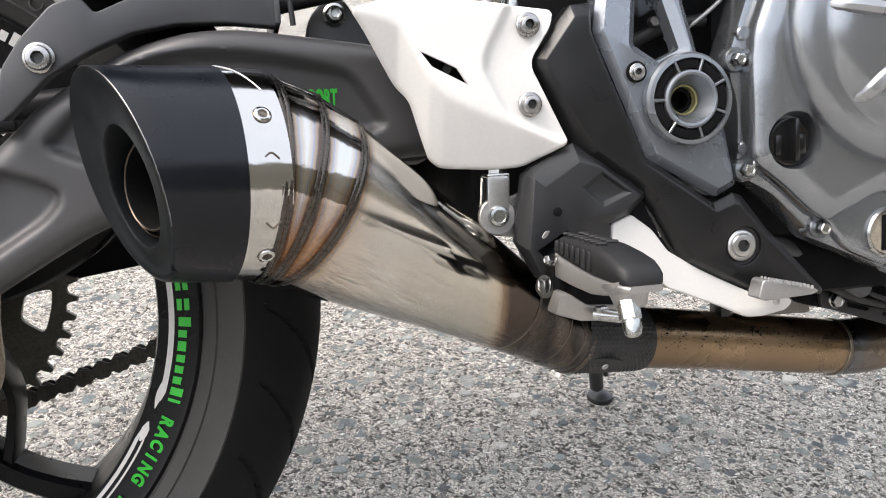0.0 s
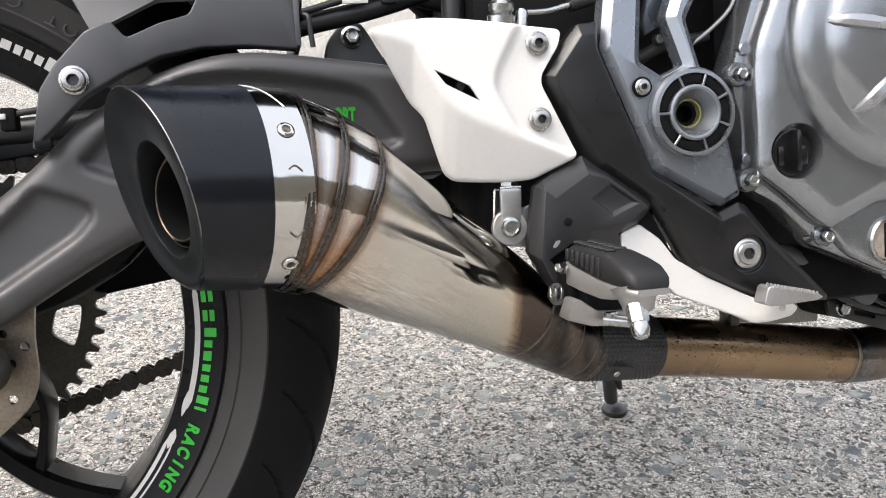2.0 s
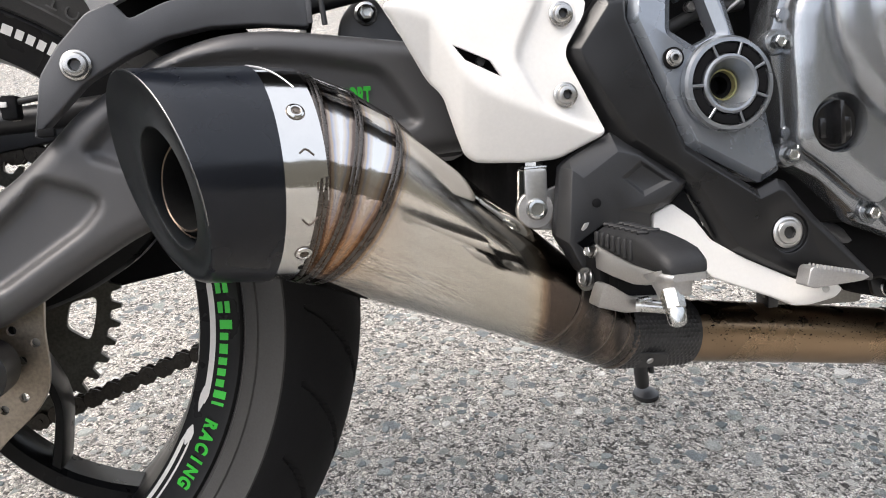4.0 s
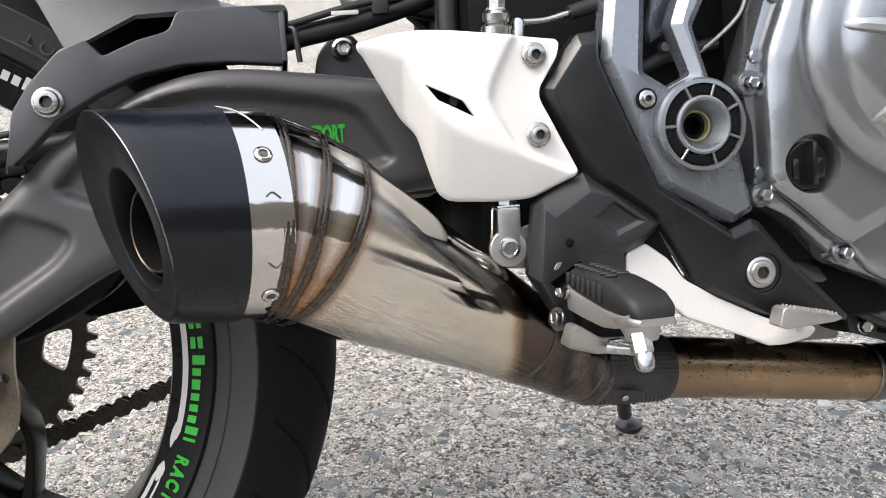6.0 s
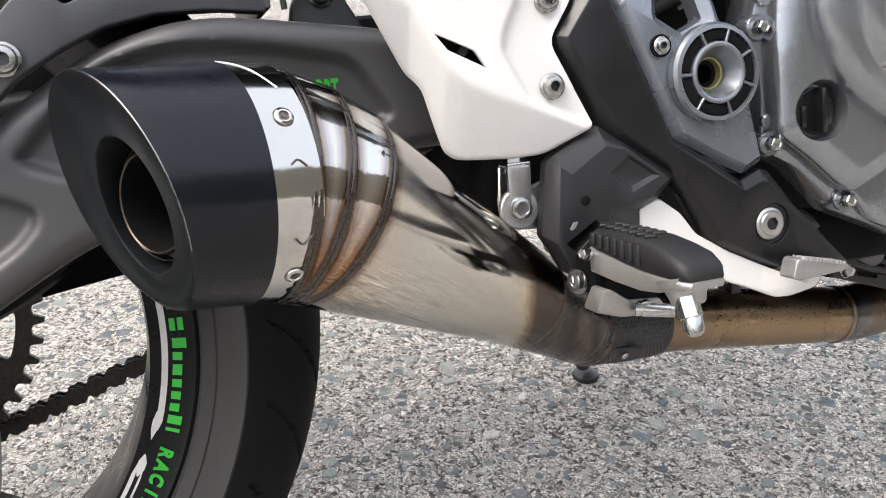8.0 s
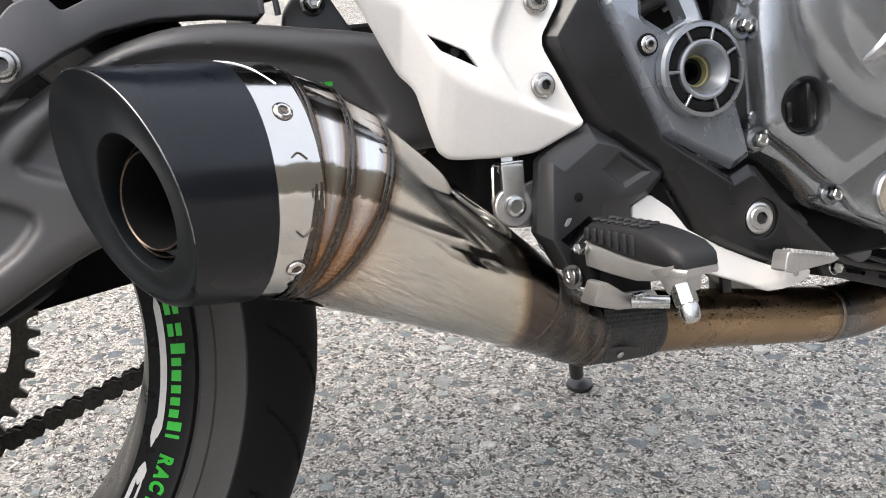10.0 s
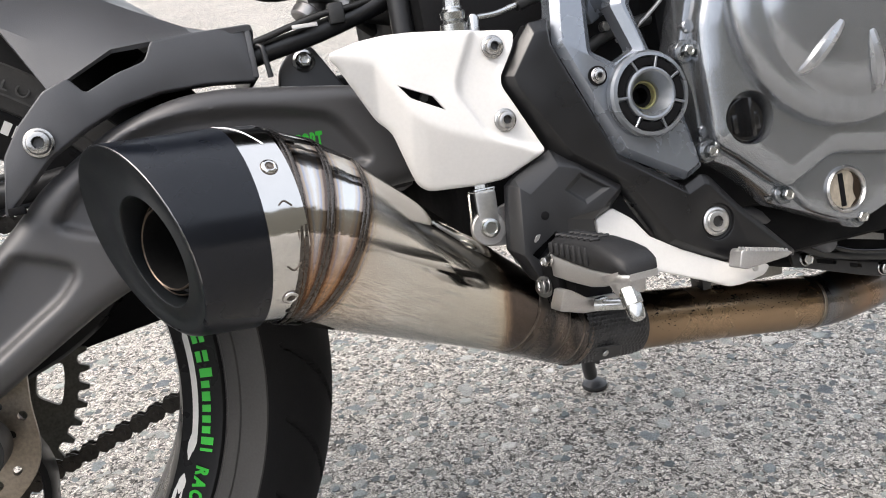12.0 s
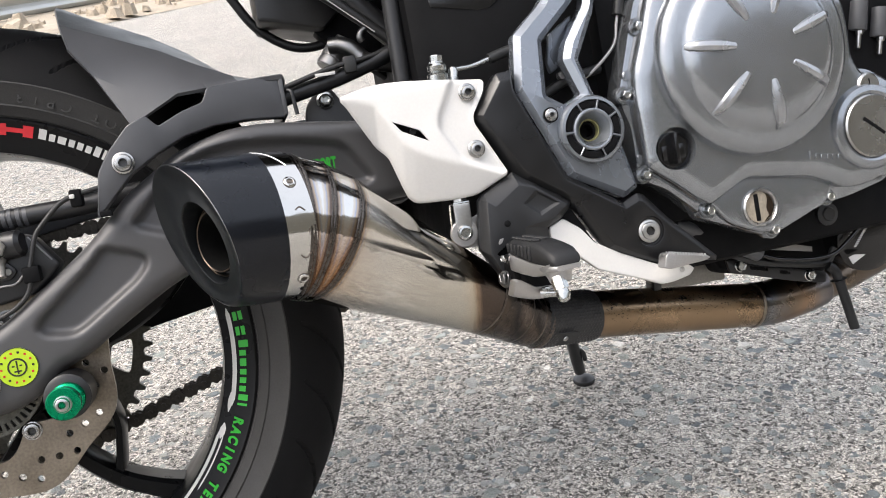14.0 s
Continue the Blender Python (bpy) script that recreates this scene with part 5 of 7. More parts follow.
def axis_line():
    pts = [(0.2672, -0.1888, 0.0876, 0.0598), *(s[0] for s in SEAMS)]
    cone = [(0.3343, -0.1608, 0.0512, 0.0504), (0.3742, -0.1367, 0.0258, 0.0441), (0.4149, -0.1122, 0.0005, 0.0384), (0.4452, -0.0940, -0.0190, 0.0345)]
    neck = [(0.4452, -0.0940, -0.0190, 0.0345), (0.4640, -0.0805, -0.0320, 0.0320), (0.4820, -0.0690, -0.0440, 0.0298), (0.4990, -0.0605, -0.0545, 0.0283), (0.5100, -0.0560, -0.0600, 0.0276)]
    pipe = [(0.512, -0.0555, -0.0610, 0.0255), (0.5582, -0.0435, -0.0665, 0.0255), (0.5986, -0.0338, -0.0735, 0.0255), (0.66, -0.0190, -0.0850, 0.0255), (0.7222, -0.0060, -0.0965, 0.0255), (0.790, 0.0071, -0.1094, 0.0255)]
    collector = [(0.790, 0.0072, -0.1098, 0.0260), (0.82, 0.0105, -0.1120, 0.0262), (0.848, 0.012, -0.1105, 0.0260), (0.872, 0.012, -0.1085, 0.0252), (0.888, 0.012, -0.1060, 0.0232), (0.893, 0.012, -0.1052, 0.0205), (0.915, 0.012, -0.1005, 0.0205), (0.945, 0.0120, -0.0925, 0.0205), (0.986, 0.0120, -0.0790, 0.0205), (1.04, 0.012, -0.045, 0.0205)]
    return pts, cone, neck, pipe, collector


def build_exhaust():
    segs, cone, neck, pipe, collector = axis_line()
    a = Vector((-0.96, -0.25, 0.07)).normalized()
    c0 = Vector((0.2528, -0.1925, 0.0885))
    near = Vector((0, -1, 0)) - a * Vector((0, -1, 0)).dot(a)
    near.normalize()
    up = near.cross(a)
    up = up if up.z > 0 else -up
    R, n = 0.0600, 96
    slant = Vector((-0.955, -0.297, 0.010)).normalized()   # the plane in which the band meets the cap

    def lean(t, r=0.0603):
        o = up * math.cos(t) + near * math.sin(t)
        return -r * o.dot(slant) / a.dot(slant)

    bm = bmesh.new()
    axis = (Vector(cone[-1][:3]) - Vector(cone[0][:3])).normalized()
    start = Vector(SEAMS[2][1]).normalized()
    rows = []
    for q in spline([SEAMS[2][0], *cone], 5):
        f = min(1.0, max(0.0, (q[0] - 0.3025) / 0.03))
        d = start.lerp(axis, f).normalized()
        u = (up - d * up.dot(d)).normalized()
        v = d.cross(u)
        rows.append([bm.verts.new(Vector(q[:3]) + (u * math.cos(2 * math.pi * k / 128) + v * math.sin(2 * math.pi * k / 128)) * q[3]) for k in range(128)])
    for r1, r2 in zip(rows, rows[1:]):
        bridge(bm, r1, r2)
    muffler = part("muffler", bm, M_CONE, bike, "polished steel megaphone muffler with heat tint")
    ends = [(segs[0], -slant)] + [(p, Vector(d).normalized()) for p, d in SEAMS]

    def mitre(bm, p, d, n_=128):
        """A circle in the plane of a seam."""
        u = (up - d * up.dot(d)).normalized()
        v = d.cross(u)
        return [bm.verts.new(Vector(p[:3]) + (u * math.cos(2 * math.pi * k / n_) + v * math.sin(2 * math.pi * k / n_)) * p[3]) for k in range(n_)]

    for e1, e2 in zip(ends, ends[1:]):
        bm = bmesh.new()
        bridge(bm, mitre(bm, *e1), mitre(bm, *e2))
        part("bend_segment", bm, M_SEG, muffler, "polished bend segment with rainbow heat tint at the welds, browner below", angle=60)
    part("neck", tube(neck, 0, 56, 6, caps=False, wobble=0.004), tint_neck, muffler, "dark heat-stained neck")

    def bead(p, d, r, w=0.0019, name="weld_bead", mat=None):
        bm = bmesh.new()
        u, v, w_ = basis(d)
        k, rows = 220, []
        for i in range(k):
            t = 2 * math.pi * i / k
            o = u * math.cos(t) + v * math.sin(t)
            s = w * (0.92 + 0.14 * ((i % 2) == 0) + 0.12 * random.random())
            j = 0.0001 * math.sin(7 * t) + 0.0001 * random.random()
            rows.append([bm.verts.new(Vector(p[:3]) + o * (r + 0.42 * s * math.sin(b)) + w_ * (j + s * 1.35 * math.cos(b))) for b in np.linspace(0, 2 * math.pi, 7)[:-1]])
        for i in range(k):
            for m in range(6):
                bm.faces.new((rows[i - 1][m - 1], rows[i - 1][m], rows[i][m], rows[i][m - 1]))
        part(name, bm, mat or M_BEAD, muffler, "finely rippled grey weld bead", angle=60)

    for p, d in SEAMS:
        for o in (-0.0014, 0.0013):
            bead(Vector(p[:3]) + Vector(d).normalized() * o, Vector(d), p[3] - 0.0002, 0.0010)
    bead(neck[0], Vector((0.73, 0.53, -0.5)), 0.0341, 0.0010, mat=M_WELD)
    bead(neck[3], Vector((0.82, 0.45, -0.45)), 0.0281, 0.0009, mat=M_WELD)
    bead(neck[2], Vector((0.8, 0.5, -0.5)), 0.0295, 0.0009, mat=M_WELD)
    bead(neck[4], Vector((0.85, 0.4, -0.4)), 0.0277, 0.0020, mat=M_WELD)

    def sleeve(s0, s1, r, name, mat, label, lip=0.0):
        bm = bmesh.new()
        prof = [(r - 0.0015, s0), (r, s0 + 0.0007), (r, s1 - 0.0007), (r - 0.0015, s1)]
        rows = [[bm.verts.new(c0 + a * (s + lean(t)) + (up * math.cos(t) + near * math.sin(t)) * rr) for t in np.linspace(0, 2 * math.pi, n + 1)[:-1]] for rr, s in prof]
        for x, y in zip(rows, rows[1:]):
            for k in range(n):
                bm.faces.new((x[k - 1], x[k], y[k], y[k - 1]))
        return part(name, bm, mat, muffler, label)

    band = sleeve(-0.0245, 0.0, R + 0.0003, "end_band", M_STEEL, "mirror-polished riveted steel band")

    def on_band(t, s, lift=0.0):
        o = up * math.cos(t) + near * math.sin(t)
        return c0 + a * (s + lean(t)) + o * (R + 0.0003 + lift), o

    for deg in (57, 133, 200, 270, 340):
        p, o = on_band(radians(deg), -0.0125)
        part("rivet", lathe([(0.0047, 0), (0.0044, 0.0009), (0.0034, 0.0015), (0.0026, 0.0013), (0.0022, 0.0003), (0, 0.0001)], p, o, 24), M_STEEL, band)
        part("rivet_core", lathe([(0.0024, 0.0001), (0.0023, 0.0006), (0.0013, 0.0007), (0.0011, 0.0012), (0, 0.0013)], p, o, 20), M_WELD, band)
        part("rivet_shade", lathe([(0.0052, -0.0002), (0.0050, 0.0003), (0.0045, 0.0003)], p, o, 24), M_WELD, band)
    for deg in (146,):
        p, o = on_band(radians(deg), -0.014)
        # raised black dot, the hole's inner shade given as colour
        part("rivet_hole_shade", lathe([(0.0022, 0.0002), (0.0012, 0.0004), (0, 0.0004)], p, o, 14), M_DARK, band)
    # embossed outline of an arrow-ended field and the strap edge at the top
    for seq in ([(79, -0.010), (77, -0.0135), (80, -0.0175)], [(112, -0.0095), (115, -0.0135), (111, -0.0175)], [(93, -0.0180), (111, -0.0175)], [(6, -0.001), (15, -0.006), (26, -0.011), (40, -0.0165)]):
        part("embossed_line", tube([on_band(radians(t), s, 0.0001)[0] for t, s in seq], 0.00055, 6, 4), M_WELD if seq[0][0] > 30 else M_FINS, band)

    # slash-cut black end cap with a dished face
    def cut(t):
        return 0.0515 + 0.0175 * math.cos(t) - 0.0115 * math.sin(t)

    bm = bmesh.new()
    th = np.linspace(0, 2 * math.pi, n + 1)[:-1]
    rc = R + 0.0006

    def wall(t, s, inner=0.0):
        """A point of the cap's slightly tapering side."""
        return c0 + a * s + (up * math.cos(t) + near * math.sin(t)) * (rc * (1 - 0.9 * max(0.0, s)) - inner)

    def tilted(c, axis, t, r):
        """A point of a circle about c whose plane faces along axis."""
        w = Vector(axis).normalized()
        u = (up - w * up.dot(w)).normalized()
        v = (near - w * near.dot(w) - u * near.dot(u)).normalized()
        return Vector(c) + (u * math.cos(t) + v * math.sin(t)) * r

    core, core_axis = Vector((0.2180, -0.2055, 0.0853)), Vector((-0.80, -0.60, 0.0)).normalized()
    face_at, face_axis = c0 + a * 0.0515, a - up * (0.0175 / rc) + near * (0.0115 / rc)

    def mouth_at(t, r, back=0.0):
        """Where the round opening cuts the slanted face."""
        p = tilted(core + near * 0.0030, core_axis, t, r)
        return p + core_axis * ((face_at - p).dot(face_axis) / core_axis.dot(face_axis) - back)

    rows = [[bm.verts.new(wall(t, lean(t) - 0.001, 0.002)) for t in th], [bm.verts.new(wall(t, lean(t) - 0.001)) for t in th]]
    for f in (0.25, 0.5, 0.75):
        rows.append([bm.verts.new(wall(t, lean(t) * (1 - f) + cut(t) * f)) for t in th])
    soft = [0.0009 + 0.0045 * max(0.0, -math.cos(t - 0.25)) ** 2 for t in th]   # the lower part of the edge is rolled over
    for f in (0.0, 0.3, 0.6, 0.85, 1.0):
        rows.append([bm.verts.new(wall(t, cut(t) - e * (1 - math.sin(f * math.pi / 2)), e * (1 - math.cos(f * math.pi / 2)))) for t, e in zip(th, soft)])
    outer = [wall(t, cut(t), e) for t, e in zip(th, soft)]
    lips = [mouth_at(t, 0.0338, 0.0006) for t in th]
    for f in (0.2, 0.4, 0.6, 0.8, 0.93):   # the face is dished
        rows.append([bm.verts.new(p.lerp(q, f) - a * 0.0032 * math.sin(math.pi * f) * min(1.0, (q - p).length / 0.025)) for p, q in zip(outer, lips)])
    rows.append([bm.verts.new(p) for p in lips])
    rows.append([bm.verts.new(mouth_at(t, 0.0333, 0.0009)) for t in th])
    rows.append([bm.verts.new(mouth_at(t, 0.0328, 0.0022)) for t in th])
    rows.append([bm.verts.new(tilted(core + near * 0.0025 - core_axis * 0.010, core_axis, t, 0.0322)) for t in th])
    rows.append([bm.verts.new(tilted(core - core_axis * 0.014, core_axis, t, 0.0310)) for t in th])
    rows.append([bm.verts.new(tilted(core - core_axis * 0.016, core_axis, t, 0.0230)) for t in th])
    for x, y in zip(rows, rows[1:]):
        for k in range(n):
            bm.faces.new((x[k - 1], x[k], y[k], y[k - 1]))
    cap = part("end_cap", bm, M_CAP, muffler, "satin black slash-cut end cap with a matt face and worn edge", angle=32)
    cap.data.materials.append(M_CAPFACE)
    for f in cap.data.polygons:   # the dished face and the opening are matt
        f.material_index = 1 if f.index >= 8 * n else 0
    bm = bmesh.new()
    prof = [(0.0252, -0.014), (0.0252, -0.0012), (0.0249, 0.0), (0.0236, 0.0), (0.0230, -0.0012), (0.0228, -0.05), (0.0, -0.05)]
    rows = []
    for r, s in prof:
        q = core + core_axis * s
        rows.append([bm.verts.new(tilted(q, core_axis, t, r)) for t in th] if r else [bm.verts.new(q)])
    for x, y in zip(rows, rows[1:]):
        for k in range(n):
            bm.faces.new((x[k - 1], x[k], y[k], y[k - 1]) if len(y) > 1 else (x[k - 1], x[k], y[0]))
    part("outlet_pipe", bm, M_SOOT, cap, "sooty inner outlet pipe")
    bm = bmesh.new()
    lathe([(0.0243, 0.0007), (0.0249, 0.0001), (0.0243, -0.0005), (0.0237, 0.0001)], core, core_axis, 64, bm, closed=True)
    lathe([(0.0285, -0.0030), (0.0290, -0.0036), (0.0285, -0.0042), (0.0280, -0.0036)], core, core_axis, 64, bm, closed=True)
    part("outlet_lip", bm, M_TIPLIP, cap, "heat-browned thin lip of the outlet")
    # bare worn metal along the outer edge of the cut
    bm = bmesh.new()
    rows = []
    for t in np.radians(np.linspace(-8, 114, 150)):
        w = 0.00012 + 0.0006 * max(0.0, 1 - abs(t - radians(88)) / radians(24)) * random.random() * (1 + math.sin(t * 41))
        o = up * math.cos(t) + near * math.sin(t)
        p = wall(t, cut(t) - 0.0005, 0.0003)
        rows.append([bm.verts.new(p + o * 0.0003 - a * w), bm.verts.new(p + o * 0.0002 + a * 0.0002), bm.verts.new(p - o * w * 0.6 + a * 0.0004)])
    for x, y in zip(rows, rows[1:]):
        for k in (1, 2):
            bm.faces.new((x[k - 1], x[k], y[k], y[k - 1]))
    part("worn_edge", bm, M_DKBOLT, cap, "bare metal where paint wore off", angle=60)

    # link pipe, woven sleeve, weld and collector
    link_pipe = part("link_pipe", tube(pipe, 0, 48, 6, caps=False), M_PIPE, bike, "bronze-tinted exhaust link pipe with dark specks")
    rng = np.random.default_rng(5)
    bm = bmesh.new()
    path = spline(pipe, 6)
    for _ in range(620):
        i = int(rng.integers(9, len(path) - 2))
        p, q = Vector(path[i][:3]), Vector(path[i + 1][:3])
        d = (q - p).normalized()
        o1 = (Vector((0, -1, 0)) - d * Vector((0, -1, 0)).dot(d)).normalized()
        o2 = d.cross(o1)
        o2 = o2 if o2.z > 0 else -o2
        t = rng.normal(0.45, 0.28)
        o = o1 * math.cos(t) + o2 * math.sin(t)
        e = d.cross(o)
        c, s = p.lerp(q, rng.random()) + o * 0.02556, rng.gamma(2, 0.00015) + 0.00014
        vs = [bm.verts.new(c + d * s * x + e * s * y * 0.7) for x, y in ((-1.6, 0), (-0.5, 0.8), (1.3, 0.4), (0.7, -0.9))]
        bm.faces.new(vs)
    tagged(part("burnt_specks", bm, M_SOOT, link_pipe, "dark burnt-on specks", angle=0, recalc=False), kind="stuff")
    part("collector", tube(collector, 0, 48, 6, caps=False), M_PIPE, link_pipe, "heat-stained collector and header pipe")
    d = Vector((0.97, 0.16, -0.17))
    bm = lathe([(0.0252, -0.0022), (0.0263, -0.0015), (0.0268, 0), (0.0264, 0.0012), (0.0252, 0.0022)], (0.7908, 0.0073, -0.1096), d, 56)
    part("joint_bead", bm, M_DISC, link_pipe, "pale weld bead round the pipe")
    p0, p1 = Vector((0.510, -0.0563, -0.0603)), Vector((0.5735, -0.0399, -0.0692))
    sl = part("woven_sleeve", tube([(*p0, 0.0277), (*p0.lerp(p1, 0.5), 0.0277), (*p1, 0.0272)], 0, 56, 4, caps=True), M_SLEEVE, link_pipe, "black woven heat sleeve on the pipe joint")
    d = (p1 - p0).normalized()
    o1 = (Vector((0, -1, 0)) - d * Vector((0, -1, 0)).dot(d)).normalized()
    o2 = d.cross(o1)
    o2 = o2 if o2.z > 0 else -o2
    L = (p1 - p0).length
    bm = bmesh.new()
    for i in range(17):
        for j in range(26):
            f = (i + 0.5 * (j % 2)) / 17
            if f > 0.97:
                continue
            t = radians(-75 + 175 * j / 25)
            o = o1 * math.cos(t) + o2 * math.sin(t)
            e = d.cross(o)
            c = p0 + d * L * f + o * (0.0278 - 0.0004 * f)
            s = 0.0017
            tip = bm.verts.new(c + o * 0.0006)
            vs = [bm.verts.new(c + d * x * s + e * y * s) for x, y in ((-1.0, -0.25), (0.25, -1.0), (1.0, 0.25), (-0.25, 1.0))]
            for k in range(4):
                bm.faces.new((vs[k - 1], vs[k], tip))
    tagged(part("weave", bm, M_SLEEVE, sl, "raised diamond weave", angle=0), kind="stuff")
    tag = part("clamp_tab", panel(fillet([(-0.011, -0.012), (0.013, -0.009), (0.016, 0.006), (-0.012, 0.010)], 0.006, 4), 0, 0.0015, 0.0005, 1), M_SLEEVE, sl, "black clamp tab with a rivet", angle=30)
    tag.matrix_local = Matrix.Translation((0.5305, -0.0755, -0.0800 + UP)) @ Matrix.Rotation(radians(-14), 4, "Z") @ Matrix.Rotation(radians(42), 4, "X") @ Matrix.Translation((0, 0, -UP))
    part("clamp_rivet", lathe([(0.0030, 0), (0.0026, 0.0010), (0, 0.0012)], (0.531, -0.0765, -0.0805), (0.2, -0.75, -0.62), 16), M_CAST, sl)


tint_neck = tint_by(material("neck_steel", (0.2, 0.16, 0.13), 0.22, metal=1.0, scale=40, bump=0.08, rough_vary=0.5),
                    [(0.0, (0.17, 0.115, 0.06)), (0.12, (0.06, 0.047, 0.038)), (0.3, (0.10, 0.078, 0.062)), (0.5, (0.032, 0.029, 0.028)), (0.7, (0.13, 0.105, 0.088)), (0.85, (0.042, 0.038, 0.036)), (1.0, (0.09, 0.08, 0.075))], "X", 0.44, 0.512, noise_amount=0.5, noise_scale=45)


def build_plates():
    # white heel plate
    loop = [(0.3411, 0.1852), (0.3608, 0.1899), (0.3801, 0.1915), (0.3992, 0.1905), (0.4224, 0.1877), (0.469, 0.1818), (0.4707, 0.1791), (0.4681, 0.1702), (0.4557, 0.1518), (0.4552, 0.1449), (0.4776, 0.0983), (0.4767, 0.0938), (0.4491, 0.0808),
            (0.4297, 0.0801), (0.4012, 0.0821), (0.3946, 0.0834), (0.3885, 0.0887), (0.384, 0.1018), (0.376, 0.1278), (0.3664, 0.1387), (0.3445, 0.1769), (0.3407, 0.1814)]
    slot = fillet([(0.3812, 0.1574), (0.4045, 0.1462), (0.4113, 0.1355), (0.3885, 0.1475)], 0.0008, 2)

    crease = [(0.3318, 0.1896), (0.3423, 0.1838), (0.3688, 0.1736), (0.3779, 0.1566), (0.3869, 0.1390), (0.3960, 0.1300), (0.4108, 0.1215), (0.434, 0.1115), (0.4816, 0.0945)]
    cx_, cz_ = zip(*crease)

    base = fillet([(0.4402, 0.1900), (0.4730, 0.1870), (0.4750, 0.1796), (0.4700, 0.1706), (0.4580, 0.1523), (0.4580, 0.1454), (0.4810, 0.0978), (0.4725, 0.0940), (0.4359, 0.1123), (0.4197, 0.1440), (0.4216, 0.1560)], 0.008, 4)

    def relief(x, z):
        """Below the crease the plate turns in; the field round the bolts is sunk."""
        return 0.52 * softly(np.interp(x, cx_, cz_) - z, 0.0028) + 0.3 * softly(z - 0.183, 0.003) + 0.0042 * ease(depth_in(x, z, base) / 0.0060)

    plate = part("heel_plate", sculpt(fillet(loop, 0.005, 4), -0.1572, 0.0028, relief, 0.0026, 0.002, [slot]), M_WHITE, bike, "white painted heel plate with a slot and a sunk field", angle=50)
    part("slot_back", panel(inset(slot, -0.004), -0.1420, 0.001, 0.0002, 1), M_DARK, plate)
    part("slot_peg", lathe([(0.003, 0), (0.003, 0.004), (0, 0.004)], (0.400, -0.1465, 0.1465), (0, -1, 0), 6), M_HOSE, plate)
    for x, z in ((0.4530, 0.1720), (0.4525, 0.1215)):
        socket_bolt("plate_bolt", (x, -0.1545, z), 0.0072, plate, h=0.0055, washer=0.0008)
    # charcoal side cover, folded round its edges
    outer = [(0.4823, 0.1842), (0.4550, 0.1522), (0.4558, 0.1470), (0.4818, 0.0946), (0.4895, 0.0836), (0.5205, 0.0642), (0.5325, 0.0552), (0.5400, 0.0440), (0.5505, 0.0250), (0.5620, 0.0075), (0.6100, -0.0165), (0.6298, -0.0152), (0.6690, -0.0232), (0.6700, -0.0190),
             (0.6244, 0.0278), (0.6039, 0.0527), (0.5975, 0.0552), (0.5825, 0.0490), (0.5330, 0.0830), (0.5120, 0.1300), (0.4965, 0.1680), (0.4965, 0.1855)]
    inner = [(0.4838, 0.1758), (0.4632, 0.1492), (0.4655, 0.1402), (0.4910, 0.0975), (0.4970, 0.0892), (0.5240, 0.0705), (0.5375, 0.0590), (0.5460, 0.0455), (0.5565, 0.0275), (0.5665, 0.0125), (0.6100, -0.0125), (0.6298, -0.0115), (0.6610, -0.0186), (0.6605, -0.0162),
             (0.6195, 0.0240), (0.6008, 0.0462), (0.5968, 0.0478), (0.5830, 0.0428), (0.5295, 0.0795), (0.5088, 0.1283), (0.4933, 0.1660), (0.4926, 0.1768)]

    def fall(x, z):
        """The front half leans in towards the tip."""
        return 0.11 * max(0.0, (x - 0.5365) * 0.255 - (z - 0.0590) * 0.967 + 0.0275 * (x - 0.5365)) * 0.5

    side = [(x, (-0.1478 if 0 < k < 12 else -0.1535) + fall(x, z) * 0.5, z) for k, (x, z) in enumerate(outer)]
    side += [(x, -0.1592 + fall(x, z), z) for x, z in inner]
    k = len(outer)
    folds = [(i, (i + 1) % k, k + (i + 1) % k, k + i) for i in range(k)]
    folds += [[k + i for i in (0, 1, 2, 3, 4, 5, 6, 17, 18, 19, 20, 21)], [k + i for i in range(6, 18)]]
    cover = part("side_cover", folded(side, folds, -0.140, 0.0014, [(k + 1, circle(0.6040, 0.0175, 0.0138, 28), 0.0030)]), M_CHARCOAL, bike, "charcoal plastic frame cover with folded faces", angle=40)
    socket_bolt("cover_bolt", (0.6038, -0.1530, 0.0178), 0.0104, cover, mat=M_BRIGHT, h=0.0034, washer=0.0006, label="bright countersunk bolt in a recess")
    # blue-grey pivot bracket with two arms
    br = [(0.5357, 0.2409), (0.5054, 0.2164), (0.4956, 0.167), (0.5314, 0.0816), (0.5828, 0.0528), (0.5979, 0.0606), (0.5840, 0.1200), (0.5816, 0.1306), (0.5687, 0.1519), (0.5616, 0.1859), (0.5865, 0.2274), (0.6130, 0.3000), (0.6010, 0.3020), (0.5780, 0.2349), (0.5540, 0.2041),
          (0.5470, 0.1877), (0.5565, 0.1536), (0.54, 0.1462), (0.5235, 0.1575), (0.5307, 0.2077), (0.5617, 0.2338), (0.6000, 0.2700), (0.5800, 0.2900)]
    bracket = part("pivot_bracket", panel(fillet([(x + 0.003, z) for x, z in br], 0.002, 2), -0.1585, 0.020, 0.0055, 1, through=[circle(0.5602, 0.1200, 0.0125, 32)], shape=lambda x, z: 0.16 * max(0.0, z - 0.150) + 0.05 * max(0.0, 0.112 - z)), M_BRACKET, bike, "blue-grey painted forked pivot bracket", angle=15)
    part("upper_stay", panel(fillet([(0.5512, 0.2164), (0.577, 0.2315), (0.5772, 0.2074), (0.5632, 0.1879), (0.5472, 0.1796), (0.545, 0.19)], 0.002, 2), -0.12, 0.006, 0.001, 1), M_BRACKET, bracket)
    hex_bolt("stay_bolt", (0.5551, -0.122, 0.1757), 0.0036, bracket, mat=M_CAST, flange=1.15)
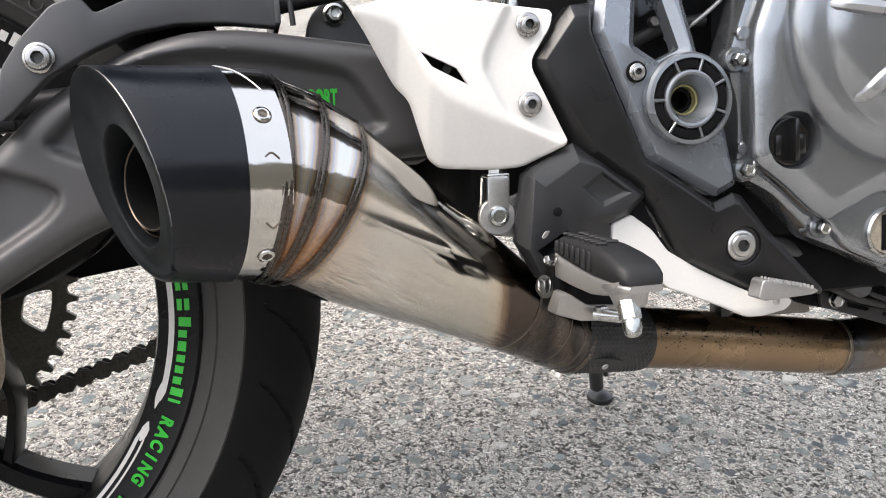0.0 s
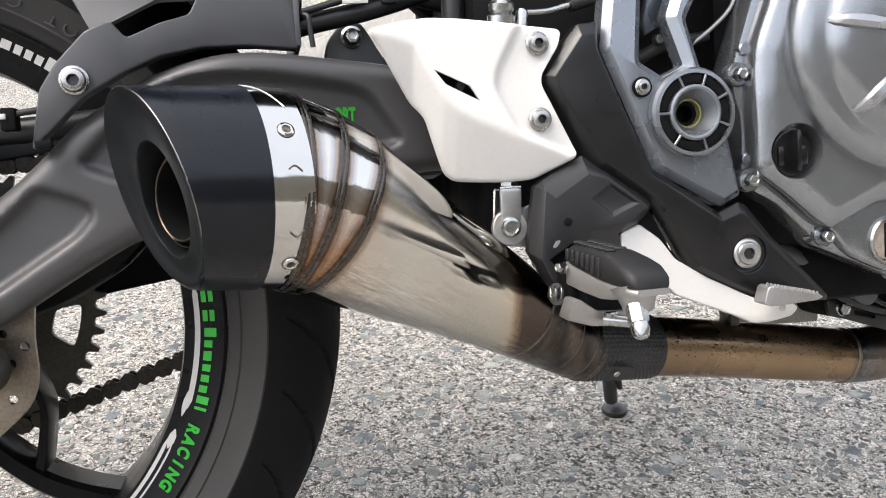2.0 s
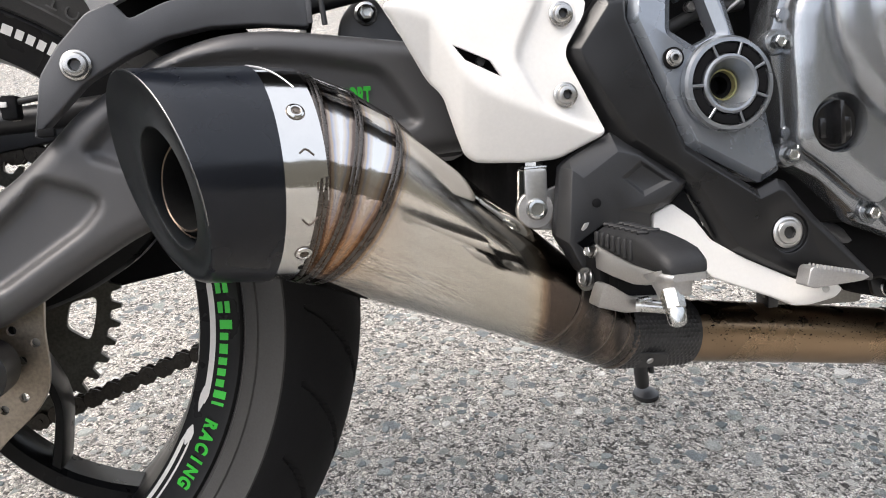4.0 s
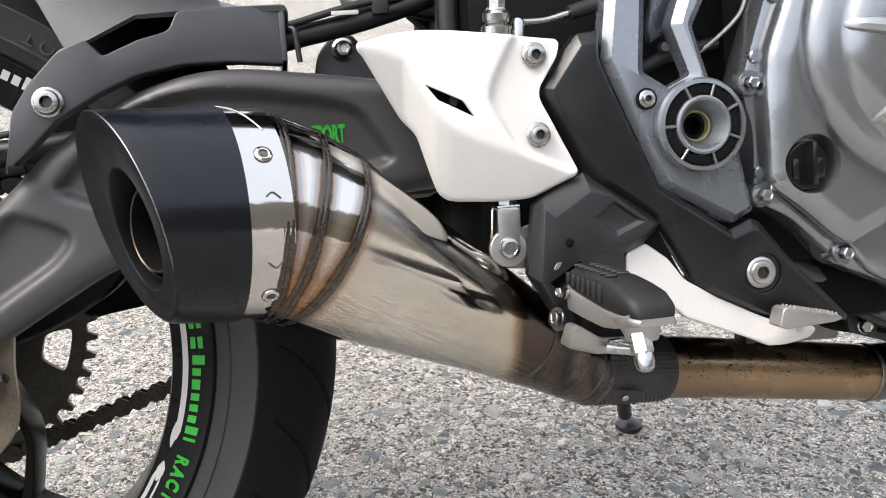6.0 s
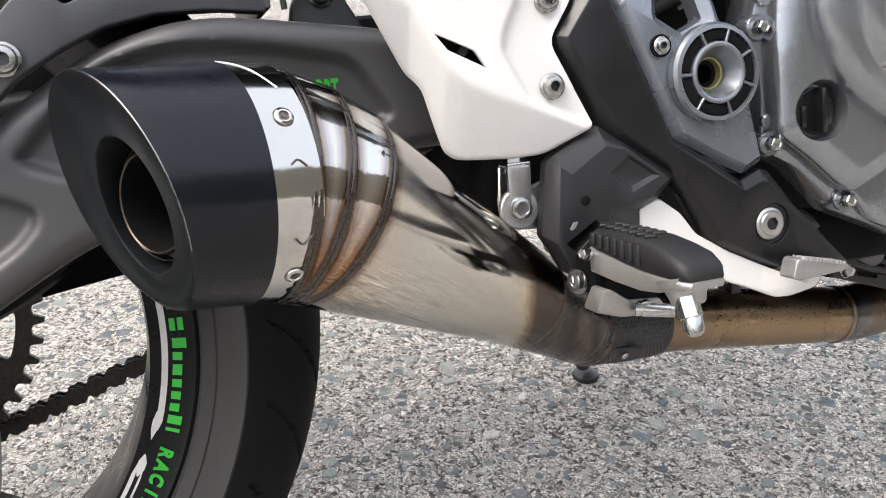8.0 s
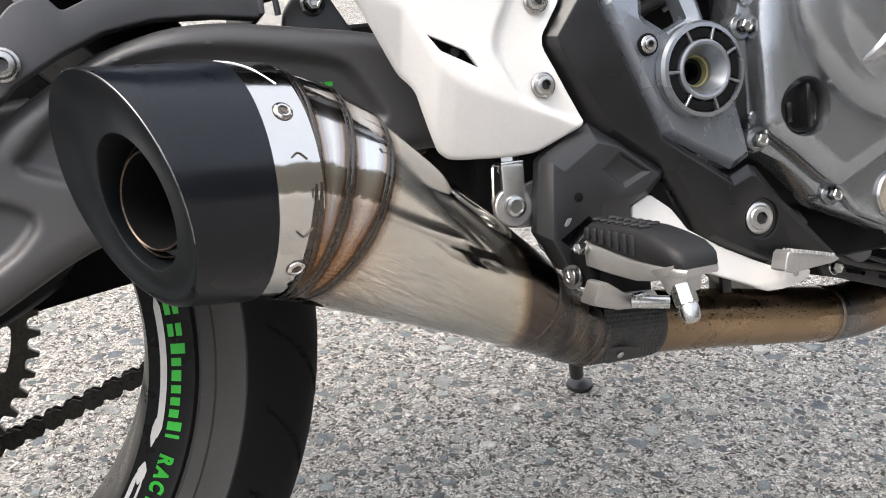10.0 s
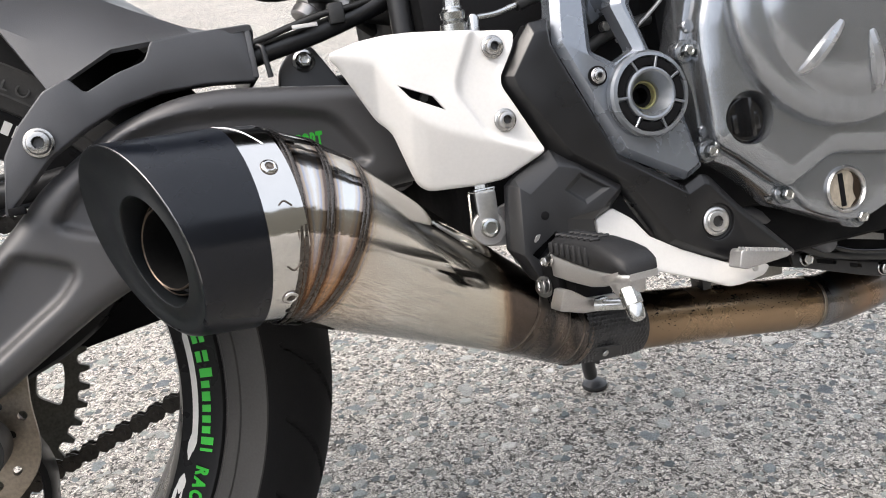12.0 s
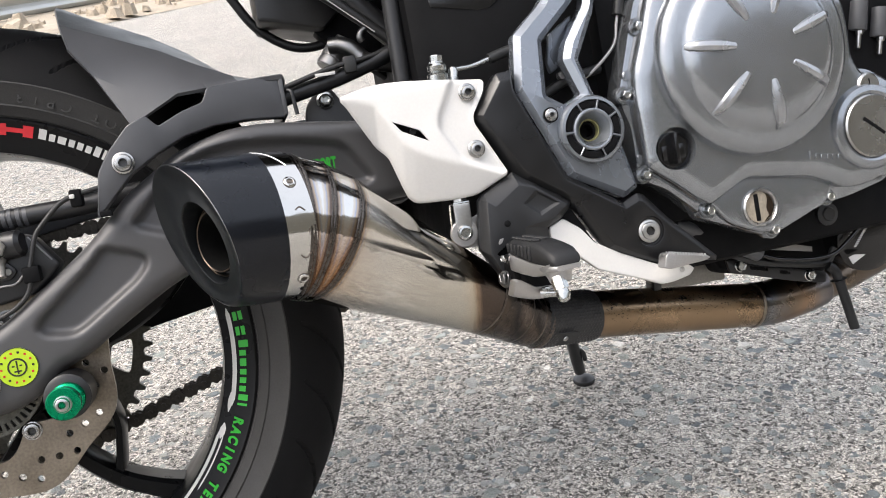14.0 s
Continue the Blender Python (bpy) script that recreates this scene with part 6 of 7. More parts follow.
    # flat dark disc round the bolt, painted shade of a recess that isn't cut
    part("recess_shade", lathe([(0.0070, -0.001), (0.0070, 0.0006), (0, 0.0006)], (0.5255, -0.1585, 0.1395), (0, -1, 0), 32), M_DARK, bracket)
    socket_bolt("bracket_bolt", (0.5255, -0.1588, 0.1395), 0.0050, bracket, h=0.0035, washer=0.0006)
    rx, rz, ry = 0.5602, 0.1200, -0.1585
    ring_ = part("pivot_ring", lathe([(0.031, 0.000), (0.031, 0.006), (0.0295, 0.0085), (0.0270, 0.0090), (0.0265, 0.0030), (0.0195, 0.0030), (0.0190, 0.0090), (0.0175, 0.0098), (0.0160, 0.0092), (0.0105, 0.000), (0.0105, -0.03), (0, -0.03)], (rx, ry, rz), (0, -1, 0), 64), M_RING, bracket, "ribbed grey ring round the hollow swingarm pivot", angle=30)
    rib_at = (71, 26, -22, -73, -127, -180, -245)
    for deg in rib_at:
        bm = box(-0.0009, 0.0009, ry - 0.0090, ry - 0.002, 0.0185, 0.0272, 0.0004, seg=1)
        bmesh.ops.rotate(bm, verts=bm.verts[:], cent=(0, 0, 0), matrix=Matrix.Rotation(radians(90 - deg), 3, "Y"))
        bmesh.ops.translate(bm, verts=bm.verts[:], vec=(rx, 0, rz))
        part("rib", bm, M_RING, ring_, angle=30)
    for d0, d1 in zip(rib_at, rib_at[1:] + (71 - 360,)):
        lp = [(rx + 0.0261 * math.cos(radians(q)), rz + 0.0261 * math.sin(radians(q))) for q in np.linspace(d0 - 4.0, d1 + 4.0, 9)]
        lp += [(rx + 0.0200 * math.cos(radians(q)), rz + 0.0200 * math.sin(radians(q))) for q in np.linspace(d1 + 5.0, d0 - 5.0, 9)]
        part("rubber_pad", panel(lp, ry - 0.0078, 0.005, 0.0008, 2), M_DARK, ring_, angle=40)
    part("pivot_bush", lathe([(0.0103, 0), (0.0103, 0.0010), (0.0090, 0.0010), (0.0088, -0.004)], (rx, -0.1545, rz), (0, -1, 0), 32), M_BRASS, ring_, "yellowed bush deep in the pivot")
    part("pivot_shaft", lathe([(0.0104, -0.004), (0.0060, -0.004), (0.0058, -0.016), (0, -0.016)], (rx, -0.1545, rz), (0, -1, 0), 32), M_DARK, ring_)
    # step holder
    rim = [(0.4485, -0.1460, 0.0757), (0.4537, -0.1470, 0.0801), (0.4822, -0.1500, 0.0955), (0.5000, -0.1515, 0.0850), (0.5335, -0.1520, 0.0600), (0.5301, -0.1530, 0.0542), (0.5204, -0.1530, 0.0455), (0.5067, -0.1520, 0.0399), (0.5075, -0.1500, 0.0230),
           (0.4950, -0.1500, 0.0050), (0.4752, -0.1500, -0.0053), (0.4560, -0.1480, 0.0057), (0.4420, -0.1460, 0.0310), (0.4450, -0.1460, 0.0524)]
    front = [(0.4530, -0.1572, 0.0735), (0.4600, -0.1577, 0.0674), (0.4842, -0.1583, 0.0826), (0.4985, -0.1580, 0.0790), (0.5262, -0.1580, 0.0571), (0.5110, -0.1590, 0.0470), (0.4830, -0.1594, 0.0449), (0.4818, -0.1592, 0.0340), (0.4480, -0.1570, 0.0260), (0.4550, -0.1570, 0.0105), (0.4720, -0.1580, 0.0010)]
    field = [(0.4850, -0.1585, 0.0655), (0.4992, -0.1582, 0.0755), (0.5205, -0.1582, 0.0602), (0.5002, -0.1586, 0.0520)]
    floor_ = [(0.4896, -0.1552, 0.0645), (0.5014, -0.1550, 0.0724), (0.5166, -0.1550, 0.0612), (0.5010, -0.1553, 0.0553)]
    slot_ = [(0.4532, -0.1573, 0.0256), (0.4734, -0.1586, 0.0381), (0.4772, -0.1588, 0.0341), (0.4597, -0.1577, 0.0190)]
    pit_ = [(x, -0.1470, z) for x, y, z in slot_]
    a, f, g, u, w = 14, 25, 29, 33, 37
    faces = [(1, 2, a + 2, a + 1, a), (0, 1, a), (0, a, a + 8, 12, 13), (12, a + 8, a + 9, 11), (11, a + 9, a + 10, 10), (2, 3, a + 3, a + 2), (3, 4, a + 4, a + 3), (4, 5, a + 4), (5, 6, a + 5, a + 4), (6, 7, a + 5),
             (a + 5, 7, a + 6), (a + 6, 7, 8, a + 7), (a + 7, 8, 9, a + 10), (a + 10, 9, 10),
             (a + 1, a + 2, f + 1, f), (a + 2, a + 3, f + 1), (a + 3, a + 4, f + 2, f + 1), (a + 4, a + 5, f + 3, f + 2), (a + 5, a + 6, f + 3), (a + 6, f, f + 3), (a + 6, a + 1, f),
             (a, a + 1, u + 1), (a + 1, a + 6, u + 1), (a + 6, a + 7, u + 2, u + 1), (a + 7, a + 10, u + 3, u + 2), (a + 10, a + 9, u + 3), (a + 9, a + 8, u, u + 3), (a + 8, a, u), (a, u + 1, u)]
    for o, i in ((f, g), (u, w)):
        faces += [(o + q, o + (q + 1) % 4, i + (q + 1) % 4, i + q) for q in range(4)] + [(i, i + 1, i + 2, i + 3)]
    step = part("step_holder", folded(rim + front + field + floor_ + slot_ + pit_, faces, -0.138, 0.0013, least=7.0), M_STEP, bike, "dark grey cast step holder with a scuff", angle=40)
    # black sheet that deepens the shade at the bottom of the slot
    part("slot_shade", panel([(x, z) for x, y, z in slot_], -0.1475, 0.0003, 0.0001, 1), M_DARK, step)
    # black disc on the face, standing in for the darkness of a hole
    part("hole_shade", lathe([(0.0030, -0.001), (0.0030, 0.0002), (0.0026, 0.0004), (0, 0.0003)], (0.4675, -0.1584, 0.0508), (0, -1, 0), 20), M_DARK, step)
    part("scuff", panel(fillet([(0.4560, 0.0345), (0.4585, 0.0385), (0.4620, 0.0388), (0.4600, 0.0352), (0.4572, 0.0334)], 0.001, 2), -0.1579, 0.0006, 0.0001, 1), M_CAST, step, "pale chipped spot")
    part("gusset", panel(fillet([(0.5075, 0.0409), (0.5315, 0.0570), (0.5480, 0.0230), (0.5600, 0.0050), (0.5200, 0.0080)], 0.002, 2), -0.147, 0.006, 0.001, 1), M_DARK, step)


def build_peg():
    lug = fillet([(0.4515, 0.0054), (0.449, -0.009), (0.4679, -0.0155), (0.4958, -0.0178), (0.4965, -0.0138), (0.4900, -0.0060), (0.4699, -0.0045), (0.4560, 0.0050)], 0.002, 2)
    hinge = part("footpeg", panel(lug, -0.206, 0.016, 0.0015, 2, shape=lambda x, z: 0.55 * max(0.0, 0.004 - z)), M_CAST, bike, "cast aluminium hinged footpeg with rubber top", angle=30)
    part("hinge_lug", box(0.457, 0.470, -0.184, -0.158, -0.004, 0.020, 0.003), M_DARK, hinge)
    part("hinge_block", box(0.463, 0.490, -0.198, -0.172, -0.010, 0.015, 0.002), M_DARK, hinge)
    part("hinge_pin", lathe([(0.0, 0.010), (0.0040, 0.010), (0.0040, -0.012)], (0.4840, -0.206, -0.0115), (0.9, -0.45, -0.1), 16), M_ZINC, hinge)
    part("pin_notch", box(0.474, 0.482, -0.2055, -0.196, -0.0105, -0.0055, 0.001), M_ZINC, hinge)
    part("spring_coil", tube([(0.4470 + 0.0007 * i, -0.172 - 0.0042 * math.cos(i * 1.2), 0.005 + 0.0042 * math.sin(i * 1.2)) for i in range(14)], 0.0010, 8, 3), M_DKBOLT, hinge)
    part("spring_washer", lathe([(0.0076, -0.0006), (0.0076, 0.0006), (0.0050, 0.0008), (0.0050, 0.0040), (0.0040, 0.0046), (0, 0.0046)], (0.4540, -0.167, 0.0034), (-0.85, -0.45, 0.1), 24), M_DKBOLT, hinge)
    hex_bolt("hinge_bolt", (0.4545, -0.183, 0.0225), 0.0032, hinge, axis=(-0.9, -0.3, 0.2), flange=1.2)

    def loft(sections, corner):
        bm = bmesh.new()
        rows = []
        for y, x0, x1, z0, z1 in sections:
            c = corner
            rows.append([bm.verts.new(q) for q in ((x0 + 0.001, y, z0), (x1 - 0.001, y, z0), (x1, y, z0 + 0.001), (x1, y, z1 - c), (x1 - c * 0.35, y, z1 - c * 0.35), (x1 - c, y, z1), (x0 + c, y, z1), (x0 + c * 0.35, y, z1 - c * 0.35), (x0, y, z1 - c), (x0, y, z0 + 0.001))])
        for a, b in zip(rows, rows[1:]):
            for i in range(10):
                bm.faces.new((a[i - 1], a[i], b[i], b[i - 1]))
        bm.faces.new(rows[0])
        bm.faces.new(rows[-1][::-1])
        return bm

    part("tray", loft(((-0.182, 0.4560, 0.4790, 0.0115, 0.0270), (-0.205, 0.4575, 0.4810, 0.0095, 0.0235), (-0.232, 0.4590, 0.4830, 0.0085, 0.0200), (-0.248, 0.4605, 0.4860, 0.0100, 0.0190), (-0.260, 0.4620, 0.4885, 0.0130, 0.0185), (-0.267, 0.4640, 0.4880, 0.0135, 0.0180), (-0.270, 0.4670, 0.4860, 0.0140, 0.0175)), 0.0012), M_CAST, hinge, "cast metal tray under the rubber", angle=35)
    part("boss", lathe([(0.0150, -0.0055), (0.0138, -0.0030), (0.0112, 0.0005), (0.0098, 0.0040), (0.0090, 0.0075), (0.0076, 0.0090), (0, 0.0090)], (0.4735, -0.2545, 0.0120), (0.0, -0.25, -1), 28), M_CAST, hinge)
    feeler = part("feeler_bolt", lathe([(0.0, -0.002), (0.0060, -0.002), (0.0062, 0.0), (0.0062, 0.0085), (0.0053, 0.0092)], (0.4700, -0.2600, 0.0065), (0.02, -0.42, -1), 6), M_ZINC, hinge, "zinc hexagon feeler bolt", angle=20)
    part("feeler_tip", lathe([(0.0050, 0.0085), (0.0054, 0.0100), (0.0054, 0.0140), (0.0046, 0.0170), (0.0026, 0.0185), (0, 0.0189)], (0.4700, -0.2600, 0.0065), (0.02, -0.42, -1), 20), M_ZINC, feeler)
    pad = part("rubber_pad", loft(((-0.1795, 0.4590, 0.4770, 0.0270, 0.0335), (-0.183, 0.4570, 0.4785, 0.0265, 0.0370), (-0.190, 0.4565, 0.4795, 0.0255, 0.0390), (-0.215, 0.4580, 0.4820, 0.0222, 0.0385), (-0.236, 0.4595, 0.4840, 0.0198, 0.0372), (-0.248, 0.4608, 0.4865, 0.0190, 0.0345), (-0.258, 0.4620, 0.4890, 0.0184, 0.0310), (-0.2650, 0.4640, 0.4890, 0.0178, 0.0272), (-0.2685, 0.4670, 0.4870, 0.0176, 0.0230)), 0.0042), M_RUBBER, hinge, "ribbed black rubber pad", angle=50)
    # rows of lozenges: one on the rear face, two on the top
    def lozenge(at, size, lean, twist):
        bm = box(-size[0] / 2, size[0] / 2, -size[1] / 2, size[1] / 2, -size[2] / 2, size[2] / 2, 0.0012)
        turn_ = Matrix.Rotation(lean, 3, "Y") @ Matrix.Rotation(twist, 3, "Z")
        bmesh.ops.rotate(bm, verts=bm.verts[:], cent=(0, 0, 0), matrix=turn_)
        bmesh.ops.translate(bm, verts=bm.verts[:], vec=at)
        part("rib", bm, M_RUBBER, pad, angle=50)

    for k in range(7):
        f = k / 6.0
        y = -0.1880 - 0.0074 * k
        x0, low, top = 0.4564 + 0.0034 * f, 0.0268 - 0.0062 * f, 0.0390 - 0.0018 * f
        lozenge((x0 - 0.0006, y, (low + top) / 2 - 0.0008), (0.0030, 0.0047, top - low - 0.0044), 0.04, 0)
        lozenge((x0 + 0.0062, y - 0.0022, top + 0.0006), (0.0068, 0.0045, 0.0026), 0.06, -0.35)
        if k < 6:
            lozenge((x0 + 0.0155, y - 0.0045, top + 0.0004), (0.0078, 0.0045, 0.0026), 0.06, -0.35)


def build_pedal():
    loop = [(0.5085, 0.0262), (0.5090, 0.0393), (0.5231, 0.0449), (0.5385, 0.0330), (0.5499, 0.0175), (0.5737, 0.0025), (0.6122, -0.0171), (0.6190, -0.0188), (0.6344, -0.0190), (0.6424, -0.0250), (0.6375, -0.0312), (0.6192, -0.0345), (0.6091, -0.0347), (0.5952, -0.0279), (0.5498, -0.0088), (0.5301, 0.0101)]
    arm = part("brake_pedal", sculpt(fillet(loop, 0.0025, 3), -0.1500, 0.008, lambda x, z: -0.006 * ease((x - 0.595) / 0.03) + 0.35 * softly(-0.0285 - z + 0.05 * (x - 0.61), 0.002), 0.0014, 0.0018), M_WHITE, bike, "white painted rear brake pedal", angle=50)
    # the tread: a wedge whose upper face carries rows of teeth
    face = [(0.6040, -0.0046), (0.6068, -0.0030), (0.6455, -0.0122), (0.6505, -0.0155), (0.6443, -0.0174), (0.6066, -0.0180), (0.6009, -0.0158)]
    tip = part("pedal_tread", panel(fillet(face, 0.0015, 3), -0.179, 0.014, 0.0010, 3, shape=lambda x, z: 0.10 * max(0.0, x - 0.606)), M_CAST, arm, "toothed aluminium pedal tread", angle=35)
    part("rivet", lathe([(0.0026, -0.002), (0.0026, 0.0006), (0.0018, 0.0012), (0, 0.0013)], (0.6290, -0.1560, -0.0240), (0, -1, 0), 16), M_BRIGHT, arm)
    for i in range(13):
        for j in range(3):
            x, y = 0.6095 + 0.0029 * i, -0.1785 + 0.0048 * j + 0.0029 * i * 0.10
            z = -0.0037 - 0.0090 * (x - 0.6094) / 0.0371
            part("tooth", lathe([(0.0014, -0.001), (0.0007, 0.0014), (0, 0.0015)], (x, y, z), (0.2, 0, 1), 5), M_CAST, tip)


def build_engine():
    case = [(0.6303, 0.2317), (0.6227, 0.2117), (0.6059, 0.164), (0.600, 0.1474), (0.6020, 0.1325), (0.6066, 0.1177), (0.6074, 0.0994), (0.6060, 0.0736), (0.6110, 0.0640), (0.6336, 0.0520), (0.6600, 0.0270), (0.6700, 0.0152), (0.7061, -0.0001), (0.7300, -0.0115), (0.7400, -0.0115), (0.7643, -0.0037),
            (0.7957, 0.0069), (0.8324, 0.0109), (0.8704, 0.0185), (0.900, 0.045), (0.899, 0.090), (0.884, 0.122), (0.866, 0.133), (0.852, 0.134), (0.846, 0.148), (0.8475, 0.170), (0.845, 0.205), (0.826, 0.244), (0.785, 0.266), (0.74, 0.272), (0.655, 0.262)]
    part("engine", box(0.60, 0.98, -0.118, 0.15, 0.012, 0.30, 0.02), M_DARK, bike, "dark silver engine with a large clutch cover")
    flange = part("clutch_cover", panel(fillet(case, 0.006, 3), -0.1445, 0.028, 0.002, 2), M_ENGINE, bike, "dark silver painted clutch cover", angle=40)
    body = [(0.6370, 0.2330), (0.6270, 0.2050), (0.6110, 0.1640), (0.6085, 0.1300), (0.6095, 0.0960), (0.6100, 0.0750), (0.6335, 0.0575), (0.6580, 0.0355), (0.6690, 0.0300), (0.7111, 0.0485), (0.7803, 0.0370), (0.8150, 0.0200), (0.84, 0.020), (0.868, 0.028), (0.891, 0.05),
            (0.891, 0.085), (0.880, 0.117), (0.866, 0.1265), (0.850, 0.128), (0.841, 0.147), (0.8425, 0.170), (0.840, 0.20), (0.822, 0.238), (0.78, 0.259), (0.74, 0.264), (0.66, 0.252)]
    pit = circle(0.6385, 0.0890, 0.0200, 40)

    def body_relief(x, z):
        """The filler's pit, and a face that falls away softly towards its edge."""
        return 0.014 * ease((0.0200 - np.hypot(x - 0.6385, z - 0.0890)) / 0.0022) + 0.004 * ease((0.016 - depth_in(x, z, body)) / 0.016)

    part("cover_body", sculpt(fillet(body, 0.008, 4), -0.1655, 0.024, body_relief, 0.0065, 0.0032, creases=[pit, circle(0.6385, 0.0890, 0.0178, 40)]), M_ENGINE, flange, "rounded dark silver cover body", angle=50)
    cx, cz = 0.7290, 0.1655
    part("dome", lathe([(0.0988, 0.0), (0.0984, 0.004), (0.0965, 0.0105), (0.0930, 0.0150), (0.0860, 0.0175), (0.0790, 0.0182), (0.0762, 0.0190), (0.0740, 0.0215), (0.0705, 0.0248), (0.0640, 0.0270), (0.05, 0.0290), (0.03, 0.0305), (0.012, 0.031), (0, 0.031)], (cx, -0.1625, cz), (0, -1, 0), 96), M_ENGINE, flange, "domed clutch cover centre", angle=40)
    for k in range(7):
        a = radians(17 + 360 / 7 * k)
        bm = bmesh.new()
        rows = []
        t, sd, y = Vector((math.cos(a), 0, math.sin(a))), Vector((-math.sin(a), 0, math.cos(a))), Vector((0, -1, 0))
        for r, w, h in ((0.0288, 0.0016, 0.0300), (0.0310, 0.0032, 0.0318), (0.0400, 0.0042, 0.0332), (0.0500, 0.0047, 0.0335), (0.0600, 0.0047, 0.0328), (0.0680, 0.0042, 0.0307), (0.0735, 0.0034, 0.0270), (0.0770, 0.0016, 0.0205)):
            c = Vector((cx, -0.1625, cz)) + t * r
            rows.append([bm.verts.new(c - sd * w * 1.25 + y * (h - 0.006)), bm.verts.new(c - sd * w * 0.85 + y * (h - 0.0012)), bm.verts.new(c + sd * w * 0.05 + y * (h - 0.0003)), bm.verts.new(c + sd * w * 0.85 + y * (h - 0.0014)), bm.verts.new(c + sd * w * 1.25 + y * (h - 0.006))])
        for p, q in zip(rows, rows[1:]):
            for i in range(1, 5):
                bm.faces.new((p[i - 1], p[i], q[i], q[i - 1]))
        bm.faces.new(rows[0])
        bm.faces.new(rows[-1][::-1])
        part("fin", bm, M_FINS, flange, "flat-topped radial fin", angle=28)
    for x, z, y in ((0.6045, 0.1460, -0.1445), (0.6110, 0.0700, -0.1445), (0.6703, 0.0248, -0.1445), (0.7350, -0.0062, -0.1445), (0.6282, 0.2067, -0.1445), (0.8002, 0.0142, -0.1445), (0.8610, 0.0290, -0.1445)):
        part("bolt_boss", lathe([(0.0090, -0.01), (0.0090, 0.0012), (0.0078, 0.0028), (0, 0.0028)], (x, y, z), (0, -1, 0), 24), M_ENGINE, flange)
        hex_bolt("cover_bolt", (x, y - 0.0028, z), 0.0045, flange, mat=M_ZINC, h=0.0080, flange=1.2)
    for x, z in ((0.6075, 0.1640), (0.6075, 0.0850)):
        part("dowel_boss", lathe([(0.0048, -0.005), (0.0048, 0.002), (0.0038, 0.0032), (0, 0.0032)], (x + 0.003, -0.1445, z), (0, -1, 0), 20), M_ENGINE, flange)
    # oil filler cap in its pit
    cap = part("filler_cap", lathe([(0.0160, 0.0), (0.0160, 0.005), (0.0148, 0.0065), (0, 0.0065)], (0.6385, -0.1525, 0.0880), (0, -1, 0), 32), M_GLOSS, flange, "black plastic oil filler cap with a grip")
    part("cap_rim", lathe([(0.0166, 0.0050), (0.0164, 0.0068), (0.0152, 0.0070), (0.0150, 0.0060)], (0.6385, -0.1525, 0.0880), (0, -1, 0), 40), M_GLOSS, cap)
    part("grip", box(0.6362, 0.6400, -0.1685, -0.156, 0.0748, 0.1040, 0.0012), M_GLOSS, cap)
    for sx_ in (-1, 1):
        part("grip_web", box(0.6381 + sx_ * 0.0085 - 0.0032, 0.6381 + sx_ * 0.0085 + 0.0032, -0.1605, -0.157, 0.0790, 0.0930, 0.0010), M_GLOSS, cap)
    # oil level window
    win = part("oil_window", lathe([(0.0185, -0.004), (0.0185, 0.0035), (0.0170, 0.0050), (0.0155, 0.0035), (0.0150, 0.001)], (0.7210, -0.1520, 0.0185), (0, -1, 0), 48), M_BOLT, flange, "round oil level window with a bright rim")
    part("pane", lathe([(0.0152, 0.0012), (0, 0.0016)], (0.7210, -0.1520, 0.0185), (0, -1, 0), 40), M_GLASS, win)
    part("level_bar", box(0.7160, 0.7205, -0.1542, -0.1532, 0.0055, 0.0315, 0.0004), M_DARK, win)
    part("pane_crescent", panel([(0.7210 + 0.0146 * math.cos(radians(q)), 0.0185 + 0.0146 * math.sin(radians(q))) for q in range(-78, 71, 8)] + [(0.7290 + 0.0010 * math.sin(q * 0.9), 0.0300 - 0.0026 * q) for q in range(9)], -0.1540, 0.0004, 0.0001, 1), M_CRESCENT, win, "dark brown crescent on the right of the pane")
    part("window_boss", panel(fillet([(0.6680, 0.0330), (0.7100, 0.0530), (0.7830, 0.0410), (0.8050, 0.0250), (0.7950, 0.0090), (0.7600, -0.0010), (0.7380, -0.0075), (0.7200, -0.0060), (0.6880, 0.0085)], 0.008, 3), -0.1535, 0.012, 0.003, 3, recess=[(circle(0.7210, 0.0185, 0.0178, 40), 0.004, 0.0003)]), M_ENGINE, flange, angle=40)
    # timing plug and small plug
    part("plug_boss", lathe([(0.0440, -0.012), (0.0430, 0.004), (0.0390, 0.0105), (0.0340, 0.0120), (0.0310, 0.0105)], (0.8440, -0.1600, 0.0755), (0, -1, 0), 64), M_ENGINE, flange)
    plug = part("timing_plug", lathe([(0.0305, 0.0), (0.0305, 0.0115), (0.0290, 0.0130), (0, 0.0132)], (0.8440, -0.1600, 0.0755), (0, -1, 0), 56), M_BOLT, flange, "bright round screw plug")
    # uncut slot: a raised dark bar paints its inner shade
    bm = box(-0.0016, 0.0016, -0.1738, -0.1722, -0.014, 0.014, 0.0004)
    bmesh.ops.rotate(bm, verts=bm.verts[:], cent=(0, 0, 0), matrix=Matrix.Rotation(radians(-50), 3, "Y"))
    bmesh.ops.translate(bm, verts=bm.verts[:], vec=(0.8440, 0, 0.0755))
    part("slot", bm, M_DARK, plug)
    sp = part("small_plug", lathe([(0.0125, -0.012), (0.0125, 0.002), (0.0105, 0.004), (0, 0.0042)], (0.8500, -0.1635, 0.1146), (0, -1, 0), 40), M_BOLT, flange, "small bright screw plug")
    # likewise a dark bar for the shade of the slot
    part("slot", box(0.8493, 0.8507, -0.1681, -0.1671, 0.1085, 0.121, 0.0003), M_DARK, sp)
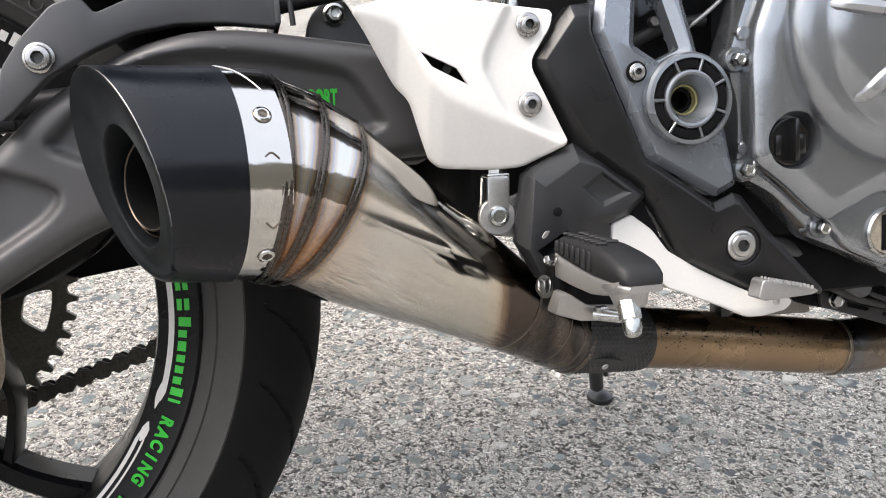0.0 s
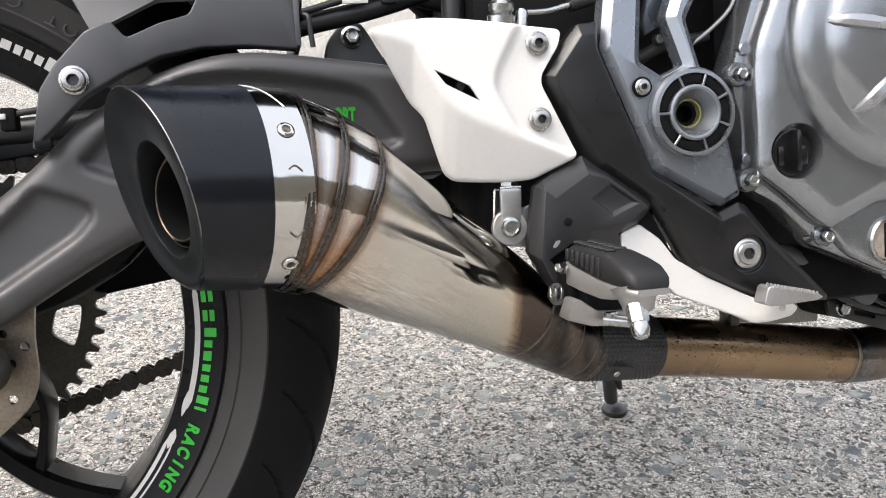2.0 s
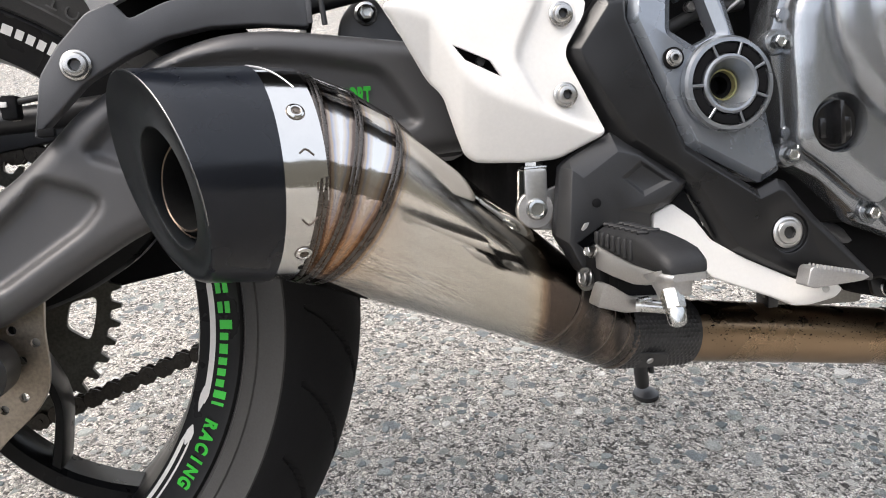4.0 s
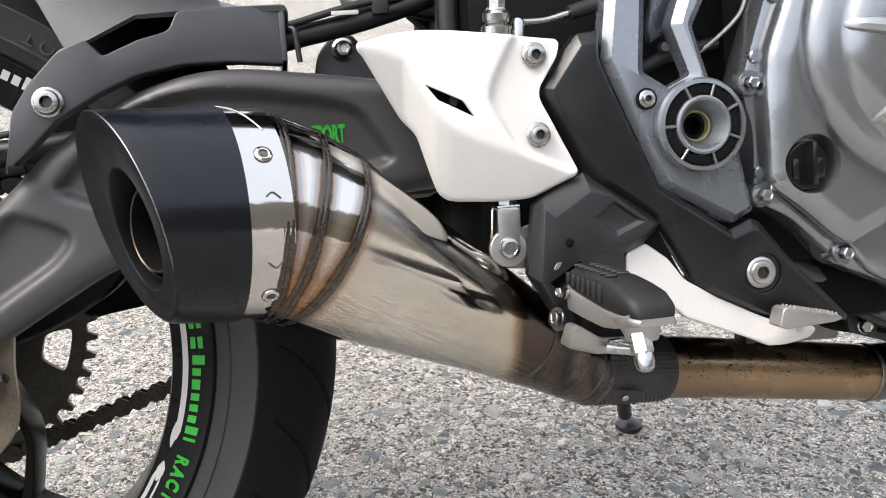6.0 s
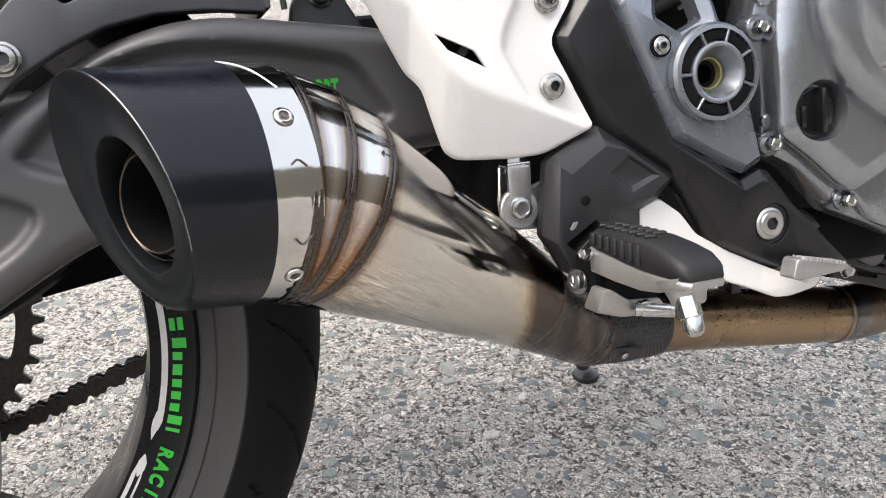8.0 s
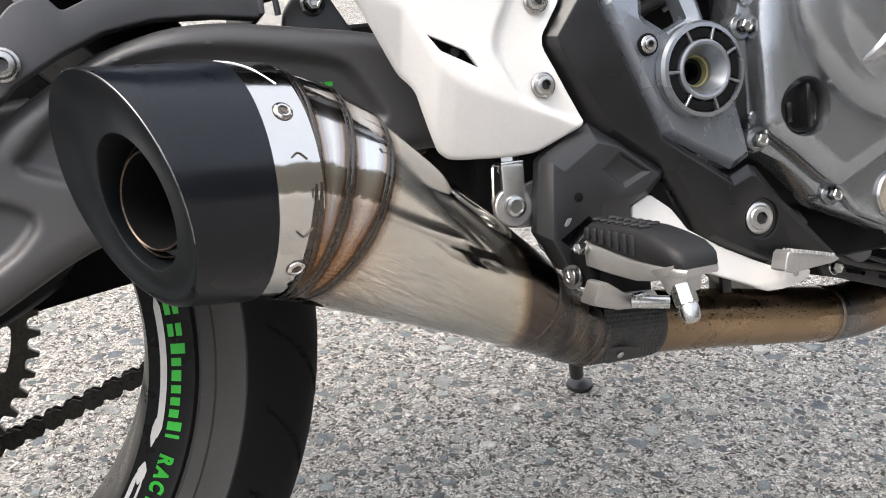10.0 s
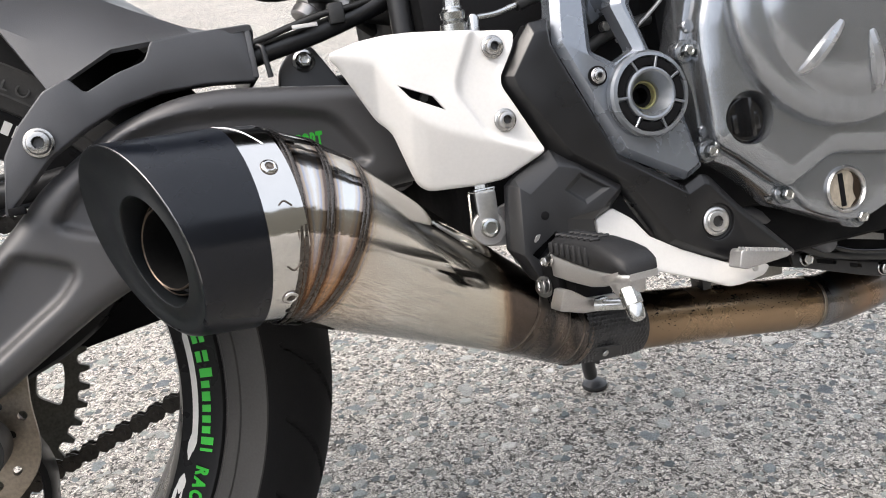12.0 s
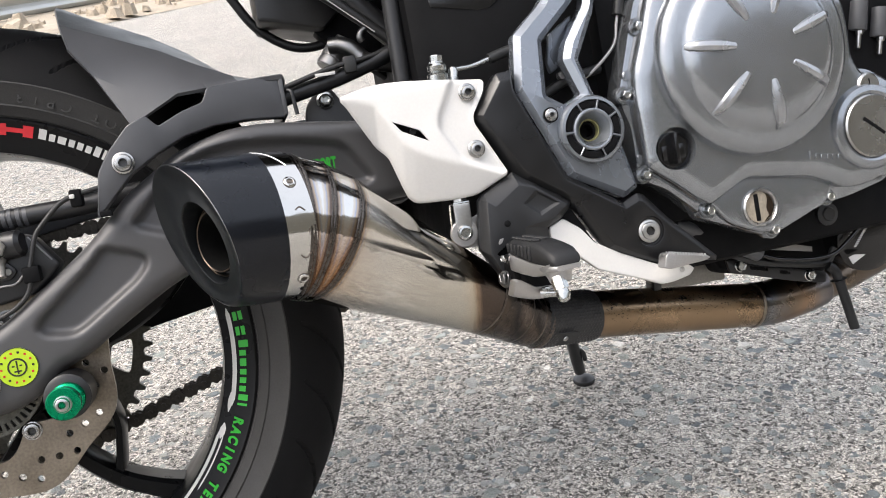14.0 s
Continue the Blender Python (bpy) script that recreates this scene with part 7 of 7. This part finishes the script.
    # raised bars where the maker's name is cast
    for k, (w, h) in enumerate(((0.0052, 0.008), (0.0042, 0.0052), (0.0055, 0.0052), (0.0042, 0.0052), (0.0042, 0.0052), (0.0042, 0.0052), (0.0042, 0.008), (0.0016, 0.008))):
        x = 0.7745 + 0.0061 * k
        z = 0.0575 - 0.0009 * k * 1.2
        part("cast_bar", box(x, x + w, -0.1666, -0.1640, z - 0.0026, z - 0.0026 + h, 0.0003, seg=1), M_ENGINE, flange)


def build_clutter():
    """Frame, hoses, linkages, lower guards and the side stand."""
    frame_ = part("inner_frame", box(0.42, 0.64, -0.10, 0.13, 0.03, 0.30, 0.02), M_DARK, bike, "black frame and inner bodywork")
    rim = [(0.4217, 0.3400), (0.4217, 0.2666), (0.4222, 0.2505), (0.4303, 0.2290), (0.4481, 0.2192), (0.4923, 0.2120), (0.5240, 0.2251), (0.5640, 0.2499), (0.6400, 0.3000), (0.6400, 0.3400)]
    top = [(0.4420, 0.3380), (0.4420, 0.2640), (0.4440, 0.2560), (0.4480, 0.2545), (0.4550, 0.2535), (0.4931, 0.2462), (0.5080, 0.2475), (0.5330, 0.2640), (0.6100, 0.3150), (0.6100, 0.3380)]
    side = [(x, -0.074, z) for x, z in rim] + [(x, -0.0900, z) for x, z in inset(rim, 0.006)] + [(x, -0.0930, z) for x, z in top] + [(x, -0.1010, z) for x, z in inset(top, 0.0060)]
    n = len(rim)
    folds = [(j * n + i, j * n + (i + 1) % n, (j + 1) * n + (i + 1) % n, (j + 1) * n + i) for j in range(3) for i in range(n)] + [tuple(range(3 * n, 4 * n))]
    part("side_panel", folded(side, folds, 0.09, 0.0012), M_GLOSS, frame_, "gloss black moulded side panel", angle=35)
    # added dark filler in place of the shaded gap under the side panel
    part("gap_backdrop", panel(fillet([(0.4300, 0.235), (0.4613, 0.2150), (0.5105, 0.2000), (0.560, 0.190), (0.66, 0.20), (0.66, 0.30), (0.43, 0.30)], 0.01, 3), -0.045, 0.12, 0.01, 3), M_DARK, frame_, "black backdrop filling the dark gap below the side panel")
    part("rear_pillar", box(0.30, 0.43, -0.02, 0.12, 0.100, 0.185, 0.012), M_DARK, frame_)
    part("shock_mount", panel(fillet([(0.318, 0.172), (0.3230, 0.1960), (0.3350, 0.2090), (0.3500, 0.2095), (0.372, 0.170), (0.372, 0.15), (0.318, 0.15)], 0.006, 3), -0.036, 0.012, 0.002, 2), M_BLACK, frame_, "black linkage mounting plate")
    hex_bolt("mount_bolt", (0.342, -0.0365, 0.1975), 0.0058, frame_, mat=M_ZINC, h=0.008, flange=1.5)
    part("subframe_tube", tube([(0.290, -0.058, 0.200), (0.3067, -0.06, 0.2043), (0.3565, -0.06, 0.2145), (0.4101, -0.06, 0.2305), (0.4415, -0.055, 0.2443), (0.50, -0.05, 0.265)], 0.0078, 16), M_BLACK, frame_, "black painted frame tube")
    part("brake_line", tube([(0.3, -0.07, 0.2105), (0.3067, -0.07, 0.2126), (0.3521, -0.07, 0.2239), (0.38, -0.068, 0.2275), (0.42, -0.06, 0.236)], 0.0026, 10), M_HOSE, frame_)
    part("line_label", box(0.333, 0.352, -0.0735, -0.072, 0.2165, 0.2195, 0.0003), M_WDECAL, frame_)
    part("line_clip", box(0.362, 0.374, -0.073, -0.064, 0.216, 0.232, 0.002), M_HOSE, frame_)
    part("upright_tube", tube([(0.418, -0.08, 0.34), (0.4157, -0.08, 0.2761), (0.4135, -0.08, 0.201), (0.4130, -0.078, 0.15)], 0.0085, 18), M_BLACK, frame_, "upright black frame tube")
    part("seat_rail", tube([(0.335, -0.03, 0.345), (0.3855, -0.03, 0.2925), (0.4197, -0.03, 0.2540), (0.4480, -0.035, 0.2325), (0.464, -0.04, 0.220)], 0.0125, 20), M_BLACK, frame_, "sloping black frame rail")
    part("rail_hose", tube([(0.345, -0.038, 0.3090), (0.3640, -0.038, 0.2945), (0.4035, -0.038, 0.2595), (0.4200, -0.038, 0.2440), (0.440, -0.035, 0.226)], 0.0058, 14), M_HOSE, frame_, "black hose with pale printing")
    part("hose_hook", tube([(0.3930, -0.042, 0.2600), (0.3885, -0.043, 0.2570), (0.3868, -0.043, 0.2525), (0.3882, -0.042, 0.2485)], 0.0034, 12), M_DKBOLT, frame_, "bare metal hook")
    part("cross_tube", tube([(0.415, -0.06, 0.2235), (0.4313, -0.065, 0.2208), (0.4700, -0.08, 0.2110), (0.5042, -0.085, 0.2042)], 0.0065, 14), M_BLACK, frame_)
    part("rubber_stub", lathe([(0.0100, -0.010), (0.0118, -0.008), (0.0118, 0.009), (0.0112, 0.0105), (0.0085, 0.0115)], (0.4370, -0.062, 0.2265), (1, -0.1, -0.1), 24), M_RUBBER, frame_)
    part("shock_reservoir", lathe([(0, -0.014), (0.0105, -0.014), (0.0118, -0.0125), (0.0118, -0.006), (0.0108, -0.0055), (0.0108, -0.0035), (0.0118, -0.003), (0.0118, 0.010), (0.0085, 0.014), (0.0075, 0.022)], (0.3625, 0.0, 0.2445), (0.62, 0.1, 0.75), 32), M_CAST, frame_, "grey shock absorber reservoir")
    part("reservoir_hose", tube([(0.3600, -0.012, 0.2535), (0.3690, -0.016, 0.2525), (0.3775, -0.020, 0.2480), (0.3850, -0.022, 0.2400), (0.3900, -0.024, 0.2330)], 0.0085, 18), M_DKBOLT, frame_, "bare metal elbow pipe")
    part("lower_hose", tube([(0.3880, -0.026, 0.2330), (0.4020, -0.030, 0.2275), (0.4200, -0.032, 0.2220), (0.44, -0.03, 0.215)], 0.0085, 16), M_HOSE, frame_)
    part("wire_loop", tube([(0.2654, 0.05, 0.345), (0.2754, 0.05, 0.326), (0.2957, 0.05, 0.2925), (0.3304, 0.05, 0.2682), (0.3675, 0.05, 0.2690), (0.3964, 0.05, 0.2914), (0.41, 0.05, 0.31)], 0.0050, 12), M_HOSE, frame_, "hanging black wiring loop")
    part("battery_box", panel(fillet([(0.2958, 0.36), (0.2945, 0.2922), (0.331, 0.2841), (0.36, 0.276), (0.395, 0.305), (0.42, 0.36)], 0.004, 3), 0.01, 0.08, 0.004, 2), M_BLACK, frame_, "gloss black under-seat box")
    part("under_tray", panel(fillet([(0.3604, 0.3500), (0.4505, 0.3500), (0.4229, 0.216), (0.4042, 0.2323), (0.3905, 0.2477), (0.3790, 0.2600), (0.3640, 0.2640), (0.3520, 0.2760)], 0.004, 2), 0.03, 0.02, 0.002, 2), M_DARK, frame_, "black under-seat tray")
    for k in range(26):
        f = k / 25.0
        q = Vector((0.3590, 0, 0.2945)).lerp(Vector((0.4020, 0, 0.2562)), f)
        bm = box(-0.0010, 0.0007, -0.0430, -0.0425, -0.0006, 0.0006, 0)
        bmesh.ops.rotate(bm, verts=bm.verts[:], cent=(0, 0, 0), matrix=Matrix.Rotation(radians(41), 3, "Y"))
        bmesh.ops.translate(bm, verts=bm.verts[:], vec=(q.x, 0.0015 * (f - 1.0), q.z))
        part("label_bar", bm, M_WDECAL, frame_)
    # hydraulic fitting and its pipe above the white plate
    fit_ = part("banjo_fitting", lathe([(0.0095, -0.016), (0.0095, -0.002), (0.0070, 0.000), (0.0085, 0.0015), (0.0088, 0.006), (0.0070, 0.008)], (0.4325, -0.143, 0.1945), (0.05, -0.1, 1), 28), M_ZINC, bike, "zinc brake hose fitting with a hexagon bolt")
    hex_bolt("fitting_bolt", (0.4330, -0.1438, 0.2020), 0.0058, fit_, mat=M_ZINC, h=0.008, axis=(0.05, -0.1, 1), flange=1.2)
    part("side_fitting", lathe([(0.0045, -0.012), (0.0045, 0.004), (0.003, 0.006)], (0.4475, -0.140, 0.1915), (0.1, -0.05, 1), 16), M_ZINC, fit_)
    part("metal_pipe", tube([(0.4470, -0.139, 0.1950), (0.4526, -0.136, 0.1957), (0.469, -0.132, 0.1968), (0.4879, -0.13, 0.2014)], 0.0024, 10), M_ZINC, fit_)
    part("hose", tube([(0.4860, -0.13, 0.2008), (0.5020, -0.128, 0.2050), (0.5176, -0.126, 0.2075), (0.55, -0.11, 0.215)], 0.0050, 12), M_HOSE, fit_)
    # clevis under the plate
    cl = part("clevis", panel(fillet([(0.4262, 0.0775), (0.4420, 0.0760), (0.4412, 0.0570), (0.4390, 0.0470), (0.4285, 0.0470), (0.4258, 0.0570)], 0.003, 3), -0.138, 0.003, 0.0012, 2), M_BRIGHT, bike, "zinc-plated brake rod clevis", angle=40)
    part("lever_eye", lathe([(0.0128, -0.004), (0.0128, 0.0), (0.0120, 0.0010), (0, 0.0010)], (0.4325, -0.1365, 0.0485), (0, -1, 0), 36), M_CAST, cl, "pale round lever eye")
    part("clevis_back", panel(fillet([(0.4255, 0.0775), (0.4425, 0.0745), (0.4395, 0.0420), (0.4330, 0.0385), (0.4232, 0.0480)], 0.004, 3), -0.125, 0.003, 0.001, 1), M_ZINC, cl)
    part("clevis_top", box(0.4262, 0.4420, -0.138, -0.122, 0.0745, 0.0775, 0.001), M_ZINC, cl)
    part("rod_nut", lathe([(0.0072, 0), (0.0072, 0.005)], (0.4345, -0.1305, 0.0775), (0.05, 0, 1), 6), M_ZINC, cl, angle=20)
    part("rod", tube([(0.4345, -0.1305, 0.070), (0.4350, -0.1305, 0.10)], 0.0035, 12, 1), M_ZINC, cl)
    part("clevis_bolt", lathe([(0.0072, 0.0), (0.0072, 0.0028), (0.0064, 0.0042), (0.0046, 0.0046), (0.0040, 0.0036), (0, 0.0034)], (0.4325, -0.1380, 0.0490), (0, -1, 0), 24), M_ZINC, cl, "zinc pin head with a shallow dish")
    part("lever_plate", panel(fillet([(0.4280, 0.0560), (0.4520, 0.0640), (0.4480, 0.0330), (0.4300, 0.0350)], 0.003, 3), -0.1325, 0.004, 0.0008, 1), M_CAST, cl, "pale lever plate")
    part("lever_stay", panel(fillet([(0.4440, 0.0330), (0.4470, 0.0320), (0.4680, 0.0045), (0.4630, 0.0050), (0.4470, 0.0200)], 0.001, 1), -0.140, 0.003, 0.0004, 1), M_FINS, bike, "pale alloy stay beside the muffler")
    # wiring at the engine's rear
    part("thin_wire", tube([(0.628, -0.118, 0.235), (0.6212, -0.12, 0.2173), (0.6144, -0.12, 0.1965), (0.59, -0.118, 0.1758), (0.57, -0.11, 0.165)], 0.0016, 8), M_CAST, frame_)
    part("wire_sheath", tube([(0.64, -0.115, 0.26), (0.629, -0.118, 0.240), (0.6235, -0.12, 0.224)], 0.0055, 12), M_HOSE, frame_)
    part("rear_hose", tube([(0.5350, -0.118, 0.1600), (0.5631, -0.12, 0.1718), (0.60, -0.11, 0.178)], 0.0048, 12), M_HOSE, frame_)
    # below the engine
    pan = part("oil_pan", box(0.66, 0.93, -0.105, 0.10, -0.035, 0.02, 0.015), M_DARK, bike, "black engine underside")
    can = part("oil_filter", lathe([(0.0, 0.052), (0.030, 0.052), (0.0365, 0.048), (0.0375, 0.040), (0.0375, -0.05)], (0.900, -0.030, -0.0420), (-0.12, -1, -0.12), 44), M_GLOSS, pan, "black oil filter canister with white print")
    for k in range(7):
        part("label_bar", box(0.8705 + 0.0027 * k, 0.8721 + 0.0027 * k, -0.0905, -0.0895, -0.0125 - 0.0007 * k, -0.0085 - 0.0007 * k, 0), M_WDECAL, can)
    for k in range(9):
        f = k / 8.0
        part("label_bar", box(0.8800 - 0.0145 * f, 0.8835 - 0.0145 * f, -0.0905, -0.0895, -0.0355 - 0.0161 * f, -0.0343 - 0.0161 * f, 0), M_WDECAL, can)
    for k in range(5):
        f = k / 4.0
        part("label_bar", box(0.8672 - 0.0078 * f, 0.8700 - 0.0078 * f, -0.0905, -0.0895, -0.0300 - 0.0120 * f, -0.0289 - 0.0120 * f, 0), M_WDECAL, can)
    part("warning_label", panel([(0.8585, -0.0617), (0.8657, -0.0600), (0.8794, -0.0624), (0.8623, -0.0700)], -0.0885, 0.001, 0.0002, 1), M_WDECAL, can, "white paper label")
    part("switch_housing", lathe([(0.0, 0.006), (0.0065, 0.006), (0.0075, 0.004), (0.0120, 0.003), (0.0125, -0.02)], (0.8259, -0.1060, -0.0080), (0, -1, 0), 28), M_BLACK, pan)
    part("sump", panel(fillet([(0.7000, 0.0100), (0.7784, 0.0225), (0.9535, 0.0355), (0.9523, -0.0309), (0.9037, -0.0540), (0.8760, -0.0680), (0.8539, -0.0820), (0.7700, -0.0660), (0.7250, -0.0540)], 0.006, 3), -0.046, 0.09, 0.006, 3), M_DARK, pan, "black sump below the engine")
    rail = part("guard_bracket", panel(fillet([(0.7272, -0.0394), (0.7386, -0.0405), (0.7639, -0.0531), (0.8447, -0.0758), (0.8425, -0.0881), (0.8018, -0.0775), (0.7297, -0.0533)], 0.003, 2), -0.066, 0.004, 0.001, 2,
                                            through=[fillet([(0.7535, -0.0510), (0.7750, -0.0575), (0.7740, -0.0610), (0.7540, -0.0555)], 0.0015, 2), fillet([(0.7880, -0.0625), (0.8010, -0.0665), (0.8005, -0.0700), (0.7880, -0.0665)], 0.0015, 2)]), M_BLACK, bike, "black slotted steel bracket above the pipe")
    for x, z in ((0.7426, -0.0487), (0.8233, -0.0752)):
        hex_bolt("bracket_bolt", (x, -0.066, z), 0.0052, rail, mat=M_ZINC, h=0.006, flange=1.3)
    part("stand_plate", panel(fillet([(0.7033, -0.0300), (0.7454, -0.0350), (0.7434, -0.0660), (0.6926, -0.0640), (0.6603, -0.0580), (0.6400, -0.0400), (0.66, -0.01)], 0.003, 2), -0.03, 0.004, 0.001, 2), M_STAND, rail, "dull grey stand mounting plate")
    part("far_bracket", panel([(0.72, -0.030), (0.7639, -0.050), (0.85, -0.074), (0.87, -0.06), (0.85, -0.03)], -0.045, 0.003, 0.0005, 1), M_DARK, rail)
    part("sheathed_hose", tube([(0.655, -0.10, 0.012), (0.6894, -0.095, -0.003), (0.7257, -0.088, -0.0202), (0.7560, -0.082, -0.0365)], 0.0092, 18), M_HUGGER, bike, "black sheathed wiring hose")
    part("thin_hose", tube([(0.752, -0.082, -0.0360), (0.7764, -0.085, -0.0472), (0.8127, -0.088, -0.0545), (0.8380, -0.092, -0.0535), (0.8568, -0.094, -0.0425), (0.8747, -0.094, -0.0285), (0.8845, -0.094, -0.0168), (0.8944, -0.094, -0.004), (0.8990, -0.094, 0.010)], 0.0024, 12), M_GLOSS, bike, "thin black overflow hose")
    part("thin_hose", tube([(0.70, -0.085, -0.018), (0.75, -0.078, -0.0440), (0.80, -0.075, -0.058), (0.8400, -0.074, -0.064), (0.852, -0.074, -0.05)], 0.0038, 10), M_HOSE, bike, "black rubber drain hose")
    part("alloy_strip", panel([(0.7500, -0.0185), (0.8399, -0.0472), (0.8391, -0.0527), (0.7700, -0.0365), (0.7500, -0.0300)], -0.055, 0.003, 0.0004, 1), M_CAST, bike, "bare alloy sump strip")
    prong = part("rubber_prong", tube([(0.8377, -0.08, -0.0672), (0.8430, -0.081, -0.0720), (0.8470, -0.082, -0.0850), (0.8561, -0.084, -0.1400)], 0.0052, 16, 4), M_RUBBER, bike, "hanging black rubber-covered peg")
    part("prong_collar", lathe([(0.0065, -0.001), (0.0090, 0.0), (0.0065, 0.001)], (0.8468, -0.082, -0.0840), (0.15, 0, -1), 20), M_BLACK, prong)
    part("pipe_hanger", box(0.655, 0.664, -0.035, -0.015, -0.061, -0.02, 0.001), M_BLACK, bike)
    # side stand on the far side
    leg = part("side_stand", tube([(0.605, 0.14, 0.03), (0.632, 0.205, -0.09), (0.660, 0.268, -0.178), (0.671, 0.292, -0.211)], 0.0085, 16, 4), M_BLACK, bike, "black side stand on its round foot")
    foot_at = Vector((0.6815, 0.3090, -0.2310))
    part("foot", lathe([(0.0, -0.003), (0.0150, -0.003), (0.0165, 0.0), (0.0155, 0.0035), (0.012, 0.005), (0.008, 0.008), (0.0, 0.010)], foot_at, (0, -0.2819, 0.9595), 32), M_BLACK, leg, "round stand foot on the asphalt")
    part("spring_hook", tube([(0.658, 0.262, -0.170), (0.670, 0.264, -0.178), (0.676, 0.274, -0.192)], 0.0035, 10, 3), M_BLACK, leg)


def build_upper():
    """Unseen seat, tail and tank over the frame, added for shade and dark reflections."""
    part("fuel_tank", tube([(0.52, 0, 0.47, 0.07), (0.60, 0, 0.50, 0.14), (0.78, 0, 0.54, 0.17), (0.95, 0, 0.55, 0.15), (1.05, 0, 0.53, 0.06)], 0, 32, 5), M_BLACK, bike, "unseen black fuel tank, added to shade the engine")
    part("seat", box(-0.12, 0.56, -0.125, 0.125, 0.405, 0.475, 0.03, seg=4), M_RUBBER, bike, "unseen black seat, added for shade and dark reflections")
    part("tail_unit", box(-0.48, -0.10, -0.11, 0.11, 0.43, 0.54, 0.04, seg=4), M_HUGGER, bike, "unseen black tail unit, added for shade and dark reflections")
    part("radiator", box(1.00, 1.06, -0.16, 0.16, 0.06, 0.42, 0.01), M_DARK, bike, "unseen black radiator")
    for x, z in ((0.8840, 0.1760), (0.9080, 0.1660)):
        boss = part("cylinder_boss", lathe([(0.0, -0.004), (0.0085, -0.004), (0.0095, -0.002), (0.0090, 0.026), (0, 0.027)], (x, -0.120, z), (0.25, 0, 1), 24), M_HUGGER, bike, "dark cast boss of the cylinder")
        part("stud_nut", lathe([(0, -0.0040), (0.0034, -0.0040), (0.0038, -0.0030), (0.0038, 0.0005)], (x, -0.1225, z - 0.004), (0.25, 0, 1), 6), M_BRIGHT, boss, angle=20)
        part("stud", lathe([(0, -0.016), (0.0022, -0.016), (0.0026, -0.0145), (0.0026, 0.0)], (x - 0.001, -0.1225, z - 0.006), (0.25, 0, 1), 14), M_BOLT, boss)
    part("head_nut", lathe([(0, 0.004), (0.0042, 0.004), (0.0048, 0.0028), (0.0048, -0.002)], (0.8905, -0.122, 0.1990), (0.2, -0.6, 1), 6), M_BRIGHT, bike, "bright cylinder head nut", angle=20)


build_upper()
build_exhaust()
build_plates()
build_peg()
build_pedal()
build_engine()
build_clutter()
